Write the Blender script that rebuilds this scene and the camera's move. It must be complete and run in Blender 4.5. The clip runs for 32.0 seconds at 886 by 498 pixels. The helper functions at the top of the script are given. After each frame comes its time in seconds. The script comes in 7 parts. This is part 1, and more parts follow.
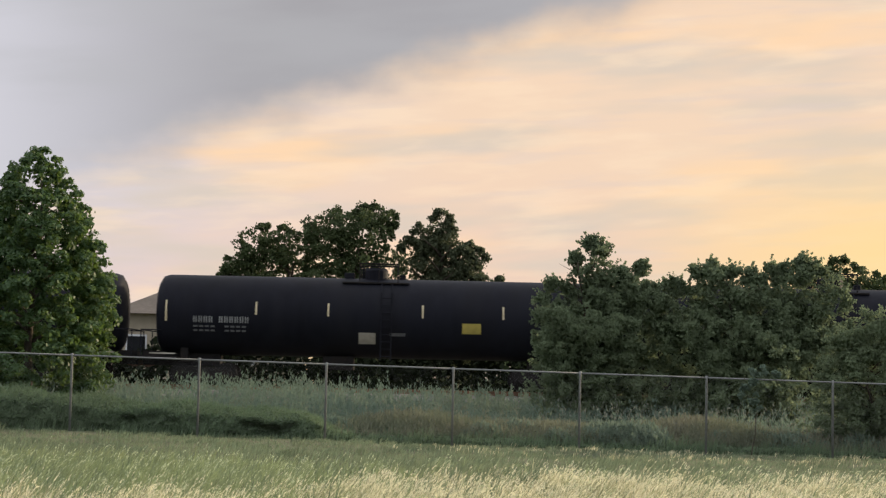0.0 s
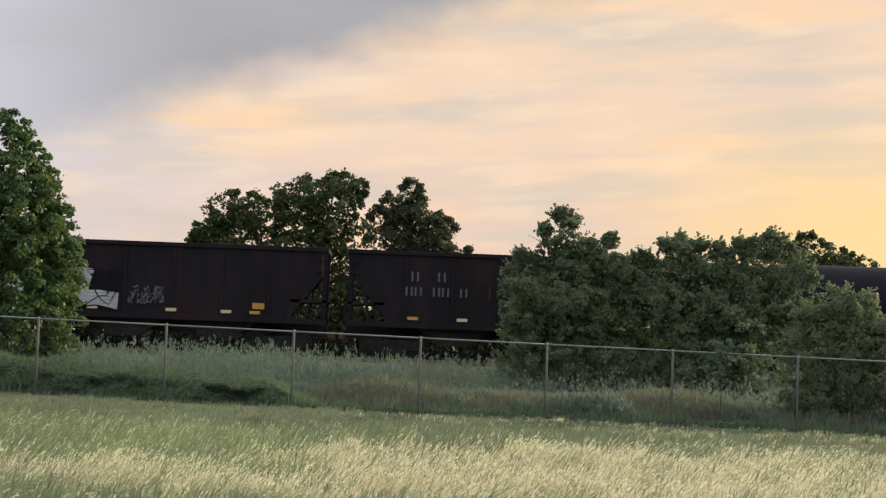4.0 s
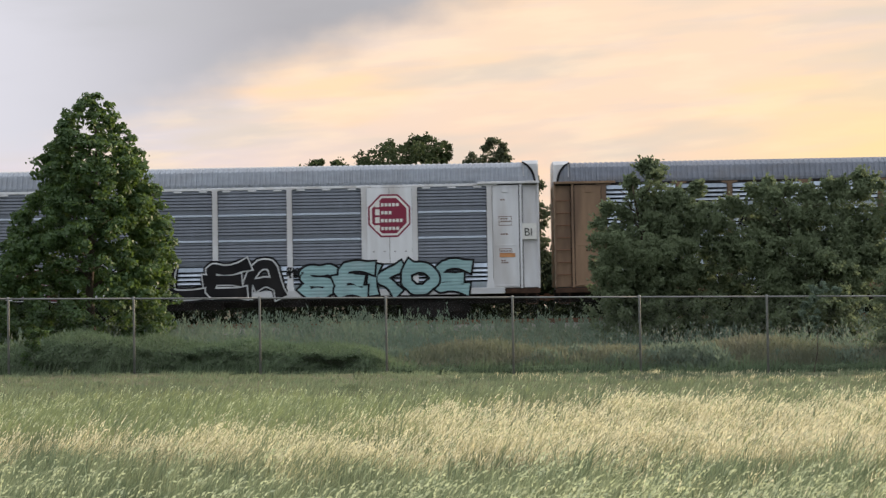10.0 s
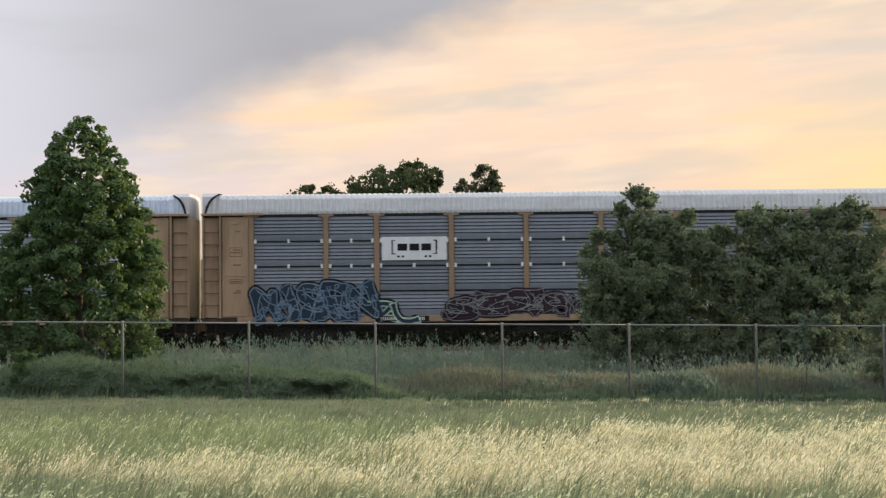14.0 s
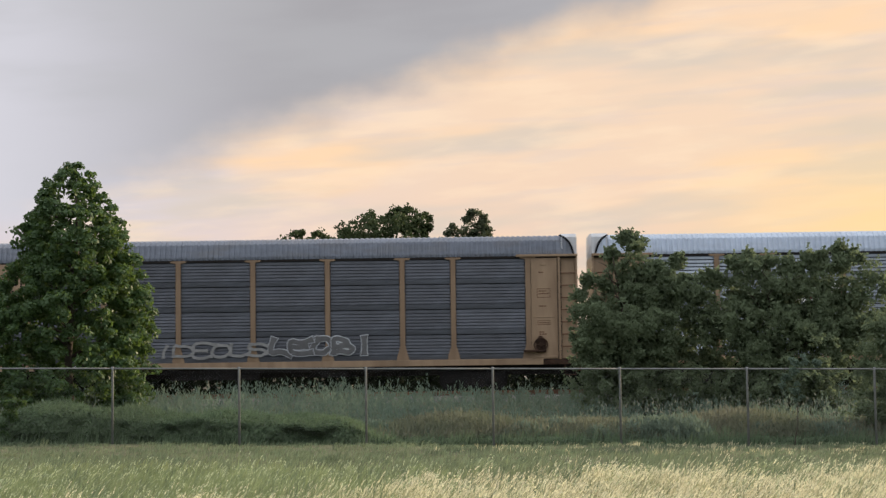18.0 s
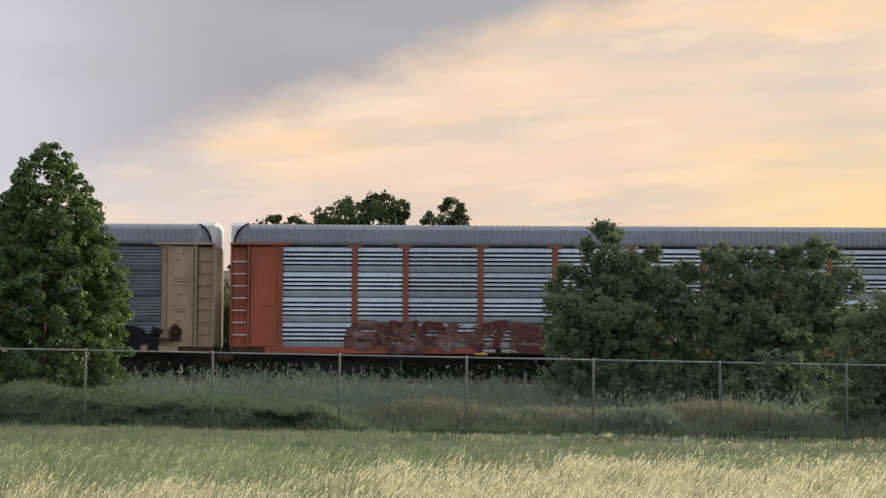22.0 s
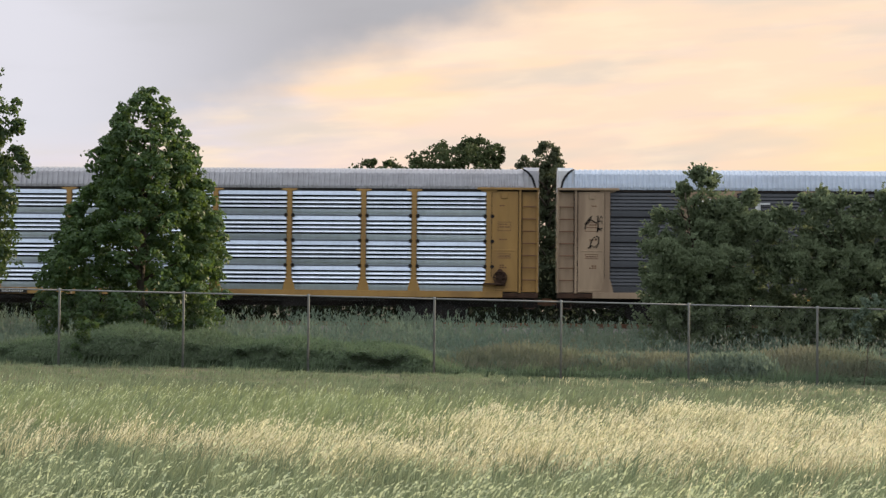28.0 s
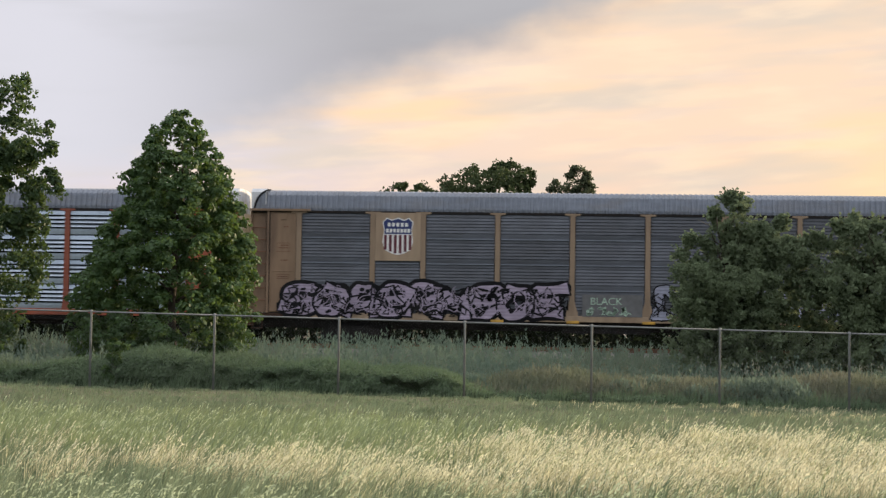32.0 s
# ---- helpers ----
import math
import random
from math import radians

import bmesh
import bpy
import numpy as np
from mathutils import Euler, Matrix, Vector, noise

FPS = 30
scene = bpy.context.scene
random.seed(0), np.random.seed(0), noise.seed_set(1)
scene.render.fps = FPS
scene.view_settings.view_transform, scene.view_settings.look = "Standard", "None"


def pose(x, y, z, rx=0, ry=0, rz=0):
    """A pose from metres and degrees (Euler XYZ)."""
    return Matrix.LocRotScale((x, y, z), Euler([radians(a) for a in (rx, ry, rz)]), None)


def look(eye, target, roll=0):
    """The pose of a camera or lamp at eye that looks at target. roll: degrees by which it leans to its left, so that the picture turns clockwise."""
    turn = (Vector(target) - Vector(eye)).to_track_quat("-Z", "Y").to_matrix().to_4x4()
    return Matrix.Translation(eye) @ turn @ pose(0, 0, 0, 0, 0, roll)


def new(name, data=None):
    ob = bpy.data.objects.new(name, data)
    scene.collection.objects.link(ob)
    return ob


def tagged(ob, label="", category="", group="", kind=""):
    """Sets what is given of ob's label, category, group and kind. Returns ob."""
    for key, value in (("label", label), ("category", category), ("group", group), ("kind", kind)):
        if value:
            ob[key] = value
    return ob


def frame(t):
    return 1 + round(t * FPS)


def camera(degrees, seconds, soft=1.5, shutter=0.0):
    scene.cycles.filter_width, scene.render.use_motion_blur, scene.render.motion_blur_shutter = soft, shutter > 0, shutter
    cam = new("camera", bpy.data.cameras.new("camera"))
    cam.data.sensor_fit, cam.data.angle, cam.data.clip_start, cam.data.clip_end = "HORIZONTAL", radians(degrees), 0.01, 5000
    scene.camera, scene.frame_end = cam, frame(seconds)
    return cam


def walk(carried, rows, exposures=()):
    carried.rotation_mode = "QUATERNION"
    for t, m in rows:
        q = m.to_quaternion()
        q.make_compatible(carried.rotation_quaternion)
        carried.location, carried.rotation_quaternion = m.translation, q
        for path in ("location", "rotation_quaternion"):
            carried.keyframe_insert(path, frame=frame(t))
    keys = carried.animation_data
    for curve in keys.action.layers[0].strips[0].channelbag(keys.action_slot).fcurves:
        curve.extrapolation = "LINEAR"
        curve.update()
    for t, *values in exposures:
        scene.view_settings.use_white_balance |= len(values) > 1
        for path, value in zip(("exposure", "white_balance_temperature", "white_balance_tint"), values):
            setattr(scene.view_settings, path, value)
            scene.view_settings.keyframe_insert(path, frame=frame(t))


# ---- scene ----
EYE = (0.0, 0.0, 1.6)
PATH = [
    (0.0, 94.213, -1.222, -0.791), (0.5, 94.221, -1.220, -0.950), (1.0, 94.272, -1.384, -1.193),
    (1.5, 94.262, -1.586, -1.468), (2.0, 94.177, -1.752, -1.516), (2.5, 93.987, -1.809, -1.462),
    (3.0, 93.730, -1.863, -1.543), (3.5, 93.539, -1.987, -1.644), (4.0, 93.244, -2.088, -1.859),
    (4.5, 92.668, -1.941, -2.450), (6.5, 92.637, -1.329, -2.907), (7.0, 92.800, -0.562, -1.515),
    (7.5, 92.315, 0.076, -0.070), (8.0, 91.505, 0.485, 0.841), (8.5, 91.129, 0.792, 1.423),
    (9.0, 91.436, 0.948, 1.823), (9.5, 91.896, 1.057, 1.695), (10.0, 91.931, 1.000, 1.146),
    (10.5, 91.705, 0.917, 0.670), (11.0, 91.674, 0.834, 0.562), (11.5, 91.915, 0.889, 0.785),
    (12.0, 92.176, 0.882, 0.976), (12.5, 92.212, 0.830, 0.981), (13.0, 92.089, 0.875, 0.842),
    (13.5, 92.226, 0.594, 0.738), (14.0, 92.791, 0.537, 0.801), (14.5, 93.422, 0.659, 1.044),
    (16.5, 93.895, 0.734, 1.481), (17.0, 94.016, 0.684, 1.246), (17.5, 94.140, 0.760, 0.886),
    (18.0, 94.244, 0.783, 0.497), (18.5, 94.182, 0.625, 0.103), (19.0, 93.943, 0.388, -0.357),
    (19.5, 93.829, 0.253, -0.770), (20.0, 93.998, 0.252, -0.887), (20.5, 94.319, 0.187, -0.727),
    (21.0, 94.562, -0.031, -0.548), (21.5, 94.427, -0.226, -0.404), (22.0, 93.853, -0.277, -0.360),
    (22.5, 93.082, -0.194, -0.435), (23.0, 92.237, -0.008, -0.927), (23.5, 91.246, -0.178, -1.663),
    (24.0, 90.575, -0.505, -1.720), (24.5, 90.587, -0.377, -0.193), (25.0, 91.340, 0.133, 2.564),
    (25.5, 92.065, 0.312, 5.076), (26.0, 92.161, -0.179, 5.815), (26.5, 91.557, -0.485, 4.855),
    (28.5, 92.084, -0.480, 2.626), (29.0, 92.057, -0.549, 2.850), (29.5, 92.472, -0.533, 3.244),
    (30.0, 92.946, -0.554, 3.703), (30.5, 93.123, -0.691, 3.957), (31.0, 93.047, -0.773, 3.934),
    (31.5, 92.809, -0.762, 3.863), (32.0, 92.757, -0.867, 3.724),
]
cam = camera(28.39, 32.0, soft=1.3, shutter=0.15)
walk(cam, [(t, pose(*EYE, rx, ry, rz)) for t, rx, ry, rz in PATH],
     exposures=((0.0, 0.07), (5.5, 0.07), (6.5, -0.1), (7.2, -0.08), (8.5, 0.22), (14.0, 0.2), (16.5, 0.15), (18.0, 0.1), (22.0, 0.08), (24.0, 0.17), (26.0, 0.27), (32.0, 0.22)))

# ---- world: hazy sunset sky with a grey cloud bank, and a weak low sun ----
SUN_AZ, SUN_EL = 58.0, 13.0


def make_world():
    w = bpy.data.worlds.new("sunset_sky")
    scene.world = w
    w.use_nodes = True
    nt = w.node_tree
    nt.nodes.clear()
    add = nt.nodes.new
    link = nt.links.new

    def math_node(op, a, b=None, clamp=False):
        n = add("ShaderNodeMath")
        n.operation, n.use_clamp = op, clamp
        for i, v in enumerate((a, b)):
            if v is None:
                continue
            if isinstance(v, (int, float)):
                n.inputs[i].default_value = v
            else:
                link(v, n.inputs[i])
        return n.outputs[0]

    def ramp(v, lo, hi):
        n = add("ShaderNodeMapRange")
        n.interpolation_type = "SMOOTHSTEP"
        link(v, n.inputs[0])
        n.inputs[1].default_value, n.inputs[2].default_value = lo, hi
        return n.outputs[0]

    def mix(f, a, b):
        n = add("ShaderNodeMix")
        n.data_type = "RGBA"
        link(f, n.inputs[0]) if not isinstance(f, float) else setattr(n.inputs[0], "default_value", f)
        for i, c in ((6, a), (7, b)):
            if isinstance(c, tuple):
                n.inputs[i].default_value = (*c, 1)
            else:
                link(c, n.inputs[i])
        return n.outputs[2]

    tc = add("ShaderNodeTexCoord")
    sep = add("ShaderNodeSeparateXYZ")
    link(tc.outputs["Generated"], sep.inputs[0])
    x, y, z = sep.outputs
    # azimuth (right of straight ahead) and elevation, in degrees
    az = math_node("MULTIPLY", math_node("ARCTAN2", x, y), 57.2958)
    el = math_node("MULTIPLY", math_node("ARCSINE", z), 57.2958)

    def clouds(sx, sy, scale, detail, seed):
        comb = add("ShaderNodeCombineXYZ")
        tilt = math_node("ADD", el, math_node("MULTIPLY", az, -0.06))
        link(math_node("MULTIPLY", az, sx), comb.inputs[0])
        link(math_node("MULTIPLY", tilt, sy), comb.inputs[1])
        comb.inputs[2].default_value = seed
        n = add("ShaderNodeTexNoise")
        n.inputs["Scale"].default_value, n.inputs["Detail"].default_value = scale, detail
        n.inputs["Roughness"].default_value = 0.5
        link(comb.outputs[0], n.inputs["Vector"])
        return n.outputs[0]

    wisps = clouds(0.09, 0.42, 1.0, 4, 3.1)
    streaks = clouds(0.13, 0.75, 1.0, 3, 8.7)
    fine = clouds(0.30, 1.5, 1.0, 5, 5.3)
    thin = clouds(0.22, 1.9, 1.0, 4, 12.9)
    edge_noise = clouds(0.35, 0.5, 1.0, 4, 1.7)
    # low sky: lilac in the left, peach in the middle, yellow towards the sun
    low = mix(ramp(az, -14.0, -2.0), (0.68, 0.61, 0.66), (0.84, 0.62, 0.49))
    low = mix(ramp(az, 3.0, 18.0), low, (0.97, 0.66, 0.36))
    high = mix(ramp(az, -12.0, 2.0), (0.66, 0.64, 0.69), (0.88, 0.66, 0.49))
    base = mix(ramp(el, 3.0, 8.0), low, high)
    base = mix(ramp(wisps, 0.44, 0.66), base, (0.95, 0.67, 0.44))
    base = mix(math_node("MULTIPLY", ramp(streaks, 0.45, 0.70), 0.8), base, (0.67, 0.585, 0.50))
    base = mix(math_node("MULTIPLY", ramp(fine, 0.46, 0.72), 0.45), base, (0.98, 0.76, 0.55))
    base = mix(math_node("MULTIPLY", ramp(thin, 0.50, 0.72), 0.4), base, (0.72, 0.60, 0.54))
    # yellow glow low on the side of the sun
    glow = math_node("MULTIPLY", ramp(az, 5.0, 16.0), ramp(math_node("MULTIPLY", el, -1.0), -9.0, -3.5))
    base = mix(math_node("MULTIPLY", glow, 0.8), base, (1.0, 0.72, 0.33))
    # grey cloud bank with a slanting lower edge
    edge = math_node("SUBTRACT", el, math_node("ADD", math_node("MULTIPLY", az, 0.33), 9.6))
    edge = math_node("ADD", edge, math_node("MULTIPLY", math_node("SUBTRACT", edge_noise, 0.5), 2.2))
    bank_tone = mix(ramp(az, -17.0, -4.0), (0.645, 0.638, 0.697), (0.37, 0.362, 0.383))
    bank_tone = mix(math_node("MULTIPLY", ramp(wisps, 0.4, 0.7), 0.5), bank_tone, (0.46, 0.46, 0.48))
    front = mix(math_node("MULTIPLY", ramp(edge, -0.7, 1.6), ramp(math_node("MULTIPLY", az, -1.0), -13.0, -5.0)), base, bank_tone)
    # higher up and behind: bright thin overcast over a clear blue-grey sky
    sky = add("ShaderNodeTexSky")
    sky.sky_type, sky.sun_disc = "NISHITA", False
    sky.sun_elevation, sky.sun_rotation = radians(SUN_EL), radians(SUN_AZ)
    dim = add("ShaderNodeVectorMath")
    dim.operation = "SCALE"
    dim.inputs["Scale"].default_value = 0.12
    link(sky.outputs[0], dim.inputs[0])
    dome = mix(ramp(el, 4.0, 62.0), (0.60, 0.64, 0.73), (1.35, 1.36, 1.38))
    veil = mix(0.88, dim.outputs[0], dome)
    ahead = math_node("MULTIPLY", ramp(math_node("MULTIPLY", math_node("ABSOLUTE", az), -1.0), -75.0, -28.0),
                      ramp(math_node("MULTIPLY", el, -1.0), -30.0, -15.0))
    out = add("ShaderNodeOutputWorld")
    bg = add("ShaderNodeBackground")
    link(mix(ahead, veil, front), bg.inputs[0])
    bg.inputs[1].default_value = 1.0
    link(bg.outputs[0], out.inputs[0])


make_world()
sun_data = bpy.data.lights.new("sun", "SUN")
sun_data.energy, sun_data.angle, sun_data.color = 5.0, radians(5.0), (1.0, 0.80, 0.53)
sun = new("sun", sun_data)
sun_dir = Vector((math.sin(radians(SUN_AZ)) * math.cos(radians(SUN_EL)),
                  math.cos(radians(SUN_AZ)) * math.cos(radians(SUN_EL)), math.sin(radians(SUN_EL))))
sun.matrix_world = look(sun_dir * 300, (0, 0, 0))


# ---- materials ----
def mat(name, color, rough=0.7, metal=0.0, grain=8.0, vary=0.25, stain=None, stain_amt=0.0, bump=0.0,
        streak=1.0, trans=0.0, random=0.0, island=False, spec=0.4, through_tint=None, ribs=0.0):
    """A surface with variation at two scales, streaks or stains, and a fine relief."""
    m = bpy.data.materials.new(name)
    m.use_nodes = True
    nt = m.node_tree
    nt.nodes.clear()
    add, link = nt.nodes.new, nt.links.new
    out, bs = add("ShaderNodeOutputMaterial"), add("ShaderNodeBsdfPrincipled")
    tc, mp = add("ShaderNodeTexCoord"), add("ShaderNodeMapping")
    link(tc.outputs["Object"], mp.inputs[0])
    mp.inputs["Scale"].default_value = (1, 1, 1 / streak)
    fine, wide = add("ShaderNodeTexNoise"), add("ShaderNodeTexNoise")
    for n, s in ((fine, grain), (wide, grain * 0.13)):
        n.inputs["Scale"].default_value, n.inputs["Detail"].default_value = s, 5
        link(mp.outputs[0], n.inputs["Vector"])
    hsv = add("ShaderNodeHueSaturation")
    hsv.inputs["Color"].default_value = (*color, 1)
    tot = add("ShaderNodeMath")
    tot.operation = "ADD"
    link(fine.outputs[0], tot.inputs[0]), link(wide.outputs[0], tot.inputs[1])
    src = tot.outputs[0]
    if random or island:
        rnd = add("ShaderNodeNewGeometry") if island else add("ShaderNodeObjectInfo")
        r2 = add("ShaderNodeMath")
        r2.operation = "MULTIPLY_ADD"
        link(rnd.outputs["Random Per Island" if island else "Random"], r2.inputs[0])
        r2.inputs[1].default_value = random
        link(src, r2.inputs[2])
        src = r2.outputs[0]
    rng = add("ShaderNodeMapRange")
    link(src, rng.inputs[0])
    rng.inputs[1].default_value, rng.inputs[2].default_value = 0.6, 1.4 + random
    rng.inputs[3].default_value, rng.inputs[4].default_value = 1 - vary, 1 + vary
    link(rng.outputs[0], hsv.inputs["Value"])
    col = hsv.outputs[0]
    if stain:
        mx, rs, sn = add("ShaderNodeMix"), add("ShaderNodeMapRange"), add("ShaderNodeTexNoise")
        mx.data_type = "RGBA"
        sn.inputs["Scale"].default_value, sn.inputs["Detail"].default_value = grain * 0.3, 7
        mp2 = add("ShaderNodeMapping")
        mp2.inputs["Location"].default_value = (7.3, 1.9, 4.4)
        link(mp.outputs[0], mp2.inputs[0]), link(mp2.outputs[0], sn.inputs["Vector"])
        link(sn.outputs[0], rs.inputs[0])
        rs.inputs[1].default_value, rs.inputs[2].default_value, rs.inputs[4].default_value = 0.48, 0.72, stain_amt
        link(rs.outputs[0], mx.inputs[0]), link(col, mx.inputs[6])
        mx.inputs[7].default_value = (*stain, 1)
        col = mx.outputs[2]
    link(col, bs.inputs["Base Color"])
    bs.inputs["Roughness"].default_value, bs.inputs["Metallic"].default_value = rough, metal
    bs.inputs["Specular IOR Level"].default_value = spec
    if bump:
        bp = add("ShaderNodeBump")
        bp.inputs["Strength"].default_value, bp.inputs["Distance"].default_value = bump, 0.02
        link(fine.outputs[0], bp.inputs["Height"]), link(bp.outputs[0], bs.inputs["Normal"])
    if ribs:                            # paint that follows the pressed ribs of the sheet under it
        wv, bp = add("ShaderNodeTexWave"), add("ShaderNodeBump")
        wv.bands_direction = "Z"
        wv.inputs["Scale"].default_value = 0.314 / ribs
        link(tc.outputs["Object"], wv.inputs["Vector"])
        bp.inputs["Strength"].default_value, bp.inputs["Distance"].default_value = 0.35, 0.02
        link(wv.outputs["Fac"], bp.inputs["Height"]), link(bp.outputs[0], bs.inputs["Normal"])
    if trans:
        tl, ms = add("ShaderNodeBsdfTranslucent"), add("ShaderNodeMixShader")
        link(col, tl.inputs[0])
        if through_tint:                # light that has passed a leaf comes out yellower
            tn = add("ShaderNodeMix")
            tn.data_type, tn.blend_type = "RGBA", "MULTIPLY"
            tn.inputs[0].default_value, tn.inputs[7].default_value = 1.0, (*through_tint, 1)
            link(col, tn.inputs[6]), link(tn.outputs[2], tl.inputs[0])
        ms.inputs[0].default_value = trans
        link(bs.outputs[0], ms.inputs[1]), link(tl.outputs[0], ms.inputs[2])
        link(ms.outputs[0], out.inputs[0])
    else:
        link(bs.outputs[0], out.inputs[0])
    return m


GALV_BRIGHT = mat("galvanised_sheet_bright", (0.385, 0.445, 0.525), 0.42, 0.8, 5, 0.38, (0.27, 0.31, 0.365), 0.7, streak=4, random=0.6)
GALV_GREY = mat("galvanised_sheet_dull", (0.174, 0.195, 0.234), 0.6, 0.2, 3, 0.25, (0.12, 0.13, 0.15), 0.6, streak=4, random=0.4)
GALV_DARK = mat("galvanised_sheet_sooty", (0.102, 0.110, 0.131), 0.6, 0.2, 1.6, 0.6, (0.072, 0.072, 0.080), 0.6, streak=0.2, random=0.4)
GALV_MID = mat("galvanised_sheet_half_bright", (0.27, 0.305, 0.35), 0.45, 0.6, 4, 0.4, (0.18, 0.20, 0.23), 0.7, streak=3, random=0.5)
GALV_BLACK = mat("galvanised_sheet_black_with_soot", (0.078, 0.083, 0.096), 0.6, 0.2, 3, 0.3, (0.05, 0.052, 0.06), 0.6, streak=4, random=0.4)
GALV_SHINY = mat("galvanised_sheet_new", (0.60, 0.68, 0.79), 0.32, 0.9, 5, 0.25, (0.42, 0.47, 0.54), 0.5, streak=4, random=0.5)
ROOF_MID = mat("roof_sheet_mid_grey", (0.38, 0.38, 0.41), 0.45, 0.4, 2, 0.15, (0.26, 0.25, 0.26), 0.4, streak=0.3)
ROOF_GREY = mat("roof_sheet_grey", (0.182, 0.202, 0.245), 0.5, 0.3, 2, 0.2, (0.19, 0.175, 0.165), 0.5, streak=0.3)
ROOF_BLUISH = mat("roof_sheet_bluish_grey", (0.30, 0.33, 0.38), 0.5, 0.25, 2, 0.16, (0.24, 0.24, 0.25), 0.4, streak=0.3)
ROOF_BLUEWHITE = mat("roof_sheet_bluish_white", (0.48, 0.545, 0.65), 0.45, 0.3, 2, 0.12, (0.36, 0.39, 0.45), 0.35, streak=0.3)
END_GLOSS = mat("smooth_end_door_sheet", (0.62, 0.55, 0.46), 0.3, 0.8, 3, 0.2, (0.42, 0.34, 0.26), 0.5, streak=4, spec=0.5)
ROOF_PALE = mat("roof_sheet_pale", (0.52, 0.535, 0.56), 0.5, 0.25, 2, 0.12, (0.36, 0.35, 0.34), 0.35, streak=0.3)
TAN = mat("tan_yellow_paint", (0.315, 0.220, 0.143), 0.6, 0.0, 4, 0.22, (0.16, 0.10, 0.062), 0.65, 0.05, 5, spec=0.3)
TAN_PALE = mat("faded_tan_paint", (0.325, 0.240, 0.165), 0.65, 0.0, 4, 0.25, (0.17, 0.115, 0.080), 0.75, 0.05, 5, spec=0.3)
BROWN_TAN = mat("brown_weathered_paint", (0.215, 0.142, 0.092), 0.65, 0.0, 4, 0.28, (0.10, 0.065, 0.048), 0.8, 0.05, 5, spec=0.3)
YELLOW_PAINT = mat("golden_yellow_paint", (0.335, 0.195, 0.058), 0.5, 0.0, 3, 0.2, (0.19, 0.11, 0.045), 0.7, 0.03, 4)
RED_PAINT = mat("orange_red_paint", (0.30, 0.08, 0.043), 0.55, 0.0, 4, 0.22, (0.14, 0.052, 0.04), 0.7, 0.05, 5, spec=0.3)
WHITE_PAINT = mat("weathered_white_paint", (0.64, 0.655, 0.69), 0.5, 0.0, 3, 0.15, (0.34, 0.30, 0.27), 0.7, 0.03, 5)
RUST = mat("rusty_steel", (0.17, 0.085, 0.05), 0.85, 0.1, 9, 0.35, (0.08, 0.045, 0.035), 0.6, 0.15, 2)
DARK_RUST = mat("dark_grimy_rust", (0.050, 0.030, 0.022), 0.85, 0.0, 9, 0.4, (0.10, 0.055, 0.035), 0.5, 0.15, spec=0.15)
UNDER = mat("grimy_steel_and_shade_black", (0.022, 0.020, 0.020), 0.85, 0.0, 8, 0.3, (0.04, 0.031, 0.026), 0.5, 0.1, spec=0.12)
TANK_BLACK = mat("black_tank_paint_and_slope_shade", (0.0125, 0.0130, 0.0185), 0.55, 0.0, 2, 0.3, (0.016, 0.0155, 0.018), 0.6, 0.02, 5, spec=0.06)
HOPPER_BROWN = mat("dark_oxide_brown_paint", (0.0150, 0.0120, 0.0155), 0.8, 0.0, 3, 0.35, (0.044, 0.018, 0.020), 0.55, 0.06, 4, spec=0.15)
BLACK_P = mat("black_paint", (0.012, 0.012, 0.014), 0.6, 0.0, 6, 0.2, spec=0.12)
WHITE_P = mat("white_lettering_paint", (0.68, 0.68, 0.66), 0.55, 0.0, 6, 0.12)
GREY_P = mat("grey_lettering_paint", (0.20, 0.21, 0.22), 0.6, 0.0, 6, 0.2)
YEL_P = mat("yellow_reflective_tape", (0.50, 0.28, 0.045), 0.45, 0.0, 6, 0.2, (0.30, 0.18, 0.06), 0.5)
CREAM_P = mat("cream_reflective_tape", (0.62, 0.52, 0.33), 0.4, 0.0, 6, 0.12)
NAVY_P = mat("navy_blue_enamel", (0.020, 0.032, 0.13), 0.4, 0.0, 5, 0.1)
CRIMSON_P = mat("crimson_enamel", (0.200, 0.012, 0.042), 0.45, 0.0, 5, 0.15)
CYAN_PALE_P = mat("pale_cyan_spray_paint", (0.36, 0.46, 0.50), 0.6, 0.0, 2, 0.4, (0.22, 0.32, 0.40), 0.7, ribs=0.13)
MAROON_STRIPE_P = mat("dark_red_enamel", (0.10, 0.014, 0.030), 0.45, 0.0, 5, 0.15)
TEAL_P = mat("teal_spray_paint", (0.22, 0.36, 0.38), 0.6, 0.0, 2, 0.3, (0.30, 0.36, 0.40), 0.6, ribs=0.13)
SKYBLUE_P = mat("light_blue_spray_paint", (0.11, 0.21, 0.38), 0.6, 0.0, 3, 0.35, ribs=0.13)
LILAC_P = mat("lilac_spray_paint", (0.33, 0.275, 0.37), 0.6, 0.0, 3, 0.3, ribs=0.13)
LILAC_PALE_P = mat("pale_lilac_spray_paint", (0.25, 0.26, 0.34), 0.6, 0.0, 2, 0.35, (0.22, 0.22, 0.29), 0.6, ribs=0.13)
MAROON_P = mat("maroon_spray_paint", (0.078, 0.024, 0.029), 0.65, 0.0, 5, 0.5, (0.27, 0.205, 0.215), 0.75, spec=0.2, ribs=0.13)
PLUM_P = mat("plum_black_spray_paint", (0.030, 0.018, 0.026), 0.7, 0.0, 2, 0.4, (0.055, 0.04, 0.05), 0.6, spec=0.15, ribs=0.13)
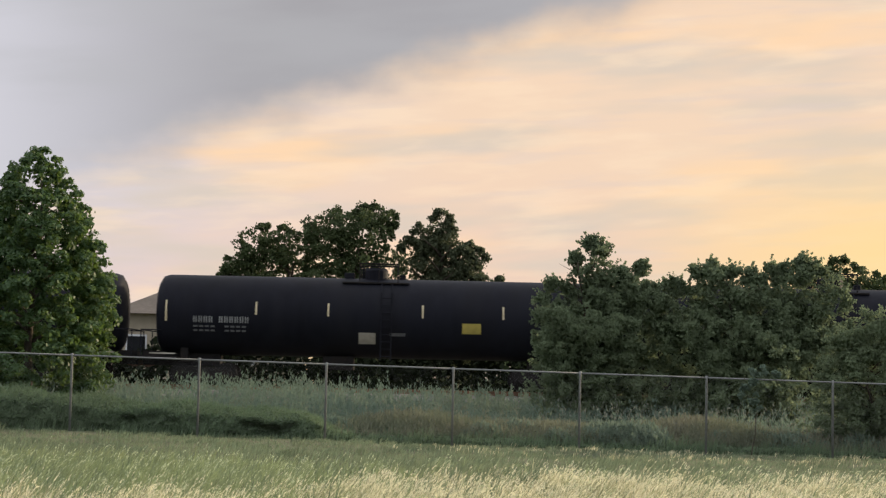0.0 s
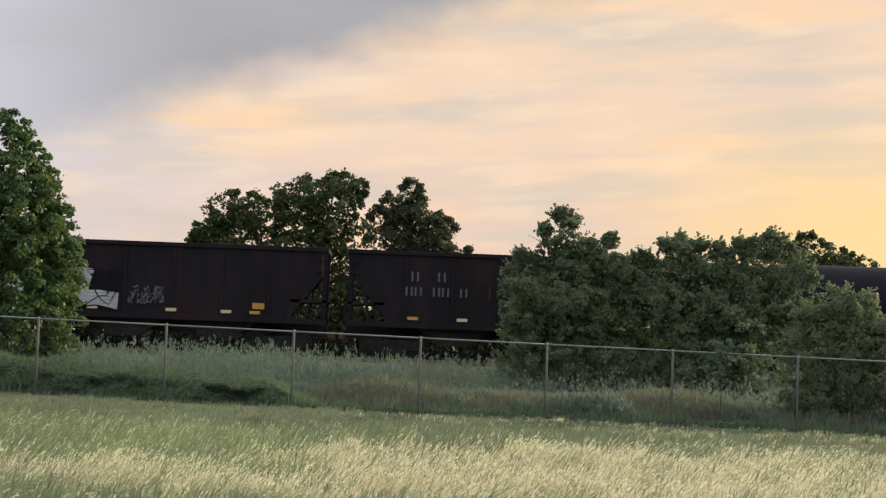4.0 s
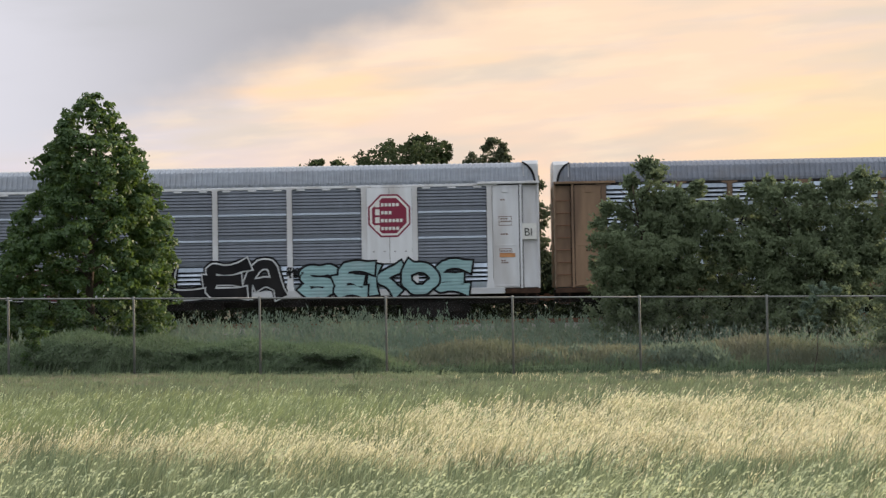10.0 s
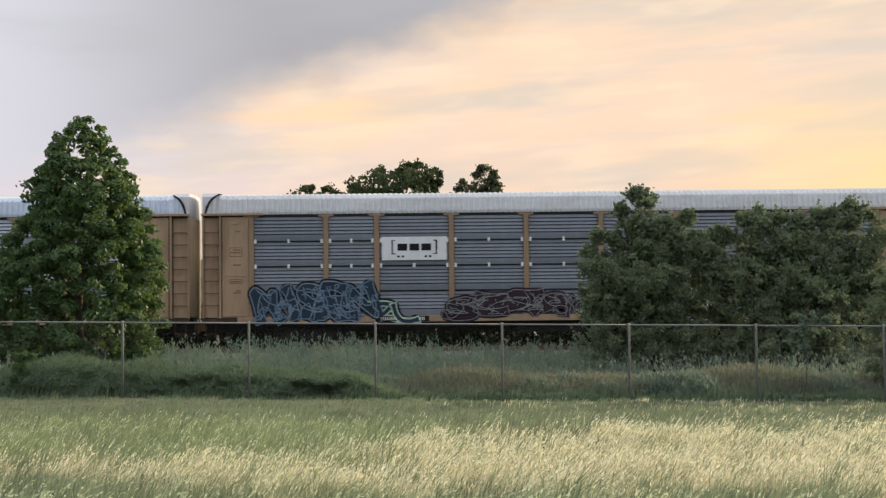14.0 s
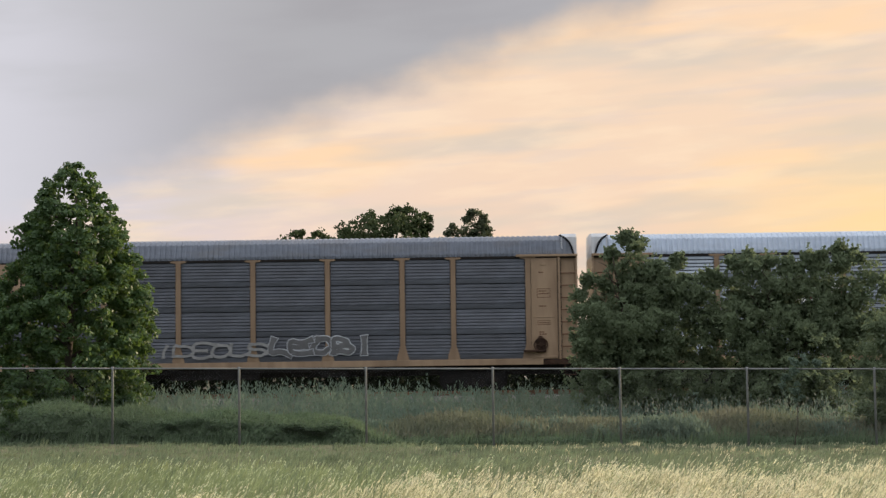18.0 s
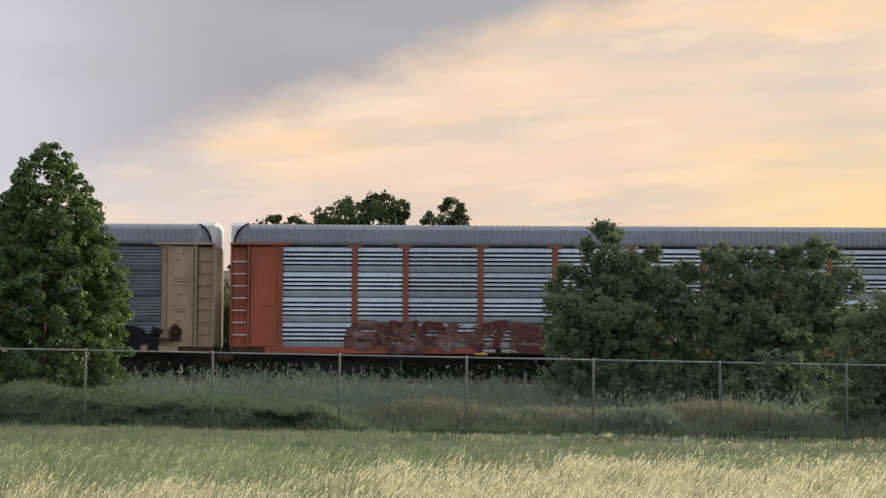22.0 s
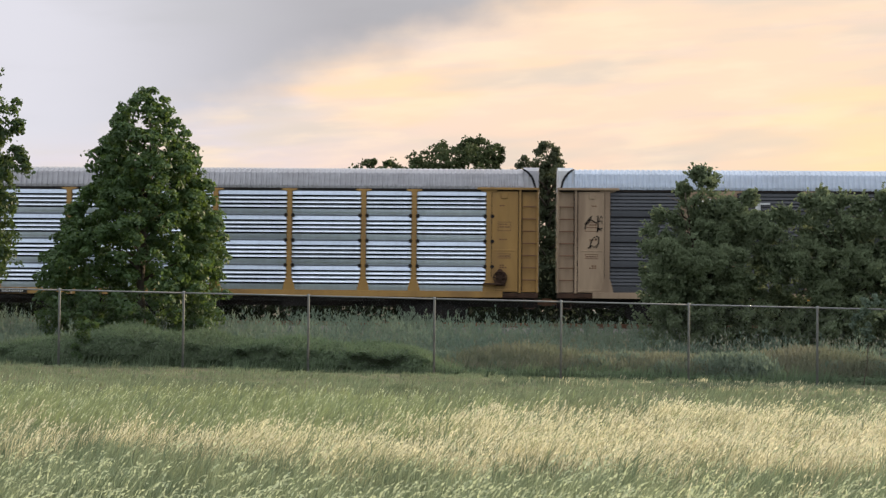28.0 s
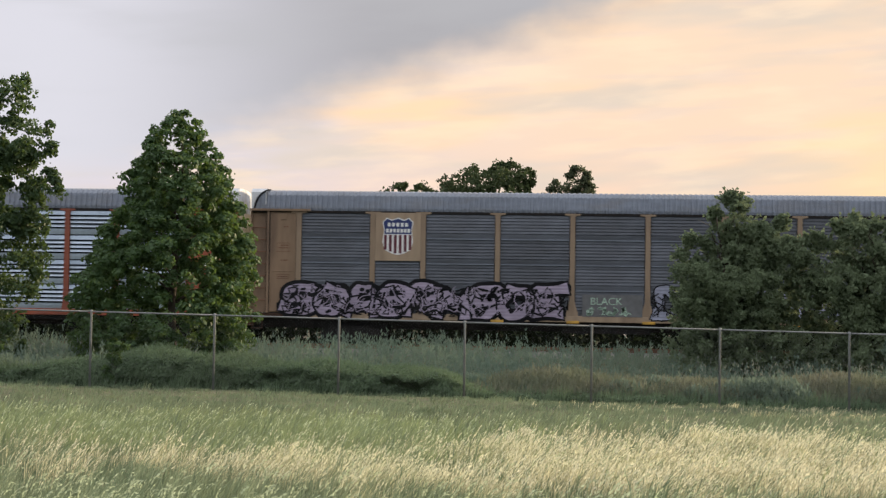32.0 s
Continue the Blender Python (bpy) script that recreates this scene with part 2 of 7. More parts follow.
SILVER_P = mat("silver_spray_paint", (0.42, 0.44, 0.47), 0.5, 0.2, 2, 0.35, (0.26, 0.27, 0.30), 0.7, ribs=0.13)
GREEN_P = mat("pale_green_spray_paint", (0.33, 0.45, 0.36), 0.6, 0.0, 3, 0.3, ribs=0.13)
PINK_P = mat("dusty_red_spray_paint", (0.38, 0.10, 0.12), 0.6, 0.0, 3, 0.3, ribs=0.13)
BEIGE_P = mat("beige_spray_paint", (0.26, 0.235, 0.21), 0.6, 0.0, 2, 0.5, (0.30, 0.15, 0.08), 0.8, ribs=0.13)
PALE_P = mat("off_white_spray_paint", (0.50, 0.52, 0.54), 0.6, 0.0, 2, 0.3, (0.30, 0.31, 0.33), 0.6, ribs=0.13)
SOOT_P = mat("black_spray_paint", (0.011, 0.011, 0.013), 0.7, 0.0, 2, 0.4, (0.028, 0.026, 0.026), 0.6, spec=0.1)
SKYBLUE_DULL_P = mat("dull_blue_spray_paint", (0.11, 0.17, 0.25), 0.6, 0.0, 2, 0.4, (0.20, 0.24, 0.27), 0.7, ribs=0.13)
NAVY_DARK_P = mat("dark_blue_spray_paint", (0.022, 0.038, 0.062), 0.7, 0.0, 3, 0.3, spec=0.15)
ORANGE_P = mat("orange_spray_paint", (0.50, 0.24, 0.10), 0.6, 0.0, 3, 0.3)
FADED_CREAM = mat("faded_cream_paint", (0.40, 0.365, 0.31), 0.7, 0.0, 5, 0.25, (0.20, 0.18, 0.16), 0.4)
FADED_YELLOW = mat("faded_yellow_paint", (0.44, 0.35, 0.08), 0.65, 0.0, 5, 0.25, (0.25, 0.20, 0.08), 0.4)
FADED_WHITE = mat("faded_white_lettering", (0.26, 0.26, 0.26), 0.7, 0.0, 6, 0.3, (0.12, 0.12, 0.12), 0.4)
FADED_GREY = mat("faded_grey_stencil", (0.12, 0.12, 0.125), 0.7, 0.0, 6, 0.3)
FENCE_ZINC = mat("dull_galvanised_steel", (0.21, 0.215, 0.215), 0.6, 0.3, 12, 0.2, (0.10, 0.09, 0.075), 0.3)
BALLAST = mat("grey_limestone_ballast", (0.20, 0.19, 0.175), 0.95, 0.0, 30, 0.45, (0.10, 0.09, 0.08), 0.6, 0.6)
SOIL = mat("grassy_soil", (0.085, 0.088, 0.042), 0.95, 0.0, 3, 0.35, (0.15, 0.135, 0.075), 0.6, 0.4)
TIE = mat("creosoted_timber", (0.05, 0.038, 0.03), 0.9, 0.0, 12, 0.3, bump=0.3)
BARK = mat("grey_brown_bark", (0.075, 0.06, 0.045), 0.95, 0.0, 14, 0.4, (0.04, 0.03, 0.025), 0.5, 0.6, 3)
LEAF_CONE = mat("glossy_mid_green_leaves", (0.071, 0.120, 0.053), 0.5, 0.0, 1.2, 0.24, trans=0.38, random=0.9, island=True, through_tint=(1.9, 1.75, 0.8), spec=0.25)
LEAF_LEFT = mat("cool_green_leaves", (0.062, 0.100, 0.050), 0.55, 0.0, 1.2, 0.22, trans=0.35, random=0.9, island=True, through_tint=(1.9, 1.75, 0.8), spec=0.3)
# olive green lightened to carry the haze over the right-hand bushes
LEAF_BUSH = mat("haze_lightened_olive_leaves", (0.172, 0.216, 0.130), 0.85, 0.0, 1.0, 0.10, trans=0.5, random=0.6, island=True, spec=0.08)
LEAF_FAR = mat("dark_green_leaves", (0.068, 0.092, 0.038), 0.65, 0.0, 1.0, 0.22, trans=0.3, random=0.9, island=True, spec=0.2)
# oak leaf green made paler, with the haze over one tree put into it
LEAF_HAZED = mat("haze_lightened_oak_leaves", (0.100, 0.118, 0.068), 0.65, 0.0, 1.0, 0.2, trans=0.4, random=0.9, island=True, spec=0.15)
GRASS = mat("meadow_grass_green", (0.178, 0.227, 0.141), 0.7, 0.0, 3.0, 0.55, (0.25, 0.275, 0.16), 0.7, trans=0.4, random=0.7, island=True, spec=0.2)
FRESH = mat("fresh_yellow_green_grass", (0.265, 0.322, 0.166), 0.7, 0.0, 0.5, 0.35, (0.32, 0.34, 0.15), 0.6, trans=0.4, random=1.0, island=True, spec=0.2)
STRAW = mat("ripe_grass_straw", (0.59, 0.548, 0.362), 0.8, 0.0, 1.6, 0.5, (0.36, 0.38, 0.22), 0.8, trans=0.4, random=1.0, island=True, spec=0.2)
STRAW_HEAD = mat("ripe_seed_heads", (0.74, 0.705, 0.515), 0.8, 0.0, 1.6, 0.3, (0.72, 0.70, 0.44), 0.6, trans=0.45, random=0.9, island=True, spec=0.2)
GREEN_HEAD = mat("pale_green_seed_heads", (0.50, 0.555, 0.37), 0.8, 0.0, 1.6, 0.4, (0.52, 0.57, 0.33), 0.6, trans=0.45, random=0.9, island=True, spec=0.2)
PALE_GREEN = mat("half_ripe_grass", (0.29, 0.345, 0.215), 0.8, 0.0, 1.6, 0.5, (0.28, 0.31, 0.20), 0.6, trans=0.4, random=1.0, island=True, spec=0.2)
WEED = mat("blue_green_weeds", (0.163, 0.218, 0.166), 0.8, 0.0, 0.5, 0.22, (0.175, 0.20, 0.14), 0.6, trans=0.4, random=0.6, island=True, spec=0.1)
WEED_DARK = mat("green_undergrowth", (0.088, 0.122, 0.070), 0.85, 0.0, 0.6, 0.4, (0.10, 0.12, 0.07), 0.5, trans=0.12, random=0.6, island=True, spec=0.1)
MOUND_GRASS = mat("soft_green_mound_grass", (0.152, 0.214, 0.126), 0.8, 0.0, 0.6, 0.35, (0.17, 0.20, 0.115), 0.6, trans=0.35, random=0.8, island=True, spec=0.1)
DRY_WEED = mat("dry_brownish_weeds", (0.190, 0.190, 0.135), 0.8, 0.0, 0.9, 0.3, (0.145, 0.18, 0.11), 0.9, trans=0.35, random=0.8, island=True, spec=0.15)
WEED_PALE = mat("pale_flowering_weed_tips", (0.20, 0.215, 0.175), 0.8, 0.0, 0.8, 0.3, trans=0.3, random=1.0, island=True, spec=0.1)
HOUSE_WALL = mat("beige_house_wall", (0.34, 0.29, 0.22), 0.8, 0.0, 3, 0.15)
HOUSE_ROOF = mat("brown_shingle_roof", (0.16, 0.13, 0.105), 0.9, 0.0, 6, 0.25)
GLASS_DARK = mat("dark_window_glass", (0.02, 0.022, 0.025), 0.08, 0.0, 2, 0.1, spec=0.8)
BRUSH = mat("brush_blackened_for_shade", (0.019, 0.025, 0.014), 0.9, 0.0, 0.6, 0.3, random=1.0, island=True, spec=0.05)
FEATHER = mat("dark_brown_feathers", (0.03, 0.022, 0.018), 0.7, 0.0, 20, 0.3)


# ---- small builders ----
def box(bm, x0, x1, y0, y1, z0, z1):
    v = [bm.verts.new(p) for p in ((x0, y0, z0), (x1, y0, z0), (x1, y1, z0), (x0, y1, z0),
                                   (x0, y0, z1), (x1, y0, z1), (x1, y1, z1), (x0, y1, z1))]
    for f in ((3, 2, 1, 0), (4, 5, 6, 7), (0, 1, 5, 4), (1, 2, 6, 5), (2, 3, 7, 6), (3, 0, 4, 7)):
        bm.faces.new([v[i] for i in f])


def prism(bm, outline, y0, y1):
    """A plate with that outline in x and z, from y0 (near) to y1."""
    a = [bm.verts.new((x, y0, z)) for x, z in outline]
    b = [bm.verts.new((x, y1, z)) for x, z in outline]
    bm.faces.new(a)
    bm.faces.new(b[::-1])
    n = len(a)
    for i in range(n):
        bm.faces.new((a[(i + 1) % n], a[i], b[i], b[(i + 1) % n]))


def tube(bm, pts, r, sides=6):
    """A round bar along the points."""
    rings = []
    pts = [Vector(p) for p in pts]
    for i, p in enumerate(pts):
        d = (pts[min(i + 1, len(pts) - 1)] - pts[max(i - 1, 0)]).normalized()
        a = d.cross(Vector((0, 0, 1)) if abs(d.z) < 0.9 else Vector((1, 0, 0))).normalized()
        b = d.cross(a)
        rr = r[i] if isinstance(r, (list, tuple)) else r
        rings.append([bm.verts.new(p + (a * math.cos(k) + b * math.sin(k)) * rr)
                      for k in (2 * math.pi * j / sides for j in range(sides))])
    for q, s in zip(rings, rings[1:]):
        for j in range(sides):
            bm.faces.new((q[j], q[(j + 1) % sides], s[(j + 1) % sides], s[j]))
    bm.faces.new(rings[0][::-1])
    bm.faces.new(rings[-1])


def disc(bm, cx, cy, cz, r, w, sides=20):
    """A wheel-like disc across y."""
    tube(bm, [(cx, cy - w / 2, cz), (cx, cy + w / 2, cz)], r, sides)


def finish(name, bm, bevel=0.0, smooth=False):
    if bevel:
        bmesh.ops.bevel(bm, geom=bm.edges[:], offset=bevel, segments=1, affect="EDGES")
    bmesh.ops.recalc_face_normals(bm, faces=bm.faces[:])
    me = bpy.data.meshes.new(name)
    bm.to_mesh(me)
    bm.free()
    if smooth:
        for p in me.polygons:
            p.use_smooth = True
    return me


def attach(name, me, material, parent, label="", at=None):
    """One mesh object on shared mesh data, with a material of its own."""
    ob = new(name, me)
    if not me.materials:
        me.materials.append(material)
    if me.materials[0] is not material:
        ob.material_slots[0].link = "OBJECT"
        ob.material_slots[0].material = material
    ob.parent = parent
    if at:
        ob.location = at
    return tagged(ob, label)


def part(name, bm, material, parent, label="", bevel=0.0, smooth=False):
    return attach(name, finish(name, bm, bevel, smooth), material, parent, label)


def shape(draw, *args, **kw):
    bm = bmesh.new()
    draw(bm, *args, **kw)
    return bm


def boxes(*bs):
    bm = bmesh.new()
    for b in bs:
        box(bm, *b)
    return bm


def quads_mesh(name, verts):
    """A mesh of loose quads or triangles from an array (n, corners, 3)."""
    n, k = verts.shape[:2]
    me = bpy.data.meshes.new(name)
    me.vertices.add(n * k)
    me.vertices.foreach_set("co", np.ascontiguousarray(verts, dtype=np.float32).ravel())
    me.loops.add(n * k)
    me.loops.foreach_set("vertex_index", np.arange(n * k, dtype=np.int32))
    me.polygons.add(n)
    me.polygons.foreach_set("loop_start", np.arange(0, n * k, k, dtype=np.int32))
    me.update(calc_edges=True)
    return me


# ---- the ground ----
TRACK_Y, RAIL_Z = 68.9, 1.12
SLOPE = -0.0142


def smooth01(a):
    a = np.clip(a, 0, 1)
    return a * a * (3 - 2 * a)


def ground_z(x, y):
    """The field falls to the right; a low railway bank runs across it."""
    x, y = np.asarray(x, float), np.asarray(y, float)
    field = SLOPE * np.clip(x, -70, 70) + 0.05 * np.sin(x * 0.31 + 1.3) * np.sin(y * 0.23) + 0.02 * np.sin(x * 1.1 + y * 0.7)
    bank = smooth01((y - 46.0) / 17.5) * (1 - smooth01((y - 74.5) / 10.0))
    return field * (1 - bank) + bank * 0.72


def make_ground():
    xs = np.unique(np.concatenate([np.linspace(-4000, -80, 12), np.linspace(-80, 80, 161), np.linspace(80, 4000, 12)]))
    ys = np.unique(np.concatenate([np.linspace(-3000, -20, 10), np.linspace(-20, 110, 131), np.linspace(110, 4500, 16)]))
    X, Y = np.meshgrid(xs, ys)
    Z = ground_z(X, Y)
    verts = np.stack([X, Y, Z], -1).reshape(-1, 3)
    nx, ny = len(xs), len(ys)
    faces = [(j * nx + i, j * nx + i + 1, (j + 1) * nx + i + 1, (j + 1) * nx + i) for j in range(ny - 1) for i in range(nx - 1)]
    me = bpy.data.meshes.new("ground")
    me.from_pydata(verts.tolist(), [], faces)
    me.materials.append(SOIL)
    for p in me.polygons:
        p.use_smooth = True
    return tagged(new("ground", me), "grassy field falling gently, with a low railway bank", "ground", kind="structure")


make_ground()


def make_track():
    """Ballast bed, two rails, and ties."""
    bm = bmesh.new()
    sect = [(-3.0, 0.60), (-2.0, 0.93), (-1.2, 0.95), (1.2, 0.95), (2.0, 0.93), (3.0, 0.60)]
    nseg = 60
    rows = []
    for i in range(nseg + 1):
        x = -120 + 240 * i / nseg
        rows.append([bm.verts.new((x, TRACK_Y + a, b)) for a, b in sect])
    for p, q in zip(rows, rows[1:]):
        for j in range(len(sect) - 1):
            bm.faces.new((p[j], q[j], q[j + 1], p[j + 1]))
    me = finish("track_bed", bm)
    me.materials.append(BALLAST)
    bed = tagged(new("track_bed", me), "grey crushed-stone track bed on the low bank", "track bed", kind="structure")
    rail_me = finish("rail", boxes((-120, 120, -0.035, 0.035, RAIL_Z - 0.05, RAIL_Z), (-120, 120, -0.012, 0.012, RAIL_Z - 0.13, RAIL_Z - 0.05),
                                   (-120, 120, -0.07, 0.07, RAIL_Z - 0.155, RAIL_Z - 0.13)))
    for dy in (-0.7525, 0.7525):
        attach("rail", rail_me, RUST, bed, "rust-brown steel rail", (0, TRACK_Y + dy, 0))
    tie_me = finish("tie", boxes((-0.11, 0.11, -1.3, 1.3, 0.82, 0.968)), 0.015)
    for i in range(110):
        attach("tie", tie_me, TIE, bed, "", (-30 + i * 0.53, TRACK_Y, 0))


make_track()


# ---- the train: running gear shared by all cars ----
TRAIN = []          # (car, place of its centre along the train)


WHEEL_R = 0.45
WHEELSETS = []      # (wheelset, its pose's x on the truck)


def wheelset_mesh():
    """An axle with a flanged wheel at each end."""
    bm = bmesh.new()
    tube(bm, [(0, -1.0, 0), (0, 1.0, 0)], 0.075, 10)
    for s in (-1, 1):
        disc(bm, 0, s * 0.76, 0, WHEEL_R - 0.03, 0.11, 24)
        disc(bm, 0, s * 0.695, 0, WHEEL_R, 0.03, 24)
        disc(bm, 0, s * 0.83, 0, 0.16, 0.06, 12)
        for k in range(5):
            a = 2 * math.pi * k / 5
            disc(bm, 0.26 * math.cos(a), s * 0.816, 0.26 * math.sin(a), 0.05, 0.01, 8)
    return finish("wheelset", bm)


def side_frame_mesh():
    bm = bmesh.new()
    prism(bm, [(-1.12, 0.36), (-0.62, 0.36), (-0.38, 0.14), (0.38, 0.14), (0.62, 0.36), (1.12, 0.36), (1.12, 0.58), (0.5, 0.72), (-0.5, 0.72), (-1.12, 0.58)], -0.07, 0.07)
    for x in (-0.88, 0.88):
        disc(bm, x, -0.1, 0.45, 0.13, 0.12, 10)
    for x in (-0.2, 0.0, 0.2):
        tube(bm, [(x, -0.1, 0.24), (x, -0.1, 0.52)], 0.07, 8)
    return finish("side_frame", bm)


WHEELSET, SIDE_FRAME = wheelset_mesh(), side_frame_mesh()
BOLSTER = finish("bolster", boxes((-0.22, 0.22, -1.1, 1.1, 0.42, 0.68), (-0.96, -0.80, -0.72, 0.72, 0.36, 0.50), (0.80, 0.96, -0.72, 0.72, 0.36, 0.50)))
COUPLER = finish("coupler", boxes((-0.45, 0.30, -0.09, 0.09, 0.72, 0.92), (0.22, 0.46, -0.16, 0.16, 0.68, 0.98)), 0.03)


def trucks(car, spread):
    for x in (-spread, spread):
        truck = attach("truck", BOLSTER, UNDER, car, "two-axle truck with dark grimy steel frames", (x, 0, 0))
        for y in (-1.02, 1.02):
            f = attach("side_frame", SIDE_FRAME, UNDER, truck, "", (0, y, 0))
            if y > 0:
                f.rotation_euler = (0, 0, math.pi)
        for dx in (-0.88, 0.88):
            WHEELSETS.append((attach("wheelset", WHEELSET, UNDER, truck, "grimy steel wheels on one axle", (dx, 0, WHEEL_R)), dx))


def couplers(car, half):
    attach("coupler", COUPLER, RUST, car, "rusty steel coupler", (half - 0.05, 0, 0))
    b = attach("coupler", COUPLER, RUST, car, "rusty steel coupler", (-half + 0.05, 0, 0))
    b.rotation_euler = (0, 0, math.pi)


def new_car(name, centre, label):
    car = tagged(new(name), label, "railroad car", "cars of the freight train")
    TRAIN.append((car, centre))
    return car


# ---- painted marks: bars, plates, sprayed letters ----
def bars(bm, x, z, widths, h, gap, y):
    """A row of plain upright bars in place of writing."""
    for w in widths:
        box(bm, x, x + w, y - 0.004, y, z, z + h)
        x += w + gap
    return x


def letter_bars(bm, x, z, count, w, h, gap, y, t=0.06):
    """Each illegible letter as two narrow upright bars; a count may leave blanks."""
    for ch in count:
        if ch == "x":
            box(bm, x, x + t, y - 0.004, y, z, z + h)
            box(bm, x + w - t, x + w, y - 0.004, y, z, z + h)
        x += w + gap


def fan(bm, pts, y):
    cx, cz = sum(p[0] for p in pts) / len(pts), sum(p[1] for p in pts) / len(pts)
    c = bm.verts.new((cx, y, cz))
    vs = [bm.verts.new((px, y, pz)) for px, pz in pts]
    for i in range(len(vs)):
        bm.faces.new((vs[i], vs[(i + 1) % len(vs)], c))


def stroke(bm, pts, w, y):
    """A flat ribbon along points in x and z."""
    left, right = [], []
    for i, (px, pz) in enumerate(pts):
        ax, az = pts[max(i - 1, 0)]
        bx, bz = pts[min(i + 1, len(pts) - 1)]
        d = math.hypot(bx - ax, bz - az) or 1
        nx, nz = -(bz - az) / d * w / 2, (bx - ax) / d * w / 2
        left.append(bm.verts.new((px + nx, y, pz + nz)))
        right.append(bm.verts.new((px - nx, y, pz - nz)))
    for i in range(len(pts) - 1):
        bm.faces.new((left[i], left[i + 1], right[i + 1], right[i]))


def curl(rng, turns):
    """A random sweeping curve inside a unit cell, drawn as a path of points."""
    x, z, a = rng.uniform(-0.4, 0.4), rng.uniform(-0.45, 0.45), rng.uniform(0, 6.28)
    bend = rng.uniform(-0.9, 0.9)
    pts = []
    for _ in range(turns):
        pts.append((x, z))
        a += bend + rng.uniform(-0.35, 0.35)
        if rng.random() < 0.18:
            a += rng.choice((-1.6, 1.6))
            bend = -bend
        x = min(max(x + 0.17 * math.cos(a), -0.55), 0.55)
        z = min(max(z + 0.20 * math.sin(a), -0.48), 0.48)
        if abs(x) > 0.5 or abs(z) > 0.45:
            a += 2.0
    return pts


LETTERS = {"A": "00 16 36 40|12 32", "B": "00 06 26 35 34 23 03|23 42 41 30 00", "C": "45 36 16 05 01 10 30 41", "D": "00 06 26 44 42 20 00", "E": "46 06 00 40|03 33",
           "G": "45 36 16 04 02 10 30 42 43 23", "H": "00 06|40 46|03 43", "K": "00 06|46 13 40", "L": "06 00 40", "M": "00 06 22 46 40", "N": "00 06 40 46", "I": "20 26",
           "O": "16 04 02 10 30 42 44 36 16", "P": "00 06 36 45 44 33 03", "R": "00 06 36 45 44 33 03|13 40", "S": "45 36 16 05 04 13 33 42 41 30 10 01", "T": "06 46|26 20",
           "U": "06 01 10 30 41 46", "Y": "06 23 46|23 20", "Z": "06 46 00 40"}     # paths over a grid five wide and seven high


def rounded(pts):
    """The same path with its corners cut."""
    out = [pts[0]]
    for (ax, az), (bx, bz) in zip(pts, pts[1:]):
        out += [(ax * 0.75 + bx * 0.25, az * 0.75 + bz * 0.25), (ax * 0.25 + bx * 0.75, az * 0.25 + bz * 0.75)]
    return out + [pts[-1]]


def contour(path, w):
    """A closed line round a thick stroke."""
    left, right = [], []
    for i, (px, pz) in enumerate(path):
        (ax, az), (bx, bz) = path[max(i - 1, 0)], path[min(i + 1, len(path) - 1)]
        d = math.hypot(bx - ax, bz - az) or 1
        nx, nz = -(bz - az) / d * w / 2, (bx - ax) / d * w / 2
        left.append((px + nx, pz + nz))
        right.append((px - nx, pz - nz))
    return left + right[::-1] + left[:1]


def glyph(rng, ch, cx, cz, w, h, slant):
    """Skeleton of one sprayed letter, a little crooked."""
    k, lean = rng.uniform(0.88, 1.12), slant + rng.uniform(-0.16, 0.16)
    paths = []
    for path in LETTERS[ch].split("|"):
        pts = [(int(p[0]) / 4 - 0.5, int(p[1]) / 6 - 0.5) for p in path.split()]
        pts = [(cx + a * w * k + lean * c * h + rng.uniform(-0.06, 0.06) * w, cz + c * h + rng.uniform(-0.05, 0.05) * h) for a, c in pts]
        bowed = [pts[0]]
        for (ax, az), (bx, bz) in zip(pts, pts[1:]):
            bow = rng.uniform(-0.16, 0.16)
            bowed += [((ax + bx) / 2 - (bz - az) * bow, (az + bz) / 2 + (bx - ax) * bow), (bx, bz)]
        paths.append(rounded(bowed))
    return paths


def limb(bm, path, w, y, flare=0.0, grow=0.0):
    """Thick strokes along a path with rounded joints, each a hair in front of the last; flare: how far the two ends widen."""
    lift = min(0.0006, 0.006 / len(path))
    for i, (px, pz) in enumerate(path):
        fan(bm, [(px + w * 0.52 * math.cos(a), pz + w * 0.52 * math.sin(a)) for a in (2 * math.pi * (j + 0.5) / 8 for j in range(8))], y - lift * i)
        if i:
            stroke(bm, [path[i - 1], (px, pz)], w, y - lift * (i + 0.5))
    if flare:
        for n, ((ax, az), (bx, bz)) in enumerate(((path[1], path[0]), (path[-2], path[-1]))):
            d = math.hypot(bx - ax, bz - az) or 1
            ux, uz = (bx - ax) / d, (bz - az) / d
            core = w - 2 * grow
            tip, half, back = core * 0.62 + grow, core * (0.5 + flare) + grow, core * 0.5
            fan(bm, [(bx - ux * back - uz * w * 0.5, bz - uz * back + ux * w * 0.5), (bx - ux * back + uz * w * 0.5, bz - uz * back - ux * w * 0.5),
                     (bx + ux * tip + uz * half, bz + uz * tip - ux * half), (bx + ux * tip * 0.8 - uz * half, bz + uz * tip * 0.8 + ux * half)], y - 0.0066 - 0.0004 * n)


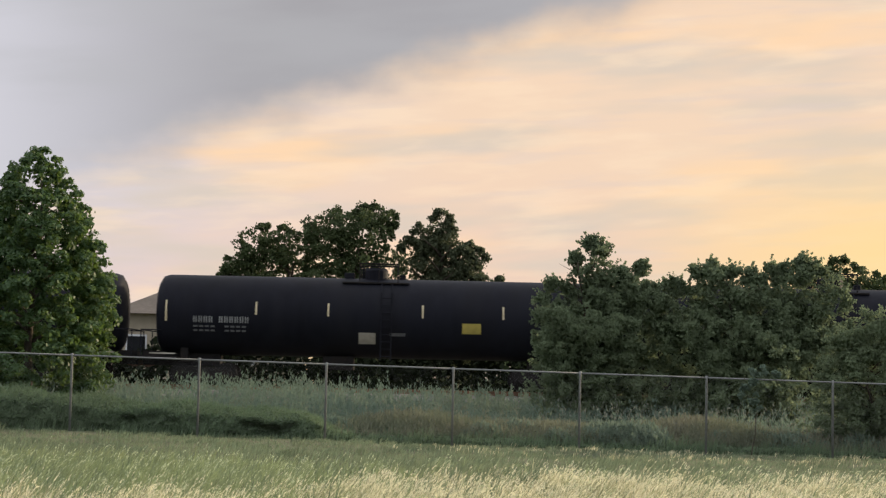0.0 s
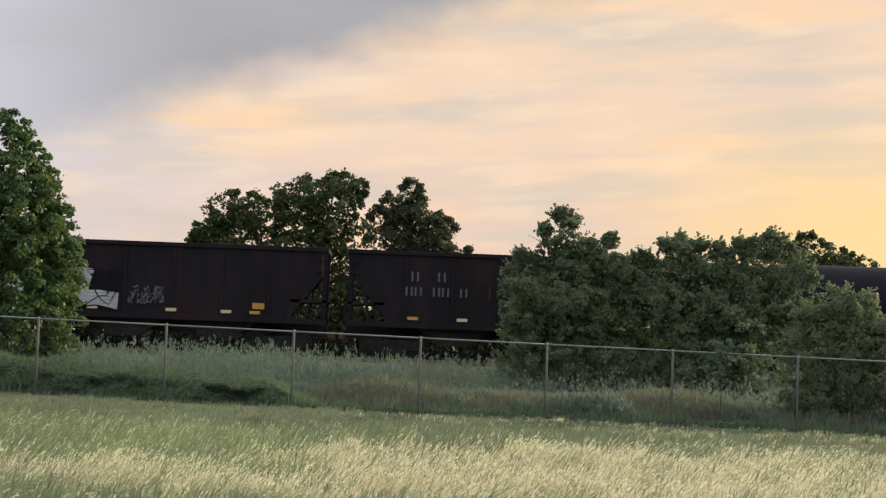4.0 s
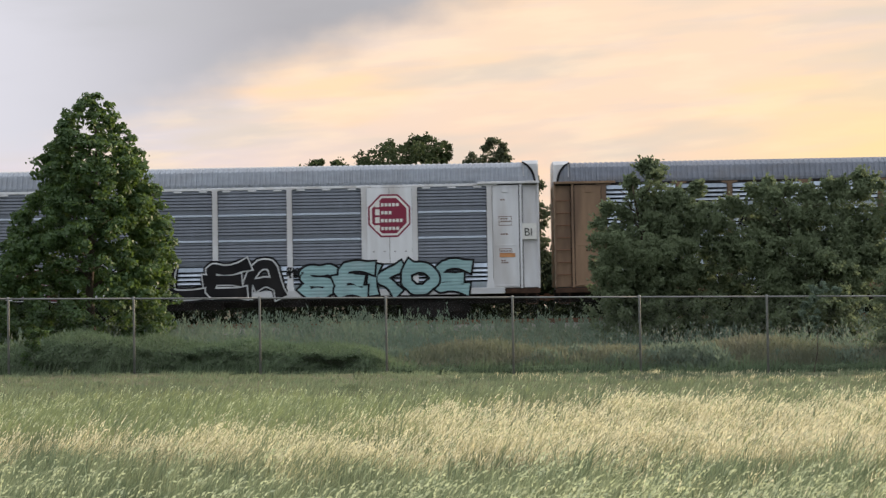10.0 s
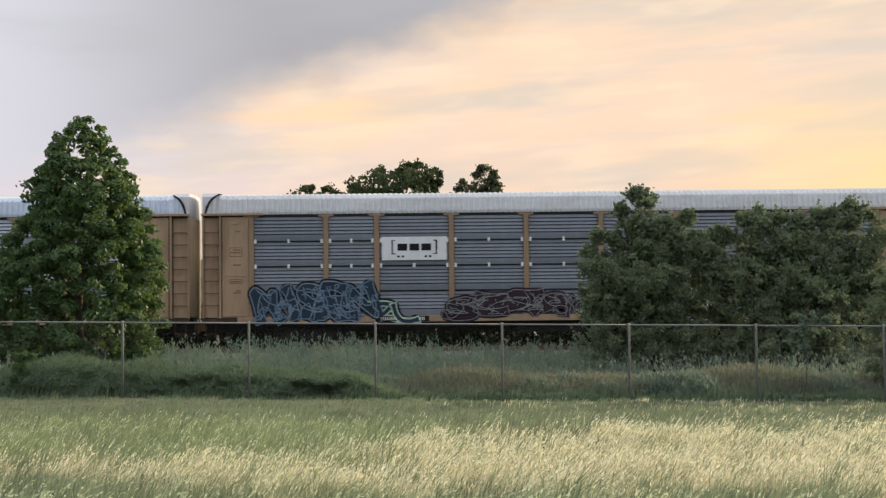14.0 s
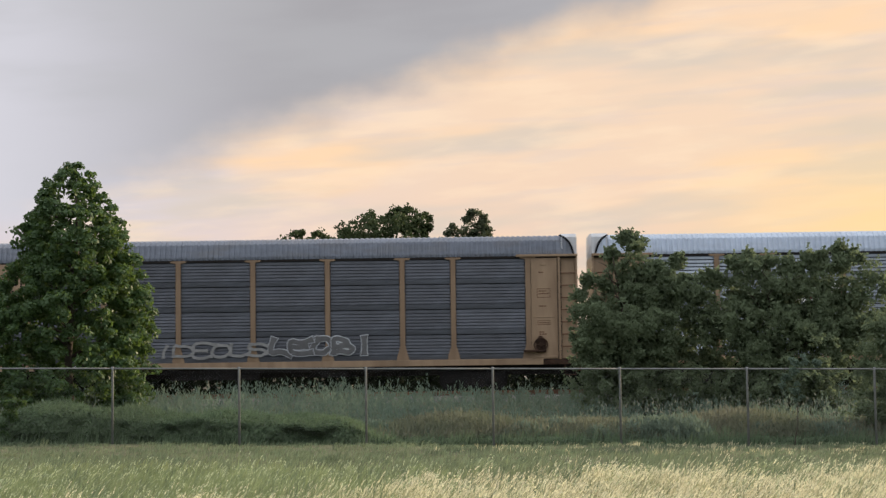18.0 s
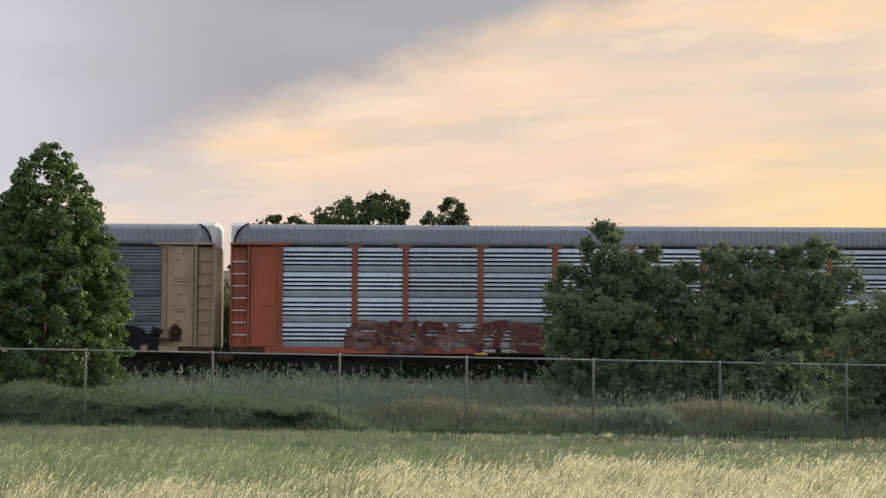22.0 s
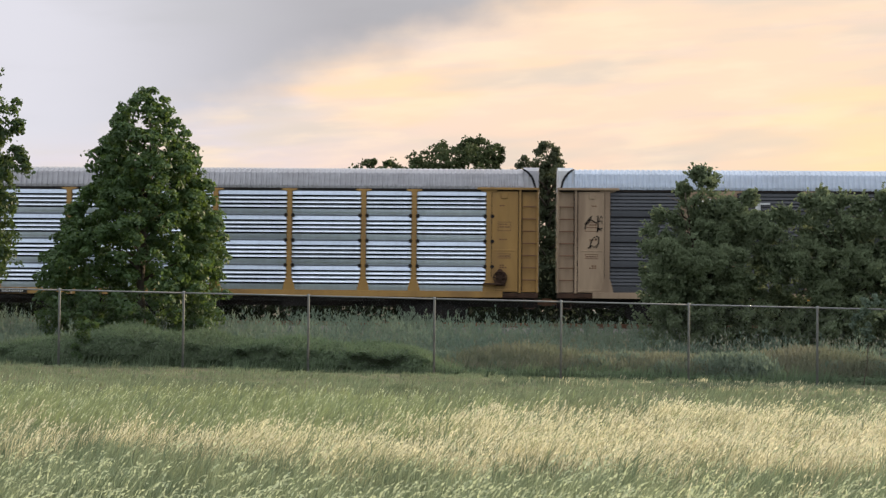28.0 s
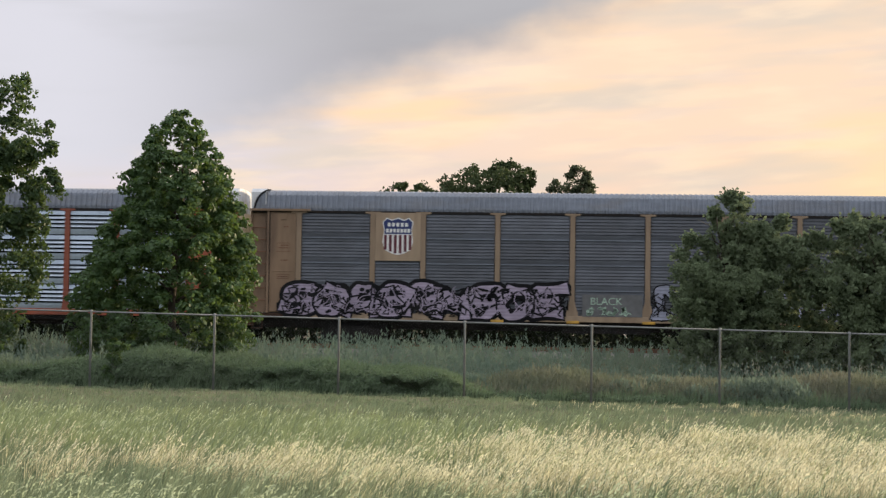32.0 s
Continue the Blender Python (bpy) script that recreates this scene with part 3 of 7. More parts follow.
def sprayed(car, x0, x1, z0, z1, text, fill, line, y, seed, halo=None, label="", slant=0.1, style="fat", edge=0.06, fat=0.30, rise=0.0, holes=None, flare=0.22):
    """Sprayed letters with an outline; a number in place of the text gives that many scrawled strokes that cannot be read.
    rise: how far the row bows up in its middle; style "wild" adds curls across the letters, "bare" leaves the outline out,
    "line" draws thin outlines alone, with a dark filling at the foot of the letters."""
    rng = random.Random(seed)
    count = text if isinstance(text, int) else len(text)
    w, h = (x1 - x0) / count, z1 - z0
    b_halo, b_line, b_fill, b_hole = bmesh.new(), bmesh.new(), bmesh.new(), bmesh.new()
    for k in range(count):
        cx = x0 + (k + 0.5) * w
        cz = (z0 + z1) / 2 + rng.uniform(-0.04, 0.04) * h + rise * (1 - abs(2 * (k + 0.5) / count - 1))
        lh = h * rng.uniform(0.88, 1.0)
        if isinstance(text, int):
            for _ in range(3):
                stroke(b_fill, [(cx + px * w * 1.05 + slant * pz * lh, cz + pz * lh) for px, pz in curl(rng, 13)], edge, y - 0.012)
            continue
        sw = min(w * fat * 1.1, lh * fat)
        front = 0.019 * (k % 2)             # every second letter overlaps its neighbours
        for j, path in enumerate(glyph(rng, text[k], cx, cz, w * 1.12 - sw, lh - sw, slant)):
            if style == "line":
                stroke(b_line, contour(rounded(path), sw), edge, y - 0.014 - 0.002 * j - front)
                foot = [p for p in path if p[1] < cz - 0.05 * lh]
                if len(foot) > 1:
                    limb(b_fill, foot, sw * 0.8, y - front)
                continue
            limb(b_fill, path, sw, y - 0.010 - front, flare)
            if style != "bare":
                limb(b_line, path, sw + 2 * edge, y - 0.001 - front, flare, edge)
            if halo:
                limb(b_halo, path, sw + 2 * edge + 0.15, y + 0.007 - front * 0.3)
        if style == "wild":
            for q in range(6):
                stroke(b_line, [(cx + px * w * 1.2, cz + pz * lh * 0.95) for px, pz in curl(rng, 10)], edge * 0.9, y - 0.034 - 0.001 * q)
        if holes:
            for _ in range(9):
                hx, hz, hr = cx + rng.uniform(-0.5, 0.5) * w, cz + rng.uniform(-0.4, 0.35) * lh, rng.uniform(0.04, 0.10)
                fan(b_hole, [(hx + hr * math.cos(a), hz + hr * 0.8 * math.sin(a)) for a in (2 * math.pi * j / 9 for j in range(9))], y - 0.038)
    root = tagged(part("graffiti", b_fill, fill, car), label or "scrawled spray-paint tag", kind="stuff")
    for name, b, m in (("graffiti_outline", b_line, line), ("graffiti_halo", b_halo, halo), ("graffiti_spot", b_hole, holes)):
        if len(b.verts):
            tagged(part(name, b, m, root), kind="stuff")
        else:
            b.free()
    return root


def sprayed_leaves(car, y):
    """Pale leaf shapes with dark veins, one upright and the others lying ever flatter."""
    pale, dark, edge = bmesh.new(), bmesh.new(), bmesh.new()
    for k, (cx, cz, half, wide, turn) in enumerate(((-0.75, 1.78, 0.52, 0.20, 1.75), (-0.25, 1.55, 0.52, 0.15, 1.0), (0.15, 1.42, 0.55, 0.13, 0.75), (0.55, 1.32, 0.58, 0.12, 0.5), (0.95, 1.22, 0.5, 0.10, 0.3), (-1.0, 1.3, 0.3, 0.1, 0.9))):
        ring = [(half * math.cos(a), wide * math.sin(a) * (1 - 0.3 * math.cos(a))) for a in (2 * math.pi * j / 16 for j in range(16))]
        co, si = math.cos(turn), math.sin(turn)
        ring = [(cx + px * co - pz * si, cz + px * si + pz * co) for px, pz in ring]
        fan(dark, ring, y - 0.004 * k)
        stroke(pale, ring + ring[:1], 0.05, y - 0.004 * k - 0.003)
        stroke(edge, [(cx - half * 0.7 * co, cz - half * 0.7 * si), (cx + half * 0.75 * co, cz + half * 0.75 * si)], 0.05, y - 0.004 * k - 0.002)
    root = tagged(part("graffiti", dark, GREY_P, car), "silver leaf-shaped graffiti with pale edges", kind="stuff")
    tagged(part("graffiti_outline", pale, PALE_P, root), kind="stuff")
    tagged(part("graffiti_vein", edge, SOOT_P, root), kind="stuff")


def sprayed_wedges(car, y):
    """Black sail-shaped wedges in a row and an arrow, with pale edges, over a low black band."""
    dark, pale = bmesh.new(), bmesh.new()
    sails = [(0.75, 1.5, 2.15), (1.75, 0.9, 2.12), (2.4, 1.25, 2.34), (3.15, 1.1, 2.16), (4.07, 1.5, 2.34), (5.37, 1.2, 2.24), (6.36, 1.45, 2.32)]
    shapes = [[(px - 0.22, 1.34), (px + 0.10, 1.62), (px - 0.08, top), (px + run * 0.30, top - 0.06), (px + run * 0.42, top - 0.30), (px + run * 0.80, 1.84), (px + run * 1.06, 1.58), (px + run * 0.80, 1.34)] for px, run, top in sails]
    shapes.append([(7.7, 1.62), (7.78, 2.12), (8.7, 2.12), (8.66, 2.34), (10.35, 1.84), (8.9, 1.52), (8.95, 1.64)])
    shapes += [[(px, 1.04), (px + 1.9, 1.04), (px + 1.4, 1.33), (px + 0.15, 1.36)] for px in (0.4, 2.3, 4.3, 6.2)] + [[(7.9, 1.02), (9.6, 1.02), (8.7, 1.5), (8.0, 1.42)]]
    for k, pts in enumerate(shapes):
        cx, cz = sum(p[0] for p in pts) / len(pts), sum(p[1] for p in pts) / len(pts)
        d = 0.002 * k
        fan(pale, [(px + 0.055 * math.copysign(1, px - cx), pz + 0.05 * math.copysign(1, pz - cz)) for px, pz in pts], y - 0.003 - d)
        fan(dark, pts, y - 0.004 - d)
    for px, run, top in sails:          # slashes across the sails
        stroke(pale, [(px + run * 0.10, top - 0.22), (px + run * 0.38, 1.70), (px + run * 0.34, 1.42)], 0.045, y - 0.032)
        stroke(pale, [(px + run * 0.45, 1.52), (px + run * 0.80, 1.50)], 0.035, y - 0.032)
    root = tagged(part("graffiti", dark, NAVY_DARK_P, car), "black graffiti wedges with thin pale edges", kind="stuff")
    tagged(part("graffiti_outline", pale, PALE_P, root), kind="stuff")


# ---- autorack cars ----
HALF, SIDE = 13.95, -1.50
POSTS = [-12.04, -9.16, -7.20, -4.32, -1.44, 1.44, 4.32, 7.20, 9.16, 12.04]
Z_SILL, Z_DECK, Z_TOP, Z_ROOF = 0.98, 1.22, 5.16, 5.94


def panel_mesh(name, width, height, grooves, gap, ridge, lip, depth, back):
    """One pressed side panel, from above: a bright lip, open slots between sloping ridges, a dull band below."""
    bm = bmesh.new()
    low = None          # side flanges run past the open slots and hold the strips together

    def strip(prof):
        nonlocal low
        cols = []
        for x, flange in ((-width / 2 - 0.05, 1), (-width / 2 - 0.02, 1), (-width / 2, 0), (width / 2, 0), (width / 2 + 0.02, 1), (width / 2 + 0.05, 1)):
            cols.append([bm.verts.new((x, 0.055 if flange else y, z)) for y, z in prof])
        for p, q in zip(cols, cols[1:]):
            for i in range(len(prof) - 1):
                bm.faces.new((p[i], q[i], q[i + 1], p[i + 1]))
        if low:
            for i in (0, 4):
                bm.faces.new((cols[i][-1], cols[i + 1][-1], low[i + 1], low[i]))
        low = [c[0] for c in cols]
    z = height - lip
    strip([(back, z), (-depth * 0.8, z + 0.012), (-depth * 0.75, z + 0.03), (-depth * 0.35, height - 0.03), (0.04, height)])
    for k in range(grooves):
        z -= gap
        if k < grooves - 1:
            strip([(back, z - ridge), (-depth, z - ridge + 0.012), (-depth * 0.9, z - ridge + 0.03), (0.012, z - 0.008), (back, z)])
            z -= ridge
    strip([(0.05, 0.0), (0.0, 0.008), (-0.012, z * 0.5), (-0.018, z - 0.02), (back, z)])
    return finish(name, bm)


PANEL_H = (Z_TOP - 0.06 - Z_DECK) / 4
PANELS = {}
for kind, spec in {"coarse": (4, 0.042, 0.118, 0.19, 0.05, 0.05), "mid": (5, 0.010, 0.124, 0.15, 0.022, 0.04), "fine": (6, 0.002, 0.119, 0.14, 0.013, 0.018), "deep": (6, 0.008, 0.113, 0.14, 0.018, 0.03)}.items():
    PANELS[kind] = (panel_mesh("panel", 2.64, PANEL_H - 0.02, *spec), panel_mesh("panel", 1.72, PANEL_H - 0.02, *spec))


def post_mesh(flare):
    bm = bmesh.new()
    top = [(0.085, Z_TOP - 0.13), (0.12, Z_TOP - 0.095), (0.30, Z_TOP - 0.085), (0.30, Z_TOP - 0.02), (-0.30, Z_TOP - 0.02), (-0.30, Z_TOP - 0.085), (-0.12, Z_TOP - 0.095), (-0.085, Z_TOP - 0.13)]
    if flare:
        prism(bm, [(-0.27, Z_DECK - 0.22), (0.27, Z_DECK - 0.22), (0.22, Z_DECK + 0.12), (0.085, Z_DECK + 0.55), *top, (-0.085, Z_DECK + 0.55), (-0.22, Z_DECK + 0.12)], -0.055, 0.04)
    else:
        prism(bm, [(-0.17, Z_DECK - 0.04), (0.17, Z_DECK - 0.04), (0.095, Z_DECK + 0.35), *top, (-0.095, Z_DECK + 0.35)], -0.055, 0.04)
    return finish("post", bm, 0.012)


POST = {True: post_mesh(True), False: post_mesh(False)}


def roof_mesh():
    bm = bmesh.new()
    pitch, L = 0.205, HALF - 0.55
    prof = [(-1.46, 0.0), (-1.47, 0.10), (-1.35, 0.60), (-1.12, 0.76), (-0.5, 0.84), (0.0, 0.88), (0.5, 0.84), (1.12, 0.76), (1.35, 0.60), (1.47, 0.10), (1.46, 0.0)]
    xs = []
    x = -L
    while x < L - pitch:
        xs += [(x, 0.0), (x + pitch * 0.35, 0.0), (x + pitch * 0.5, 0.055), (x + pitch * 0.85, 0.055)]
        x += pitch
    xs.append((L, 0.0))
    rows = []
    for x, d in xs:
        rows.append([bm.verts.new((x, y * (1 + d * 0.6), Z_TOP + z + d * (0.4 if 0 < i < 10 else 0))) for i, (y, z) in enumerate(prof)])
    for p, q in zip(rows, rows[1:]):
        for j in range(len(prof) - 1):
            bm.faces.new((p[j], q[j], q[j + 1], p[j + 1]))
    # the near side runs on to the slanting seal of the hood
    for k in (1, -1):
        cols = []
        for j in range(9):
            d = (0.0, 0.004, 0.03, 0.03)[j % 4]
            x, h = L + j * 0.0525 - 0.01, float(np.interp(L + j * 0.0525, SEAL_X, SEAL_Z))
            cols.append([bm.verts.new((k * x, -(1.478 + d) + 0.06 * (z / 0.77) ** 2, Z_TOP + z)) for z in (0.0, h * 0.5, h)])
        for p, q in zip(cols, cols[1:]):
            for i in (0, 1):
                bm.faces.new((p[i], q[i], q[i + 1], p[i + 1]) if k > 0 else (q[i], p[i], p[i + 1], q[i + 1]))
    return finish("roof", bm)


SEAL_X, SEAL_Z = (HALF - 0.62, HALF - 0.44, HALF - 0.28, HALF - 0.19, HALF - 0.12), (0.79, 0.68, 0.50, 0.28, 0.0)
ROOF = roof_mesh()


def cap_mesh():
    """The smooth white hood that closes the roof at an end (at +x)."""
    bm = bmesh.new()
    prof = [(-1.46, -0.02), (-1.47, 0.10), (-1.42, 0.72), (-1.25, 0.86), (-0.5, 0.90), (0.5, 0.90), (1.25, 0.86), (1.42, 0.72), (1.47, 0.10), (1.46, -0.02)]
    rows = [[bm.verts.new((x, y * k, Z_TOP + z)) for y, z in prof] for x, k in ((HALF - 0.60, 0.985), (HALF - 0.05, 1.0), (HALF, 0.97))]
    for p, q in zip(rows, rows[1:]):
        for j in range(len(prof) - 1):
            bm.faces.new((p[j], q[j], q[j + 1], p[j + 1]))
    bm.faces.new(rows[-1])
    return finish("roof_cap", bm)


CAP = cap_mesh()
CAP_SEAL = finish("roof_seal", shape(tube, [(x, -1.50 + 0.06 * (z / 0.77) ** 2, Z_TOP + z) for x, z in zip(SEAL_X, SEAL_Z)] + [(HALF - 0.04, -1.49, Z_TOP - 0.03)], [0.03, 0.045, 0.05, 0.05, 0.04, 0.03], 6))


X_END = POSTS[-1] + 0.10        # end bay at +x: a door sheet, a folded corner strip and stiffeners
END_BAY = {"door_sheet": (X_END, X_END + 1.08, SIDE - 0.02, SIDE + 0.04, Z_DECK - 0.02, Z_TOP - 0.04),
           "corner_sheet": (X_END + 1.15, HALF - 0.07, SIDE + 0.10, SIDE + 0.13, Z_DECK - 0.02, Z_TOP - 0.04),
           "stiffener": (X_END + 1.06, X_END + 1.15, SIDE - 0.07, SIDE + 0.10, Z_DECK - 0.05, Z_TOP - 0.02),
           "corner_post": (HALF - 0.07, HALF, SIDE - 0.03, SIDE + 0.13, Z_DECK - 0.05, Z_TOP)}
END_BAY = {k: finish(k, boxes(v), 0.01) for k, v in END_BAY.items()}


def rung_mesh():
    bm = bmesh.new()
    xa, xb = POSTS[-1] + 1.30, HALF - 0.10
    tube(bm, [(xa, SIDE + 0.11, 0), (xa, SIDE - 0.03, 0), (xb, SIDE - 0.03, 0), (xb, SIDE + 0.11, 0)], 0.022, 6)
    return finish("rung", bm)


RUNG = rung_mesh()
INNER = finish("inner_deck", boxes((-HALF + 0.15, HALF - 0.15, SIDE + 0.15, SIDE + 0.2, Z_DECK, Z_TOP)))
END_HEADER = finish("header", boxes((POSTS[-1] - 0.45, HALF + 0.02, SIDE - 0.13, SIDE + 0.05, Z_TOP - 0.03, Z_TOP + 0.06)), 0.01)
END_DOOR = finish("end_door", boxes((HALF - 0.05, HALF + 0.012, 0.01, 0.70, Z_DECK, Z_TOP - 0.03)), 0.006)
TOP_RAIL = finish("top_rail", boxes((-HALF, HALF, SIDE - 0.01, SIDE + 0.06, Z_TOP - 0.09, Z_TOP + 0.01)), 0.008)
SILL = finish("side_sill", boxes((-X_END - 0.45, X_END + 0.45, SIDE - 0.06, SIDE + 0.10, Z_SILL, Z_DECK)), 0.012)
END_SILL = finish("end_sill", boxes((X_END + 0.45, HALF, SIDE - 0.03, SIDE + 0.14, Z_SILL, Z_DECK - 0.05), (X_END + 0.62, X_END + 1.0, SIDE - 0.05, SIDE - 0.03, Z_SILL + 0.05, Z_DECK - 0.06),
                                    (HALF - 0.55, HALF - 0.12, SIDE - 0.10, SIDE + 0.02, 0.56, 0.60), (HALF - 0.55, HALF - 0.52, SIDE - 0.05, SIDE - 0.02, 0.58, Z_SILL), (HALF - 0.15, HALF - 0.12, SIDE - 0.05, SIDE - 0.02, 0.58, Z_SILL)), 0.008)
SILL_SEATS = [finish("sill_step", boxes((-0.24, 0.24, SIDE - 0.10, SIDE - 0.04, Z_SILL - 0.05, Z_SILL + 0.05)), 0.01)]
UNDERFRAME = finish("underframe", boxes((-HALF + 0.2, HALF - 0.2, -1.42, 1.42, Z_DECK - 0.12, Z_DECK - 0.06), (-HALF, HALF, -0.35, 0.35, 0.62, Z_DECK - 0.1),
                                        (-1.8, 1.6, -1.1, -0.5, 0.55, 0.98), (4.0, 5.0, -1.2, -0.6, 0.6, 0.95), (-8.0, 8.0, -1.30, -1.18, 0.80, Z_SILL)), 0.01)
FAR_SIDE = finish("far_side", boxes((-HALF + 0.1, HALF - 0.1, 1.44, 1.50, Z_SILL, Z_TOP + 0.02)))
def brake_wheel_mesh():
    """A spoked hand wheel before a grimy gear housing, over a small step."""
    bm = bmesh.new()
    cx, cz, y = X_END + 0.36, 1.74, SIDE - 0.20
    tube(bm, [(cx + 0.25 * math.cos(a), y, cz + 0.25 * math.sin(a)) for a in [2 * math.pi * k / 16 for k in range(17)]], 0.03, 6)
    for k in range(6):
        a = 2 * math.pi * k / 6
        tube(bm, [(cx, y, cz), (cx + 0.25 * math.cos(a), y, cz + 0.25 * math.sin(a))], 0.018, 5)
    disc(bm, cx, y + 0.03, cz, 0.08, 0.14, 12)
    prism(bm, [(cx - 0.17, cz - 0.30), (cx + 0.19, cz - 0.30), (cx + 0.20, cz + 0.12), (cx + 0.05, cz + 0.34), (cx - 0.08, cz + 0.34), (cx - 0.19, cz + 0.12)], SIDE - 0.14, SIDE - 0.02)
    box(bm, cx - 0.66, cx - 0.12, SIDE - 0.30, SIDE - 0.02, cz - 0.26, cz - 0.20)
    return finish("brake_wheel", bm)


BRAKE_WHEEL = brake_wheel_mesh()
PLATE = finish("number_plate", boxes((-1.0, 1.0, SIDE - 0.085, SIDE - 0.06, Z_SILL + 0.02, Z_DECK - 0.02)), 0.004)
def stencil_mesh():
    """Thin outlined boxes and rows of tiny bars low on the door sheet."""
    bm = bmesh.new()
    y = SIDE - 0.026
    for x0, x1, z0, z1 in ((0.35, 0.85, 3.55, 3.90), (0.36, 0.84, 2.50, 2.68)):
        a, b = POSTS[-1] + x0, POSTS[-1] + x1
        for q in ((a, b, z0, z0 + 0.018), (a, b, z1 - 0.018, z1), (a, a + 0.018, z0 + 0.018, z1 - 0.018), (b - 0.018, b, z0 + 0.018, z1 - 0.018)):
            box(bm, q[0], q[1], y, y + 0.005, q[2], q[3])
    for z, n in ((3.78, 3), (3.68, 4), (2.56, 4), (3.2, 3), (2.2, 2), (2.12, 3), (4.5, 2)):
        for k in range(n):
            box(bm, POSTS[-1] + 0.42 + k * 0.1, POSTS[-1] + 0.49 + k * 0.1, y, y + 0.005, z, z + 0.05)
    return finish("stencil_panel", bm)


STENCIL = stencil_mesh()


DOOR_FRAME = finish("door_frame", boxes((X_END + 0.02, X_END + 0.09, SIDE - 0.045, SIDE - 0.015, Z_DECK, Z_TOP - 0.10), (X_END + 0.95, X_END + 1.02, SIDE - 0.045, SIDE - 0.015, Z_DECK, Z_TOP - 0.10),
                                        (X_END + 0.09, X_END + 0.95, SIDE - 0.04, SIDE - 0.015, Z_DECK + 0.02, Z_DECK + 0.10), (X_END + 0.09, X_END + 0.95, SIDE - 0.035, SIDE - 0.015, 2.78, 2.82),
                                        (X_END + 0.40, X_END + 0.60, SIDE - 0.06, SIDE - 0.015, Z_TOP - 0.36, Z_TOP - 0.12)), 0.006)


# dark strips drawn along the door seams and as shadow below the header
DOOR_SEAM_SHADE = finish("door_gap", boxes((X_END + 1.025, X_END + 1.055, SIDE - 0.026, SIDE - 0.012, Z_DECK, Z_TOP - 0.06), (X_END - 0.005, X_END + 0.015, SIDE - 0.03, SIDE - 0.012, Z_DECK, Z_TOP - 0.06),
                                    (X_END + 1.155, X_END + 1.185, SIDE + 0.09, SIDE + 0.105, Z_DECK, Z_TOP - 0.06), (X_END + 0.015, HALF - 0.09, SIDE - 0.03, SIDE - 0.012, Z_TOP - 0.08, Z_TOP - 0.045)))


def mirrored(me, name):
    c = me.copy()
    c.name = name
    c.transform(Matrix.Diagonal((-1, 1, 1, 1)))
    c.flip_normals()
    return c


MIRROR = {k: mirrored(m, k) for k, m in {**END_BAY, "rung": RUNG, "header": END_HEADER, "end_door": END_DOOR,
                                         "roof_cap": CAP, "roof_seal": CAP_SEAL, "stencil_panel": STENCIL, "door_frame": DOOR_FRAME, "door_gap": DOOR_SEAM_SHADE, "end_sill": END_SILL}.items()}


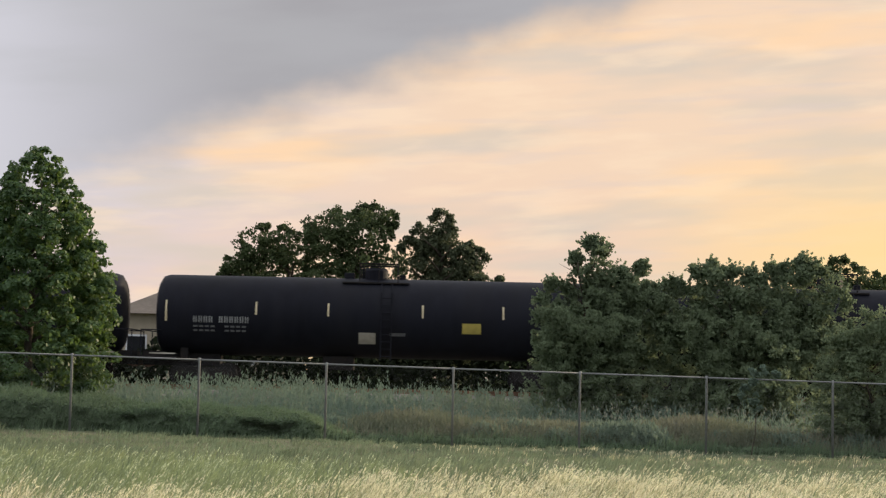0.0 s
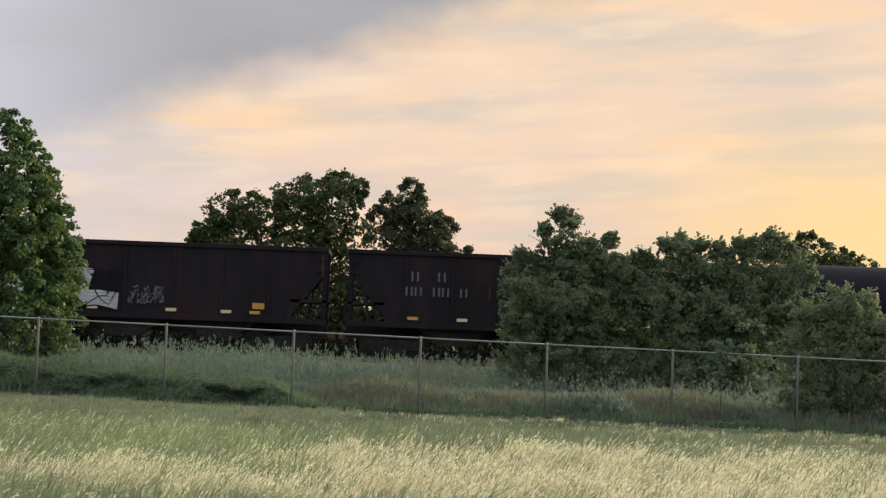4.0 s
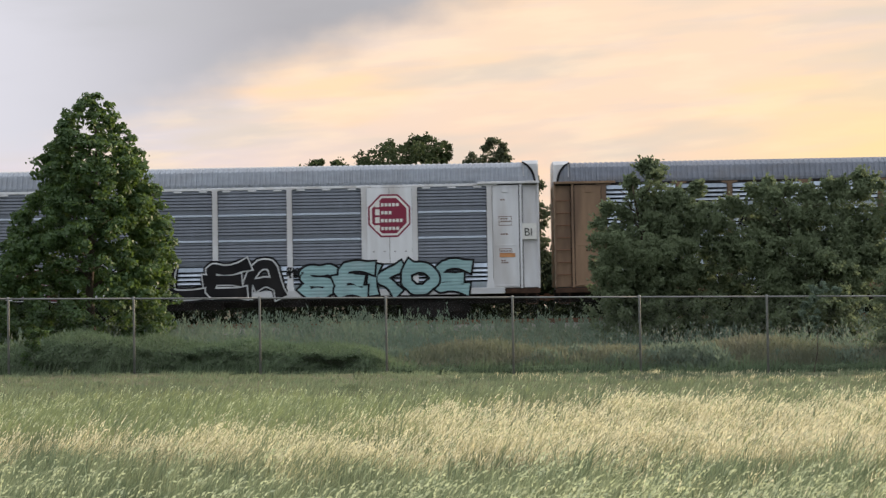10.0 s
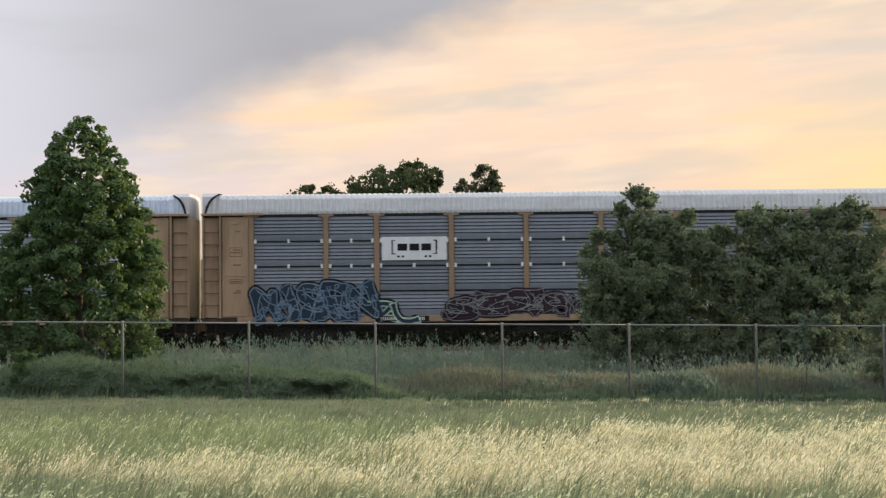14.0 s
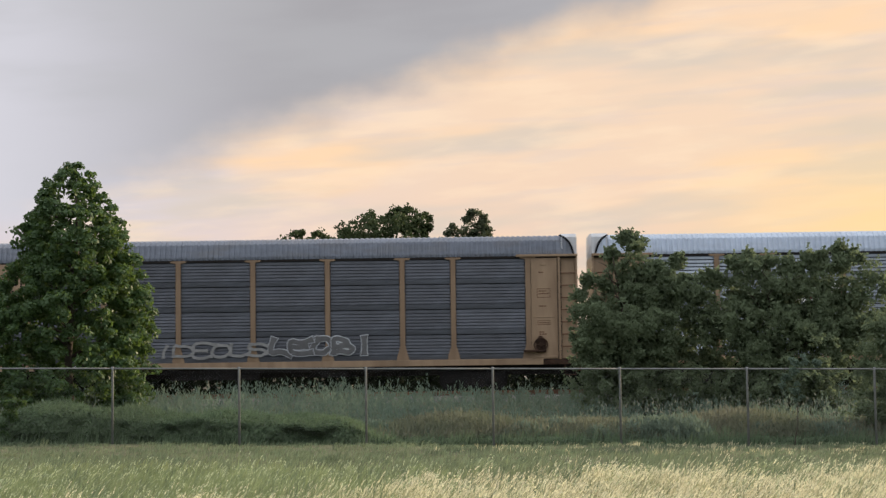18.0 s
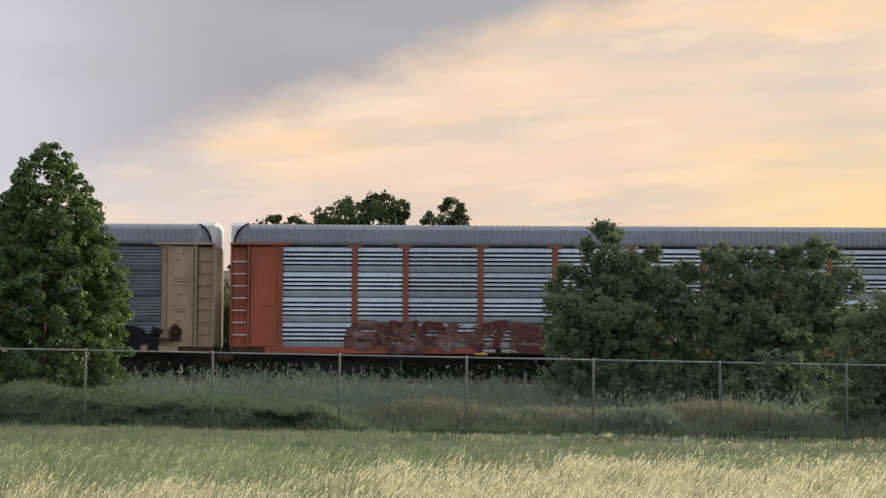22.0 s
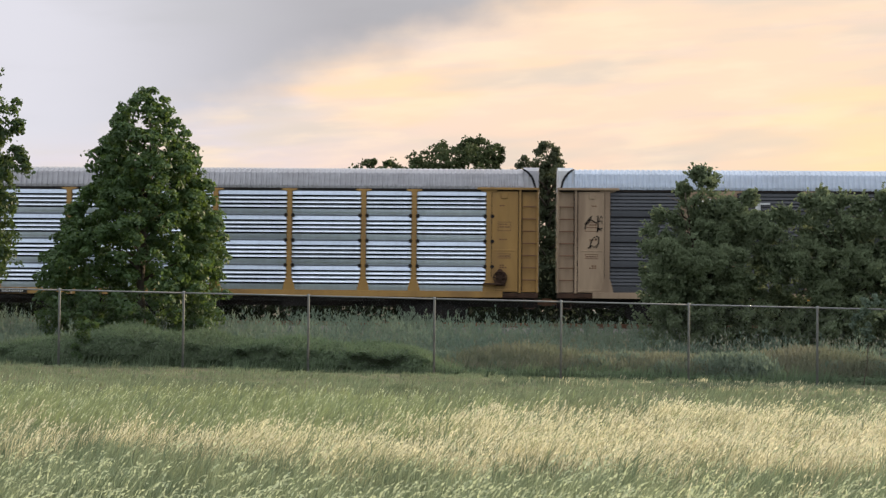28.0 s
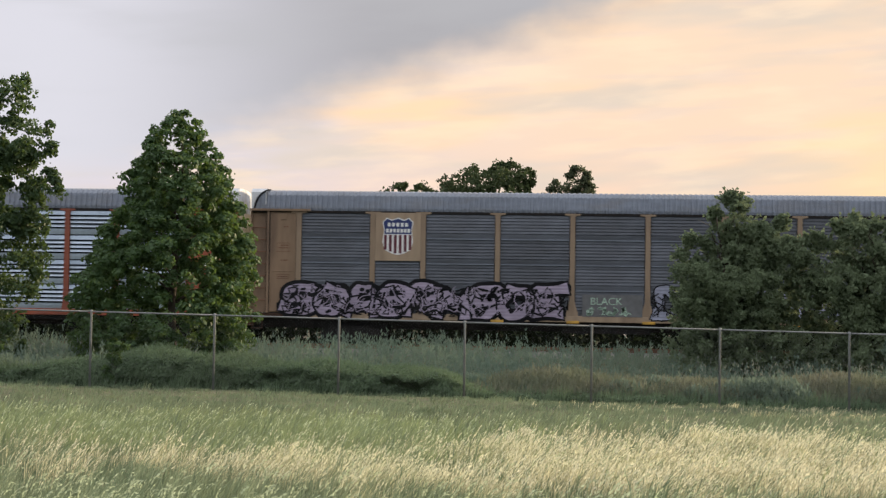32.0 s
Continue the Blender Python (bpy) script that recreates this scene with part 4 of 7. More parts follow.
def autorack(centre, label, frame_mat, sheet, roof, ends=None, panel="coarse", flare=True, cap=WHITE_PAINT, plate_at=None, sill=None, tape=(), brake=True, door=None, low_row=None, rung=RUST, stencils=(True, True)):
    car = new_car("autorack_car", centre, label)
    ends = ends or frame_mat
    attach("underframe", UNDERFRAME, UNDER, car, "black grimy underframe")
    attach("side_sill", SILL, sill or frame_mat, car)
    attach("far_side", FAR_SIDE, sheet, car)
    # black sheet behind the open slots, in place of the shade inside
    attach("inner_deck", INNER, UNDER, car, "dark sheet giving the shade inside the car")
    attach("roof", ROOF, roof, car, "ribbed sheet-metal roof")
    # rail coloured black as the shadow line under the roof edge, except on white frames
    attach("top_rail", TOP_RAIL, frame_mat if frame_mat is WHITE_PAINT else UNDER, car)
    for k in (1, -1):
        for name, me in END_BAY.items():
            attach(name, me if k > 0 else MIRROR[name], ends, car, "painted steel door sheet" if name == "door_sheet" else "")
        for j in range(7 if rung else 0):
            attach("rung", RUNG if k > 0 else MIRROR["rung"], rung, car, "rusty ladder rung" if rung is RUST else "pale ladder rung", (0, 0, 1.67 + j * 0.47))
        attach("header", END_HEADER if k > 0 else MIRROR["header"], ends, car)
        for j in range(4):
            attach("end_door", END_DOOR if k > 0 else MIRROR["end_door"], door or END_GLOSS, car, "folding end door leaf of weathered steel", (0, -1.42 + j * 0.70, 0))
        attach("roof_cap", CAP if k > 0 else MIRROR["roof_cap"], cap, car, "smooth pale roof hood")
        attach("roof_seal", CAP_SEAL if k > 0 else MIRROR["roof_seal"], BLACK_P, car, "black rubber roof seal")
        attach("end_sill", END_SILL if k > 0 else MIRROR["end_sill"], DARK_RUST, car, "dark rusty end sill with a stirrup step")
        if stencils[0 if k > 0 else 1]:
            tagged(attach("stencil_panel", STENCIL if k > 0 else MIRROR["stencil_panel"], RUST, car), "small illegible stencilled marks", kind="stuff")
        attach("door_frame", DOOR_FRAME if k > 0 else MIRROR["door_frame"], ends, car, "raised door edge with dark latch plates")
        attach("door_gap", DOOR_SEAM_SHADE if k > 0 else MIRROR["door_gap"], UNDER, car, "dark strips for the door seams and the header's shadow")
    for x in POSTS:
        attach("post", POST[flare], frame_mat, car, "", (x, SIDE, 0))
    for a, b in zip(POSTS, POSTS[1:]):
        for k in range(4):
            attach("panel", PANELS["coarse" if low_row and k == 0 else panel][0 if b - a > 2.5 else 1], low_row if low_row and k == 0 else sheet, car, "", ((a + b) / 2, SIDE + 0.02, Z_DECK + k * PANEL_H))
    for x in tape:
        attach("sill_step", SILL_SEATS[0], YEL_P, car, "yellow reflective strip", (x, 0, 0))
    if plate_at is not None:
        p = attach("number_plate", PLATE, BLACK_P, car, "black plate with illegible white marks", (plate_at, 0, 0))
        bm = bmesh.new()
        letter_bars(bm, -0.85, Z_SILL + 0.06, "xxxx", 0.11, 0.12, 0.05, SIDE - 0.086, 0.034)
        letter_bars(bm, 0.0, Z_SILL + 0.06, "xxxxxx", 0.10, 0.12, 0.045, SIDE - 0.086, 0.032)
        tagged(part("plate_mark", bm, WHITE_P, p), kind="stuff")
    if brake:
        attach("brake_wheel", BRAKE_WHEEL, DARK_RUST, car, "dark rusty hand brake wheel and housing")
    trucks(car, 9.9)
    couplers(car, HALF)
    return car


def sign_panel(car, x0, x1, z0, z1, material, label):
    return part("sign_panel", boxes((x0, x1, SIDE - 0.062, SIDE - 0.04, z0, z1)), material, car, label, 0.004)


def shield(car, cx, zc, w, h):
    """Road emblem drawn as plain shapes: navy head, red and white stripes."""
    y = SIDE - 0.066

    def outline(s):
        pts = [(-0.5, 0.38), (-0.36, 0.5), (-0.2, 0.44), (0, 0.5), (0.2, 0.44), (0.36, 0.5), (0.5, 0.38), (0.45, 0.15), (0.5, -0.15), (0.42, -0.36), (0.2, -0.46), (0, -0.5),
               (-0.2, -0.46), (-0.42, -0.36), (-0.5, -0.15), (-0.45, 0.15)]
        return [(cx + a * w * s, zc + b * h * s) for a, b in pts]
    root = part("emblem", shape(prism, outline(1.0), y - 0.004, y), WHITE_P, car, "shield emblem with navy head and red stripes")
    head = [(cx + a * w, zc + b * h) for a, b in ((-0.47, 0.37), (-0.35, 0.47), (-0.2, 0.41), (0, 0.47), (0.2, 0.41), (0.35, 0.47), (0.47, 0.37), (0.43, 0.16), (0.44, 0.06), (-0.44, 0.06), (-0.43, 0.16))]
    part("emblem_head", shape(prism, head, y - 0.010, y - 0.004), NAVY_P, root)
    for k in range(6):
        x = cx + (-0.40 + k * 0.16) * w
        dz = 0.36 + 0.12 * (1 - abs(k - 2.5) / 2.5)
        part("emblem_stripe", boxes((x - 0.045 * w, x + 0.045 * w, y - 0.010, y - 0.004, zc - dz * h, zc + 0.04 * h)), MAROON_STRIPE_P, root)
    bm = bmesh.new()
    bars(bm, cx - 0.33 * w, zc + 0.26 * h, [0.09 * w] * 5, 0.10 * h, 0.05 * w, y - 0.011)
    bars(bm, cx - 0.38 * w, zc + 0.10 * h, [0.08 * w] * 7, 0.10 * h, 0.035 * w, y - 0.011)
    tagged(part("emblem_mark", bm, WHITE_P, root), kind="stuff")


def bracket_logo(car, cx, zc, w, h, y, dots=True):
    """A wordmark between square brackets, as plain bars."""
    bm = bmesh.new()
    for s in (-1, 1):
        box(bm, cx + s * w * 0.5 - 0.03, cx + s * w * 0.5 + 0.03, y - 0.006, y, zc - h * 0.5, zc + h * 0.5)
        x = cx + s * w * 0.46
        box(bm, x - 0.06, x + 0.06, y - 0.006, y, zc + h * 0.44, zc + h * 0.5)
        box(bm, x - 0.06, x + 0.06, y - 0.006, y, zc - h * 0.5, zc - h * 0.44)
    for k in (-1, 0, 1):
        c = cx + k * w * 0.27
        box(bm, c - w * 0.11, c + w * 0.11, y - 0.006, y, zc - h * 0.24, zc + h * 0.24)
    if dots:
        for d in (-0.36, -0.26, 0.26, 0.36):
            box(bm, cx + d * w - 0.045, cx + d * w + 0.045, y - 0.006, y, zc - h * 0.72, zc - h * 0.58)
    return part("wordmark", bm, BLACK_P, car, "black wordmark shown as plain bars")


def octagon(car, cx, zc, r):
    y = SIDE - 0.066

    def ring(s):
        return [(cx + s * r * math.cos(math.radians(22.5 + 45 * k)), zc + s * r * math.sin(math.radians(22.5 + 45 * k))) for k in range(8)]
    root = part("emblem", shape(prism, ring(1.0), y - 0.004, y), CRIMSON_P, car, "red octagon emblem with white border and bars")
    part("emblem_border", shape(prism, ring(0.92), y - 0.007, y - 0.004), WHITE_P, root)
    part("emblem_field", shape(prism, ring(0.82), y - 0.010, y - 0.007), CRIMSON_P, root)
    bm = bmesh.new()
    for k, n in enumerate((5, 3, 6, 5)):
        z = zc + (0.42 - 0.34 * k) * r
        box(bm, cx - 0.62 * r, cx - 0.42 * r, y - 0.012, y - 0.010, z - 0.05 * r, z + 0.20 * r)
        bars(bm, cx - 0.36 * r, z - 0.02 * r, [0.12 * r] * n, 0.14 * r, 0.045 * r, y - 0.010)
    tagged(part("emblem_mark", bm, WHITE_P, root), kind="stuff")


def words(text, size, material, car, x, z, y, name):
    cu = bpy.data.curves.new(name, "FONT")
    cu.body, cu.size = text, size
    tmp = bpy.data.objects.new(name, cu)
    scene.collection.objects.link(tmp)
    me = bpy.data.meshes.new_from_object(tmp)
    bpy.data.objects.remove(tmp)
    me.transform(Matrix.Rotation(math.pi / 2, 4, "X"))
    me.materials.clear()
    return attach(name, me, material, car, "", (x, y, z))


PITCH = 28.49
FIRST = -77.6
SLACK = (-0.19, -0.18, -0.17, -0.08, -0.07, -0.03, -0.06, -0.17, -0.31, -0.46, -0.35)     # play in the couplings


def rack_centre(i):
    return FIRST - PITCH * (i + 0.5) + SLACK[i]


Y_ART = SIDE - 0.066


def taller(car, k):
    """A car whose body stands a little taller over its trucks."""
    for part_ob in car.children:
        if part_ob.name.split(".")[0] not in ("truck", "coupler"):
            part_ob.scale.z = k
            part_ob.location.z *= k


ROW_GAPS = {}


def row_gaps(car, material=None):
    """Black gaps between the rows of side panels."""
    for a, b in zip(POSTS, POSTS[1:]):
        w = round(b - a, 2)
        if w not in ROW_GAPS:
            ROW_GAPS[w] = finish("joint_strip", boxes((-w / 2 + 0.12, w / 2 - 0.12, SIDE - 0.026, SIDE + 0.02, -0.032, 0.012)), 0.003)
        for k in (1, 2, 3):
            attach("joint_strip", ROW_GAPS[w], material or BLACK_P, car, "black gap between panel rows" if material is None else "pressed ledge between panel rows", ((a + b) / 2, 0, Z_DECK + k * PANEL_H))


def post_bosses(car, material):
    """Round bolt heads on the posts where the panel rows meet."""
    me = finish("bolt_head", shape(tube, [(0, SIDE - 0.075, 0), (0, SIDE - 0.05, 0)], 0.075, 10))
    for x in POSTS:
        for k in (1, 2, 3):
            for dx in (-0.14, 0.14):
                attach("bolt_head", me, material, car, "", (x + dx, 0, Z_DECK + k * PANEL_H - 0.02))


def rack_1():
    c = autorack(rack_centre(0), "brown-framed autorack car with bright galvanised panels and black graffiti", BROWN_TAN, GALV_BRIGHT, ROOF_GREY, ends=BROWN_TAN, plate_at=-5.7, panel="coarse", stencils=(True, False))
    tagged(part("door_mark", boxes(*[(x, x + 0.06, SIDE - 0.03, SIDE - 0.022, z, z + 0.06) for z in (2.55, 2.68) for x in (-12.75, -12.66, -12.57, -12.48)]), DARK_RUST, c), kind="stuff")
    sprayed(c, -6.9, -0.6, 0.98, 2.36, "SMSH", SOOT_P, PALE_P, Y_ART, 11, label="black graffiti letters with white outline", slant=0.2, fat=0.25, edge=0.04)
    sprayed(c, -0.7, 0.6, 1.0, 2.3, "Y", SOOT_P, PALE_P, Y_ART, 12, label="thin black graffiti letter with white edge", fat=0.14, edge=0.05)
    sprayed_wedges(c, Y_ART)
    sprayed(c, -9.3, -7.5, 1.35, 1.85, 6, BLACK_P, BLACK_P, Y_ART, 13)
    sprayed(c, 10.5, 11.9, 1.75, 2.1, 5, BLACK_P, BLACK_P, Y_ART, 14)
    part("cross_mark", boxes((-11.15, -10.45, Y_ART - 0.006, Y_ART, 1.62, 1.86), (-10.92, -10.68, Y_ART - 0.006, Y_ART, 1.32, 2.12)), BLACK_P, c, "black painted cross")
    part("cross_mark", boxes((-10.68, -10.22, Y_ART - 0.003, Y_ART, 1.36, 1.60), (-10.95, -10.64, Y_ART - 0.003, Y_ART, 1.27, 1.32)), PALE_P, c, "pale overspray beside the cross")
    bm = bmesh.new()
    prism(bm, [(-6.9, 3.55), (-6.7, 4.2), (-5.9, 4.2), (-6.3, 4.05), (-6.45, 3.55)], Y_ART - 0.006, Y_ART)
    prism(bm, [(-6.2, 3.75), (-5.95, 4.05), (-5.6, 3.75)], Y_ART - 0.006, Y_ART)
    bars(bm, -5.65, 3.75, (0.30, 0.22, 0.26), 0.42, 0.06, Y_ART)
    bars(bm, -6.9, 3.45, [0.13] * 13, 0.08, 0.05, Y_ART)
    part("wordmark", bm, BLACK_P, c, "black emblem and wordmark shown as plain shapes")
    taller(c, 1.008)


def rack_2():
    c = autorack(rack_centre(1), "white-framed autorack car with grey louvred panels and red octagon emblems", WHITE_PAINT, GALV_GREY, ROOF_BLUISH, flare=False, cap=ROOF_PALE, plate_at=None, panel="deep", sill=ROOF_PALE, brake=False, door=RUST, low_row=GALV_BRIGHT, rung=None, stencils=(True, False))
    for a, b in zip(POSTS, POSTS[1:]):
        for k in (2, 3):
            part("joint_strip", boxes((a + 0.12, b - 0.12, SIDE - 0.03, SIDE + 0.02, Z_DECK + k * PANEL_H - 0.06, Z_DECK + k * PANEL_H + 0.02)), ROOF_BLUEWHITE, c, "pale panel joint strip", 0.012)
    for cx in (8.18, -8.18):
        sign_panel(c, cx - 0.87, cx + 0.87, 2.2, Z_TOP - 0.1, WHITE_PAINT, "white painted steel panel")
        octagon(c, cx, 4.0, 0.88)
    sprayed(c, 4.8, 11.2, 0.96, 2.25, "SEKOE", TEAL_P, SOOT_P, Y_ART, 21, label="pale teal graffiti letters outlined in black", slant=0.12, fat=0.28, edge=0.085)
    sprayed(c, -3.4, 4.1, 0.95, 2.42, "MULEA", SOOT_P, PALE_P, Y_ART, 22, halo=SOOT_P, label="black graffiti letters outlined in white", slant=0.1, fat=0.25, edge=0.06)
    sprayed(c, -10.6, -4.2, 0.95, 2.2, "STRANGE", MAROON_P, PALE_P, Y_ART, 23, halo=SOOT_P, label="dusty red graffiti letters outlined in white", slant=0.05, fat=0.27, edge=0.045)
    sprayed(c, 4.2, 4.8, 1.7, 2.1, 2, BLACK_P, BLACK_P, Y_ART, 24)
    sprayed(c, -11.2, -10.5, 1.35, 1.75, 2, BLACK_P, BLACK_P, Y_ART, 25)
    hanger = finish("hanger", boxes((-0.16, 0.16, SIDE - 0.03, SIDE + 0.02, Z_TOP - 0.16, Z_TOP - 0.10)), 0.012)
    for a, b in zip(POSTS, POSTS[1:]):
        if b - a > 2.5:
            for x in (a + 0.45, (a + b) / 2, b - 0.45):
                attach("hanger", hanger, WHITE_PAINT, c, "small white panel hanger", (x, 0, 0))
    seam = finish("panel_seam", boxes((-0.012, 0.012, SIDE - 0.068, SIDE - 0.06, 2.2, Z_TOP - 0.12)))
    rivets = finish("rivet_row", boxes(*[(x - 0.03, x + 0.03, SIDE - 0.066, SIDE - 0.06, 2.62, 2.67) for x in (-0.62, -0.2, 0.2, 0.62)]))
    for cx in (8.18, -8.18):
        attach("panel_seam", seam, GREY_P, c, "", (cx, 0, 0))
        attach("rivet_row", rivets, GREY_P, c, "", (cx, 0, 0))
    words("BI", 0.42, BLACK_P, c, 13.35, 3.15, SIDE - 0.045, "letters")
    part("letter_panel", boxes((13.25, 13.85, SIDE - 0.034, SIDE - 0.024, 3.02, 3.62)), WHITE_P, c)
    part("stripe_panel", boxes((12.4, 13.0, SIDE - 0.034, SIDE - 0.024, 2.35, 2.50)), ORANGE_P, c, "orange stripe")
    tagged(part("door_mark", boxes(*[(x, x + 0.055, SIDE - 0.03, SIDE - 0.022, 3.0, 3.08) for x in (-12.95, -12.72, -12.64, -12.56, -12.48)]), BLACK_P, c), kind="stuff")
    part("stripe_panel", boxes((-13.0, -12.45, SIDE - 0.034, SIDE - 0.022, 1.68, 1.86)), ORANGE_P, c, "orange stripe")
    part("step_plate", boxes((-13.80, -13.35, SIDE + 0.04, SIDE + 0.10, 1.25, 2.35)), GALV_MID, c, "dull grey plate behind the ladder", 0.01)
    taller(c, 1.018)


def rack_3():
    c = autorack(rack_centre(2), "tan-framed autorack car with grey panels, pale roof and graffiti", TAN, GALV_GREY, ROOF_PALE, plate_at=-6.2, panel="mid", flare=False, cap=ROOF_PALE)
    sign_panel(c, -7.0, -4.5, 3.35, 4.25, WHITE_PAINT, "white sign panel")
    bracket_logo(c, -5.75, 3.85, 1.7, 0.55, SIDE - 0.064)
    sprayed(c, -11.9, -7.3, 1.0, 2.5, "MISEN", NAVY_DARK_P, SKYBLUE_DULL_P, Y_ART, 31, halo=SOOT_P, label="dark and dull blue wildstyle graffiti", slant=-0.35, style="wild", fat=0.28, edge=0.05)
    sprayed(c, -7.3, -5.7, 1.0, 1.7, "ZL", NAVY_DARK_P, GREEN_P, Y_ART, 35, halo=SOOT_P, label="green and black tail of the graffiti", slant=-0.5, fat=0.2)
    sprayed(c, -4.5, 1.3, 0.96, 1.85, "SZEAK", PLUM_P, GREY_P, Y_ART, 32, halo=PLUM_P, label="dark plum graffiti letters with thin grey lines", slant=0.3, style="wild", fat=0.3, edge=0.03, rise=0.38)
    sprayed(c, 2.7, 9.0, 1.0, 2.42, "CEUTE", BEIGE_P, NAVY_DARK_P, Y_ART, 33, halo=TEAL_P, label="beige graffiti letters outlined in dark blue and teal", slant=0.0, fat=0.23, edge=0.05, style="wild")
    sprayed(c, 2.5, 9.1, 2.2, 2.5, 9, NAVY_DARK_P, NAVY_DARK_P, Y_ART + 0.012, 34, label="dark blue spray curls behind the letters")
    clip = finish("panel_clip", boxes((-0.045, 0.045, SIDE - 0.05, SIDE - 0.02, -0.09, 0.07)), 0.005)
    for a, b in zip(POSTS, POSTS[1:]):
        for k in (2, 3):
            for x in ((a + b) / 2, a + 0.16, b - 0.16):
                attach("panel_clip", clip, WHITE_P, c, "small white panel clip", (x, 0, Z_DECK + k * PANEL_H))
    row_gaps(c)


def rack_4():
    c = autorack(rack_centre(3), "tan-framed autorack car with grey galvanised panels and a small white sign", TAN, GALV_MID, ROOF_BLUEWHITE, plate_at=-7.4, panel="mid", flare=True)
    sign_panel(c, -7.05, -4.45, 3.25, 4.05, WHITE_P, "white sign panel")
    bm = bmesh.new()
    y = SIDE - 0.064
    for x0, x1 in ((-6.9, -5.95), (-5.75, -4.8)):
        box(bm, x0, x1, y - 0.006, y, 3.84, 3.95)
        box(bm, x0, x1, y - 0.006, y, 3.36, 3.47)
        box(bm, (x0 + x1) / 2 - 0.06, (x0 + x1) / 2 + 0.06, y - 0.006, y, 3.47, 3.84)
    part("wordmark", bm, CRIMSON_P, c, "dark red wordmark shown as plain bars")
    sprayed(c, -11.8, -9.9, 1.78, 2.05, 8, WHITE_P, WHITE_P, Y_ART, 41, edge=0.035)


def rack_5():
    c = autorack(rack_centre(4), "tan-framed autorack car with sooty grey panels and a tan sign", TAN, GALV_DARK, ROOF_GREY, plate_at=-6.0, panel="fine", flare=True, stencils=(True, False))
    sign_panel(c, -9.05, -7.3, 3.3, Z_TOP - 0.05, TAN, "tan sign panel")
    bracket_logo(c, -8.18, 4.42, 1.35, 0.55, SIDE - 0.064)
    sprayed(c, -2.3, 2.0, 1.4, 1.95, "IDEOUS", FADED_WHITE, FADED_WHITE, Y_ART, 51, label="faint worn silver graffiti letters", style="bare", fat=0.20)
    sprayed(c, 2.1, 6.1, 1.42, 2.15, "LEOBI", FADED_GREY, SILVER_P, Y_ART, 53, label="faint worn silver graffiti outlines", fat=0.26, edge=0.035)
    sprayed(c, -8.8, -7.6, 1.3, 2.1, 3, GREY_P, GREY_P, Y_ART, 52)
    sprayed(c, -11.3, -10.7, 1.35, 2.05, "Z", SILVER_P, SILVER_P, Y_ART, 54, style="bare", fat=0.1)


def rack_6(i=5, art=True):
    c = autorack(rack_centre(i), "orange-red framed autorack car with bright galvanised panels", RED_PAINT, GALV_BRIGHT, ROOF_GREY, panel="coarse", flare=False, tape=(-4.3, -1.4, 1.4, 9.1), plate_at=-3.5, rung=ROOF_PALE, stencils=(False, False))
    part("placard", boxes((X_END + 0.45, X_END + 0.68, SIDE - 0.034, SIDE - 0.022, 2.95, 3.10)), WHITE_P, c, "small white placard")
    if art:
        bm = bmesh.new()
        prism(bm, [(4.35, 3.55), (4.9, 3.85), (6.9, 3.85), (7.1, 3.72), (5.5, 3.70), (4.9, 3.60)], Y_ART - 0.006, Y_ART)
        part("emblem", bm, PINK_P, c, "faded red swoosh emblem")
        sprayed(c, 1.5, 7.5, 1.05, 2.3, "ROABS", MAROON_P, PALE_P, Y_ART, 61, label="maroon bubble graffiti letters with pale edges", fat=0.32, edge=0.022, flare=0.0)
        sprayed(c, 7.6, 9.5, 1.1, 2.05, "SE", MAROON_P, PALE_P, Y_ART, 65, label="maroon bubble graffiti letters with pale edges", fat=0.34, edge=0.03)
        sprayed(c, -1.5, 1.3, 1.52, 1.92, 9, BLACK_P, BLACK_P, Y_ART, 63, edge=0.045)
        sprayed(c, -9.3, -1.7, 1.05, 2.2, "SEAKTE", MAROON_P, RUST, Y_ART, 62, label="maroon graffiti letters with swept wings", slant=0.25, style="wild", fat=0.24, edge=0.04)


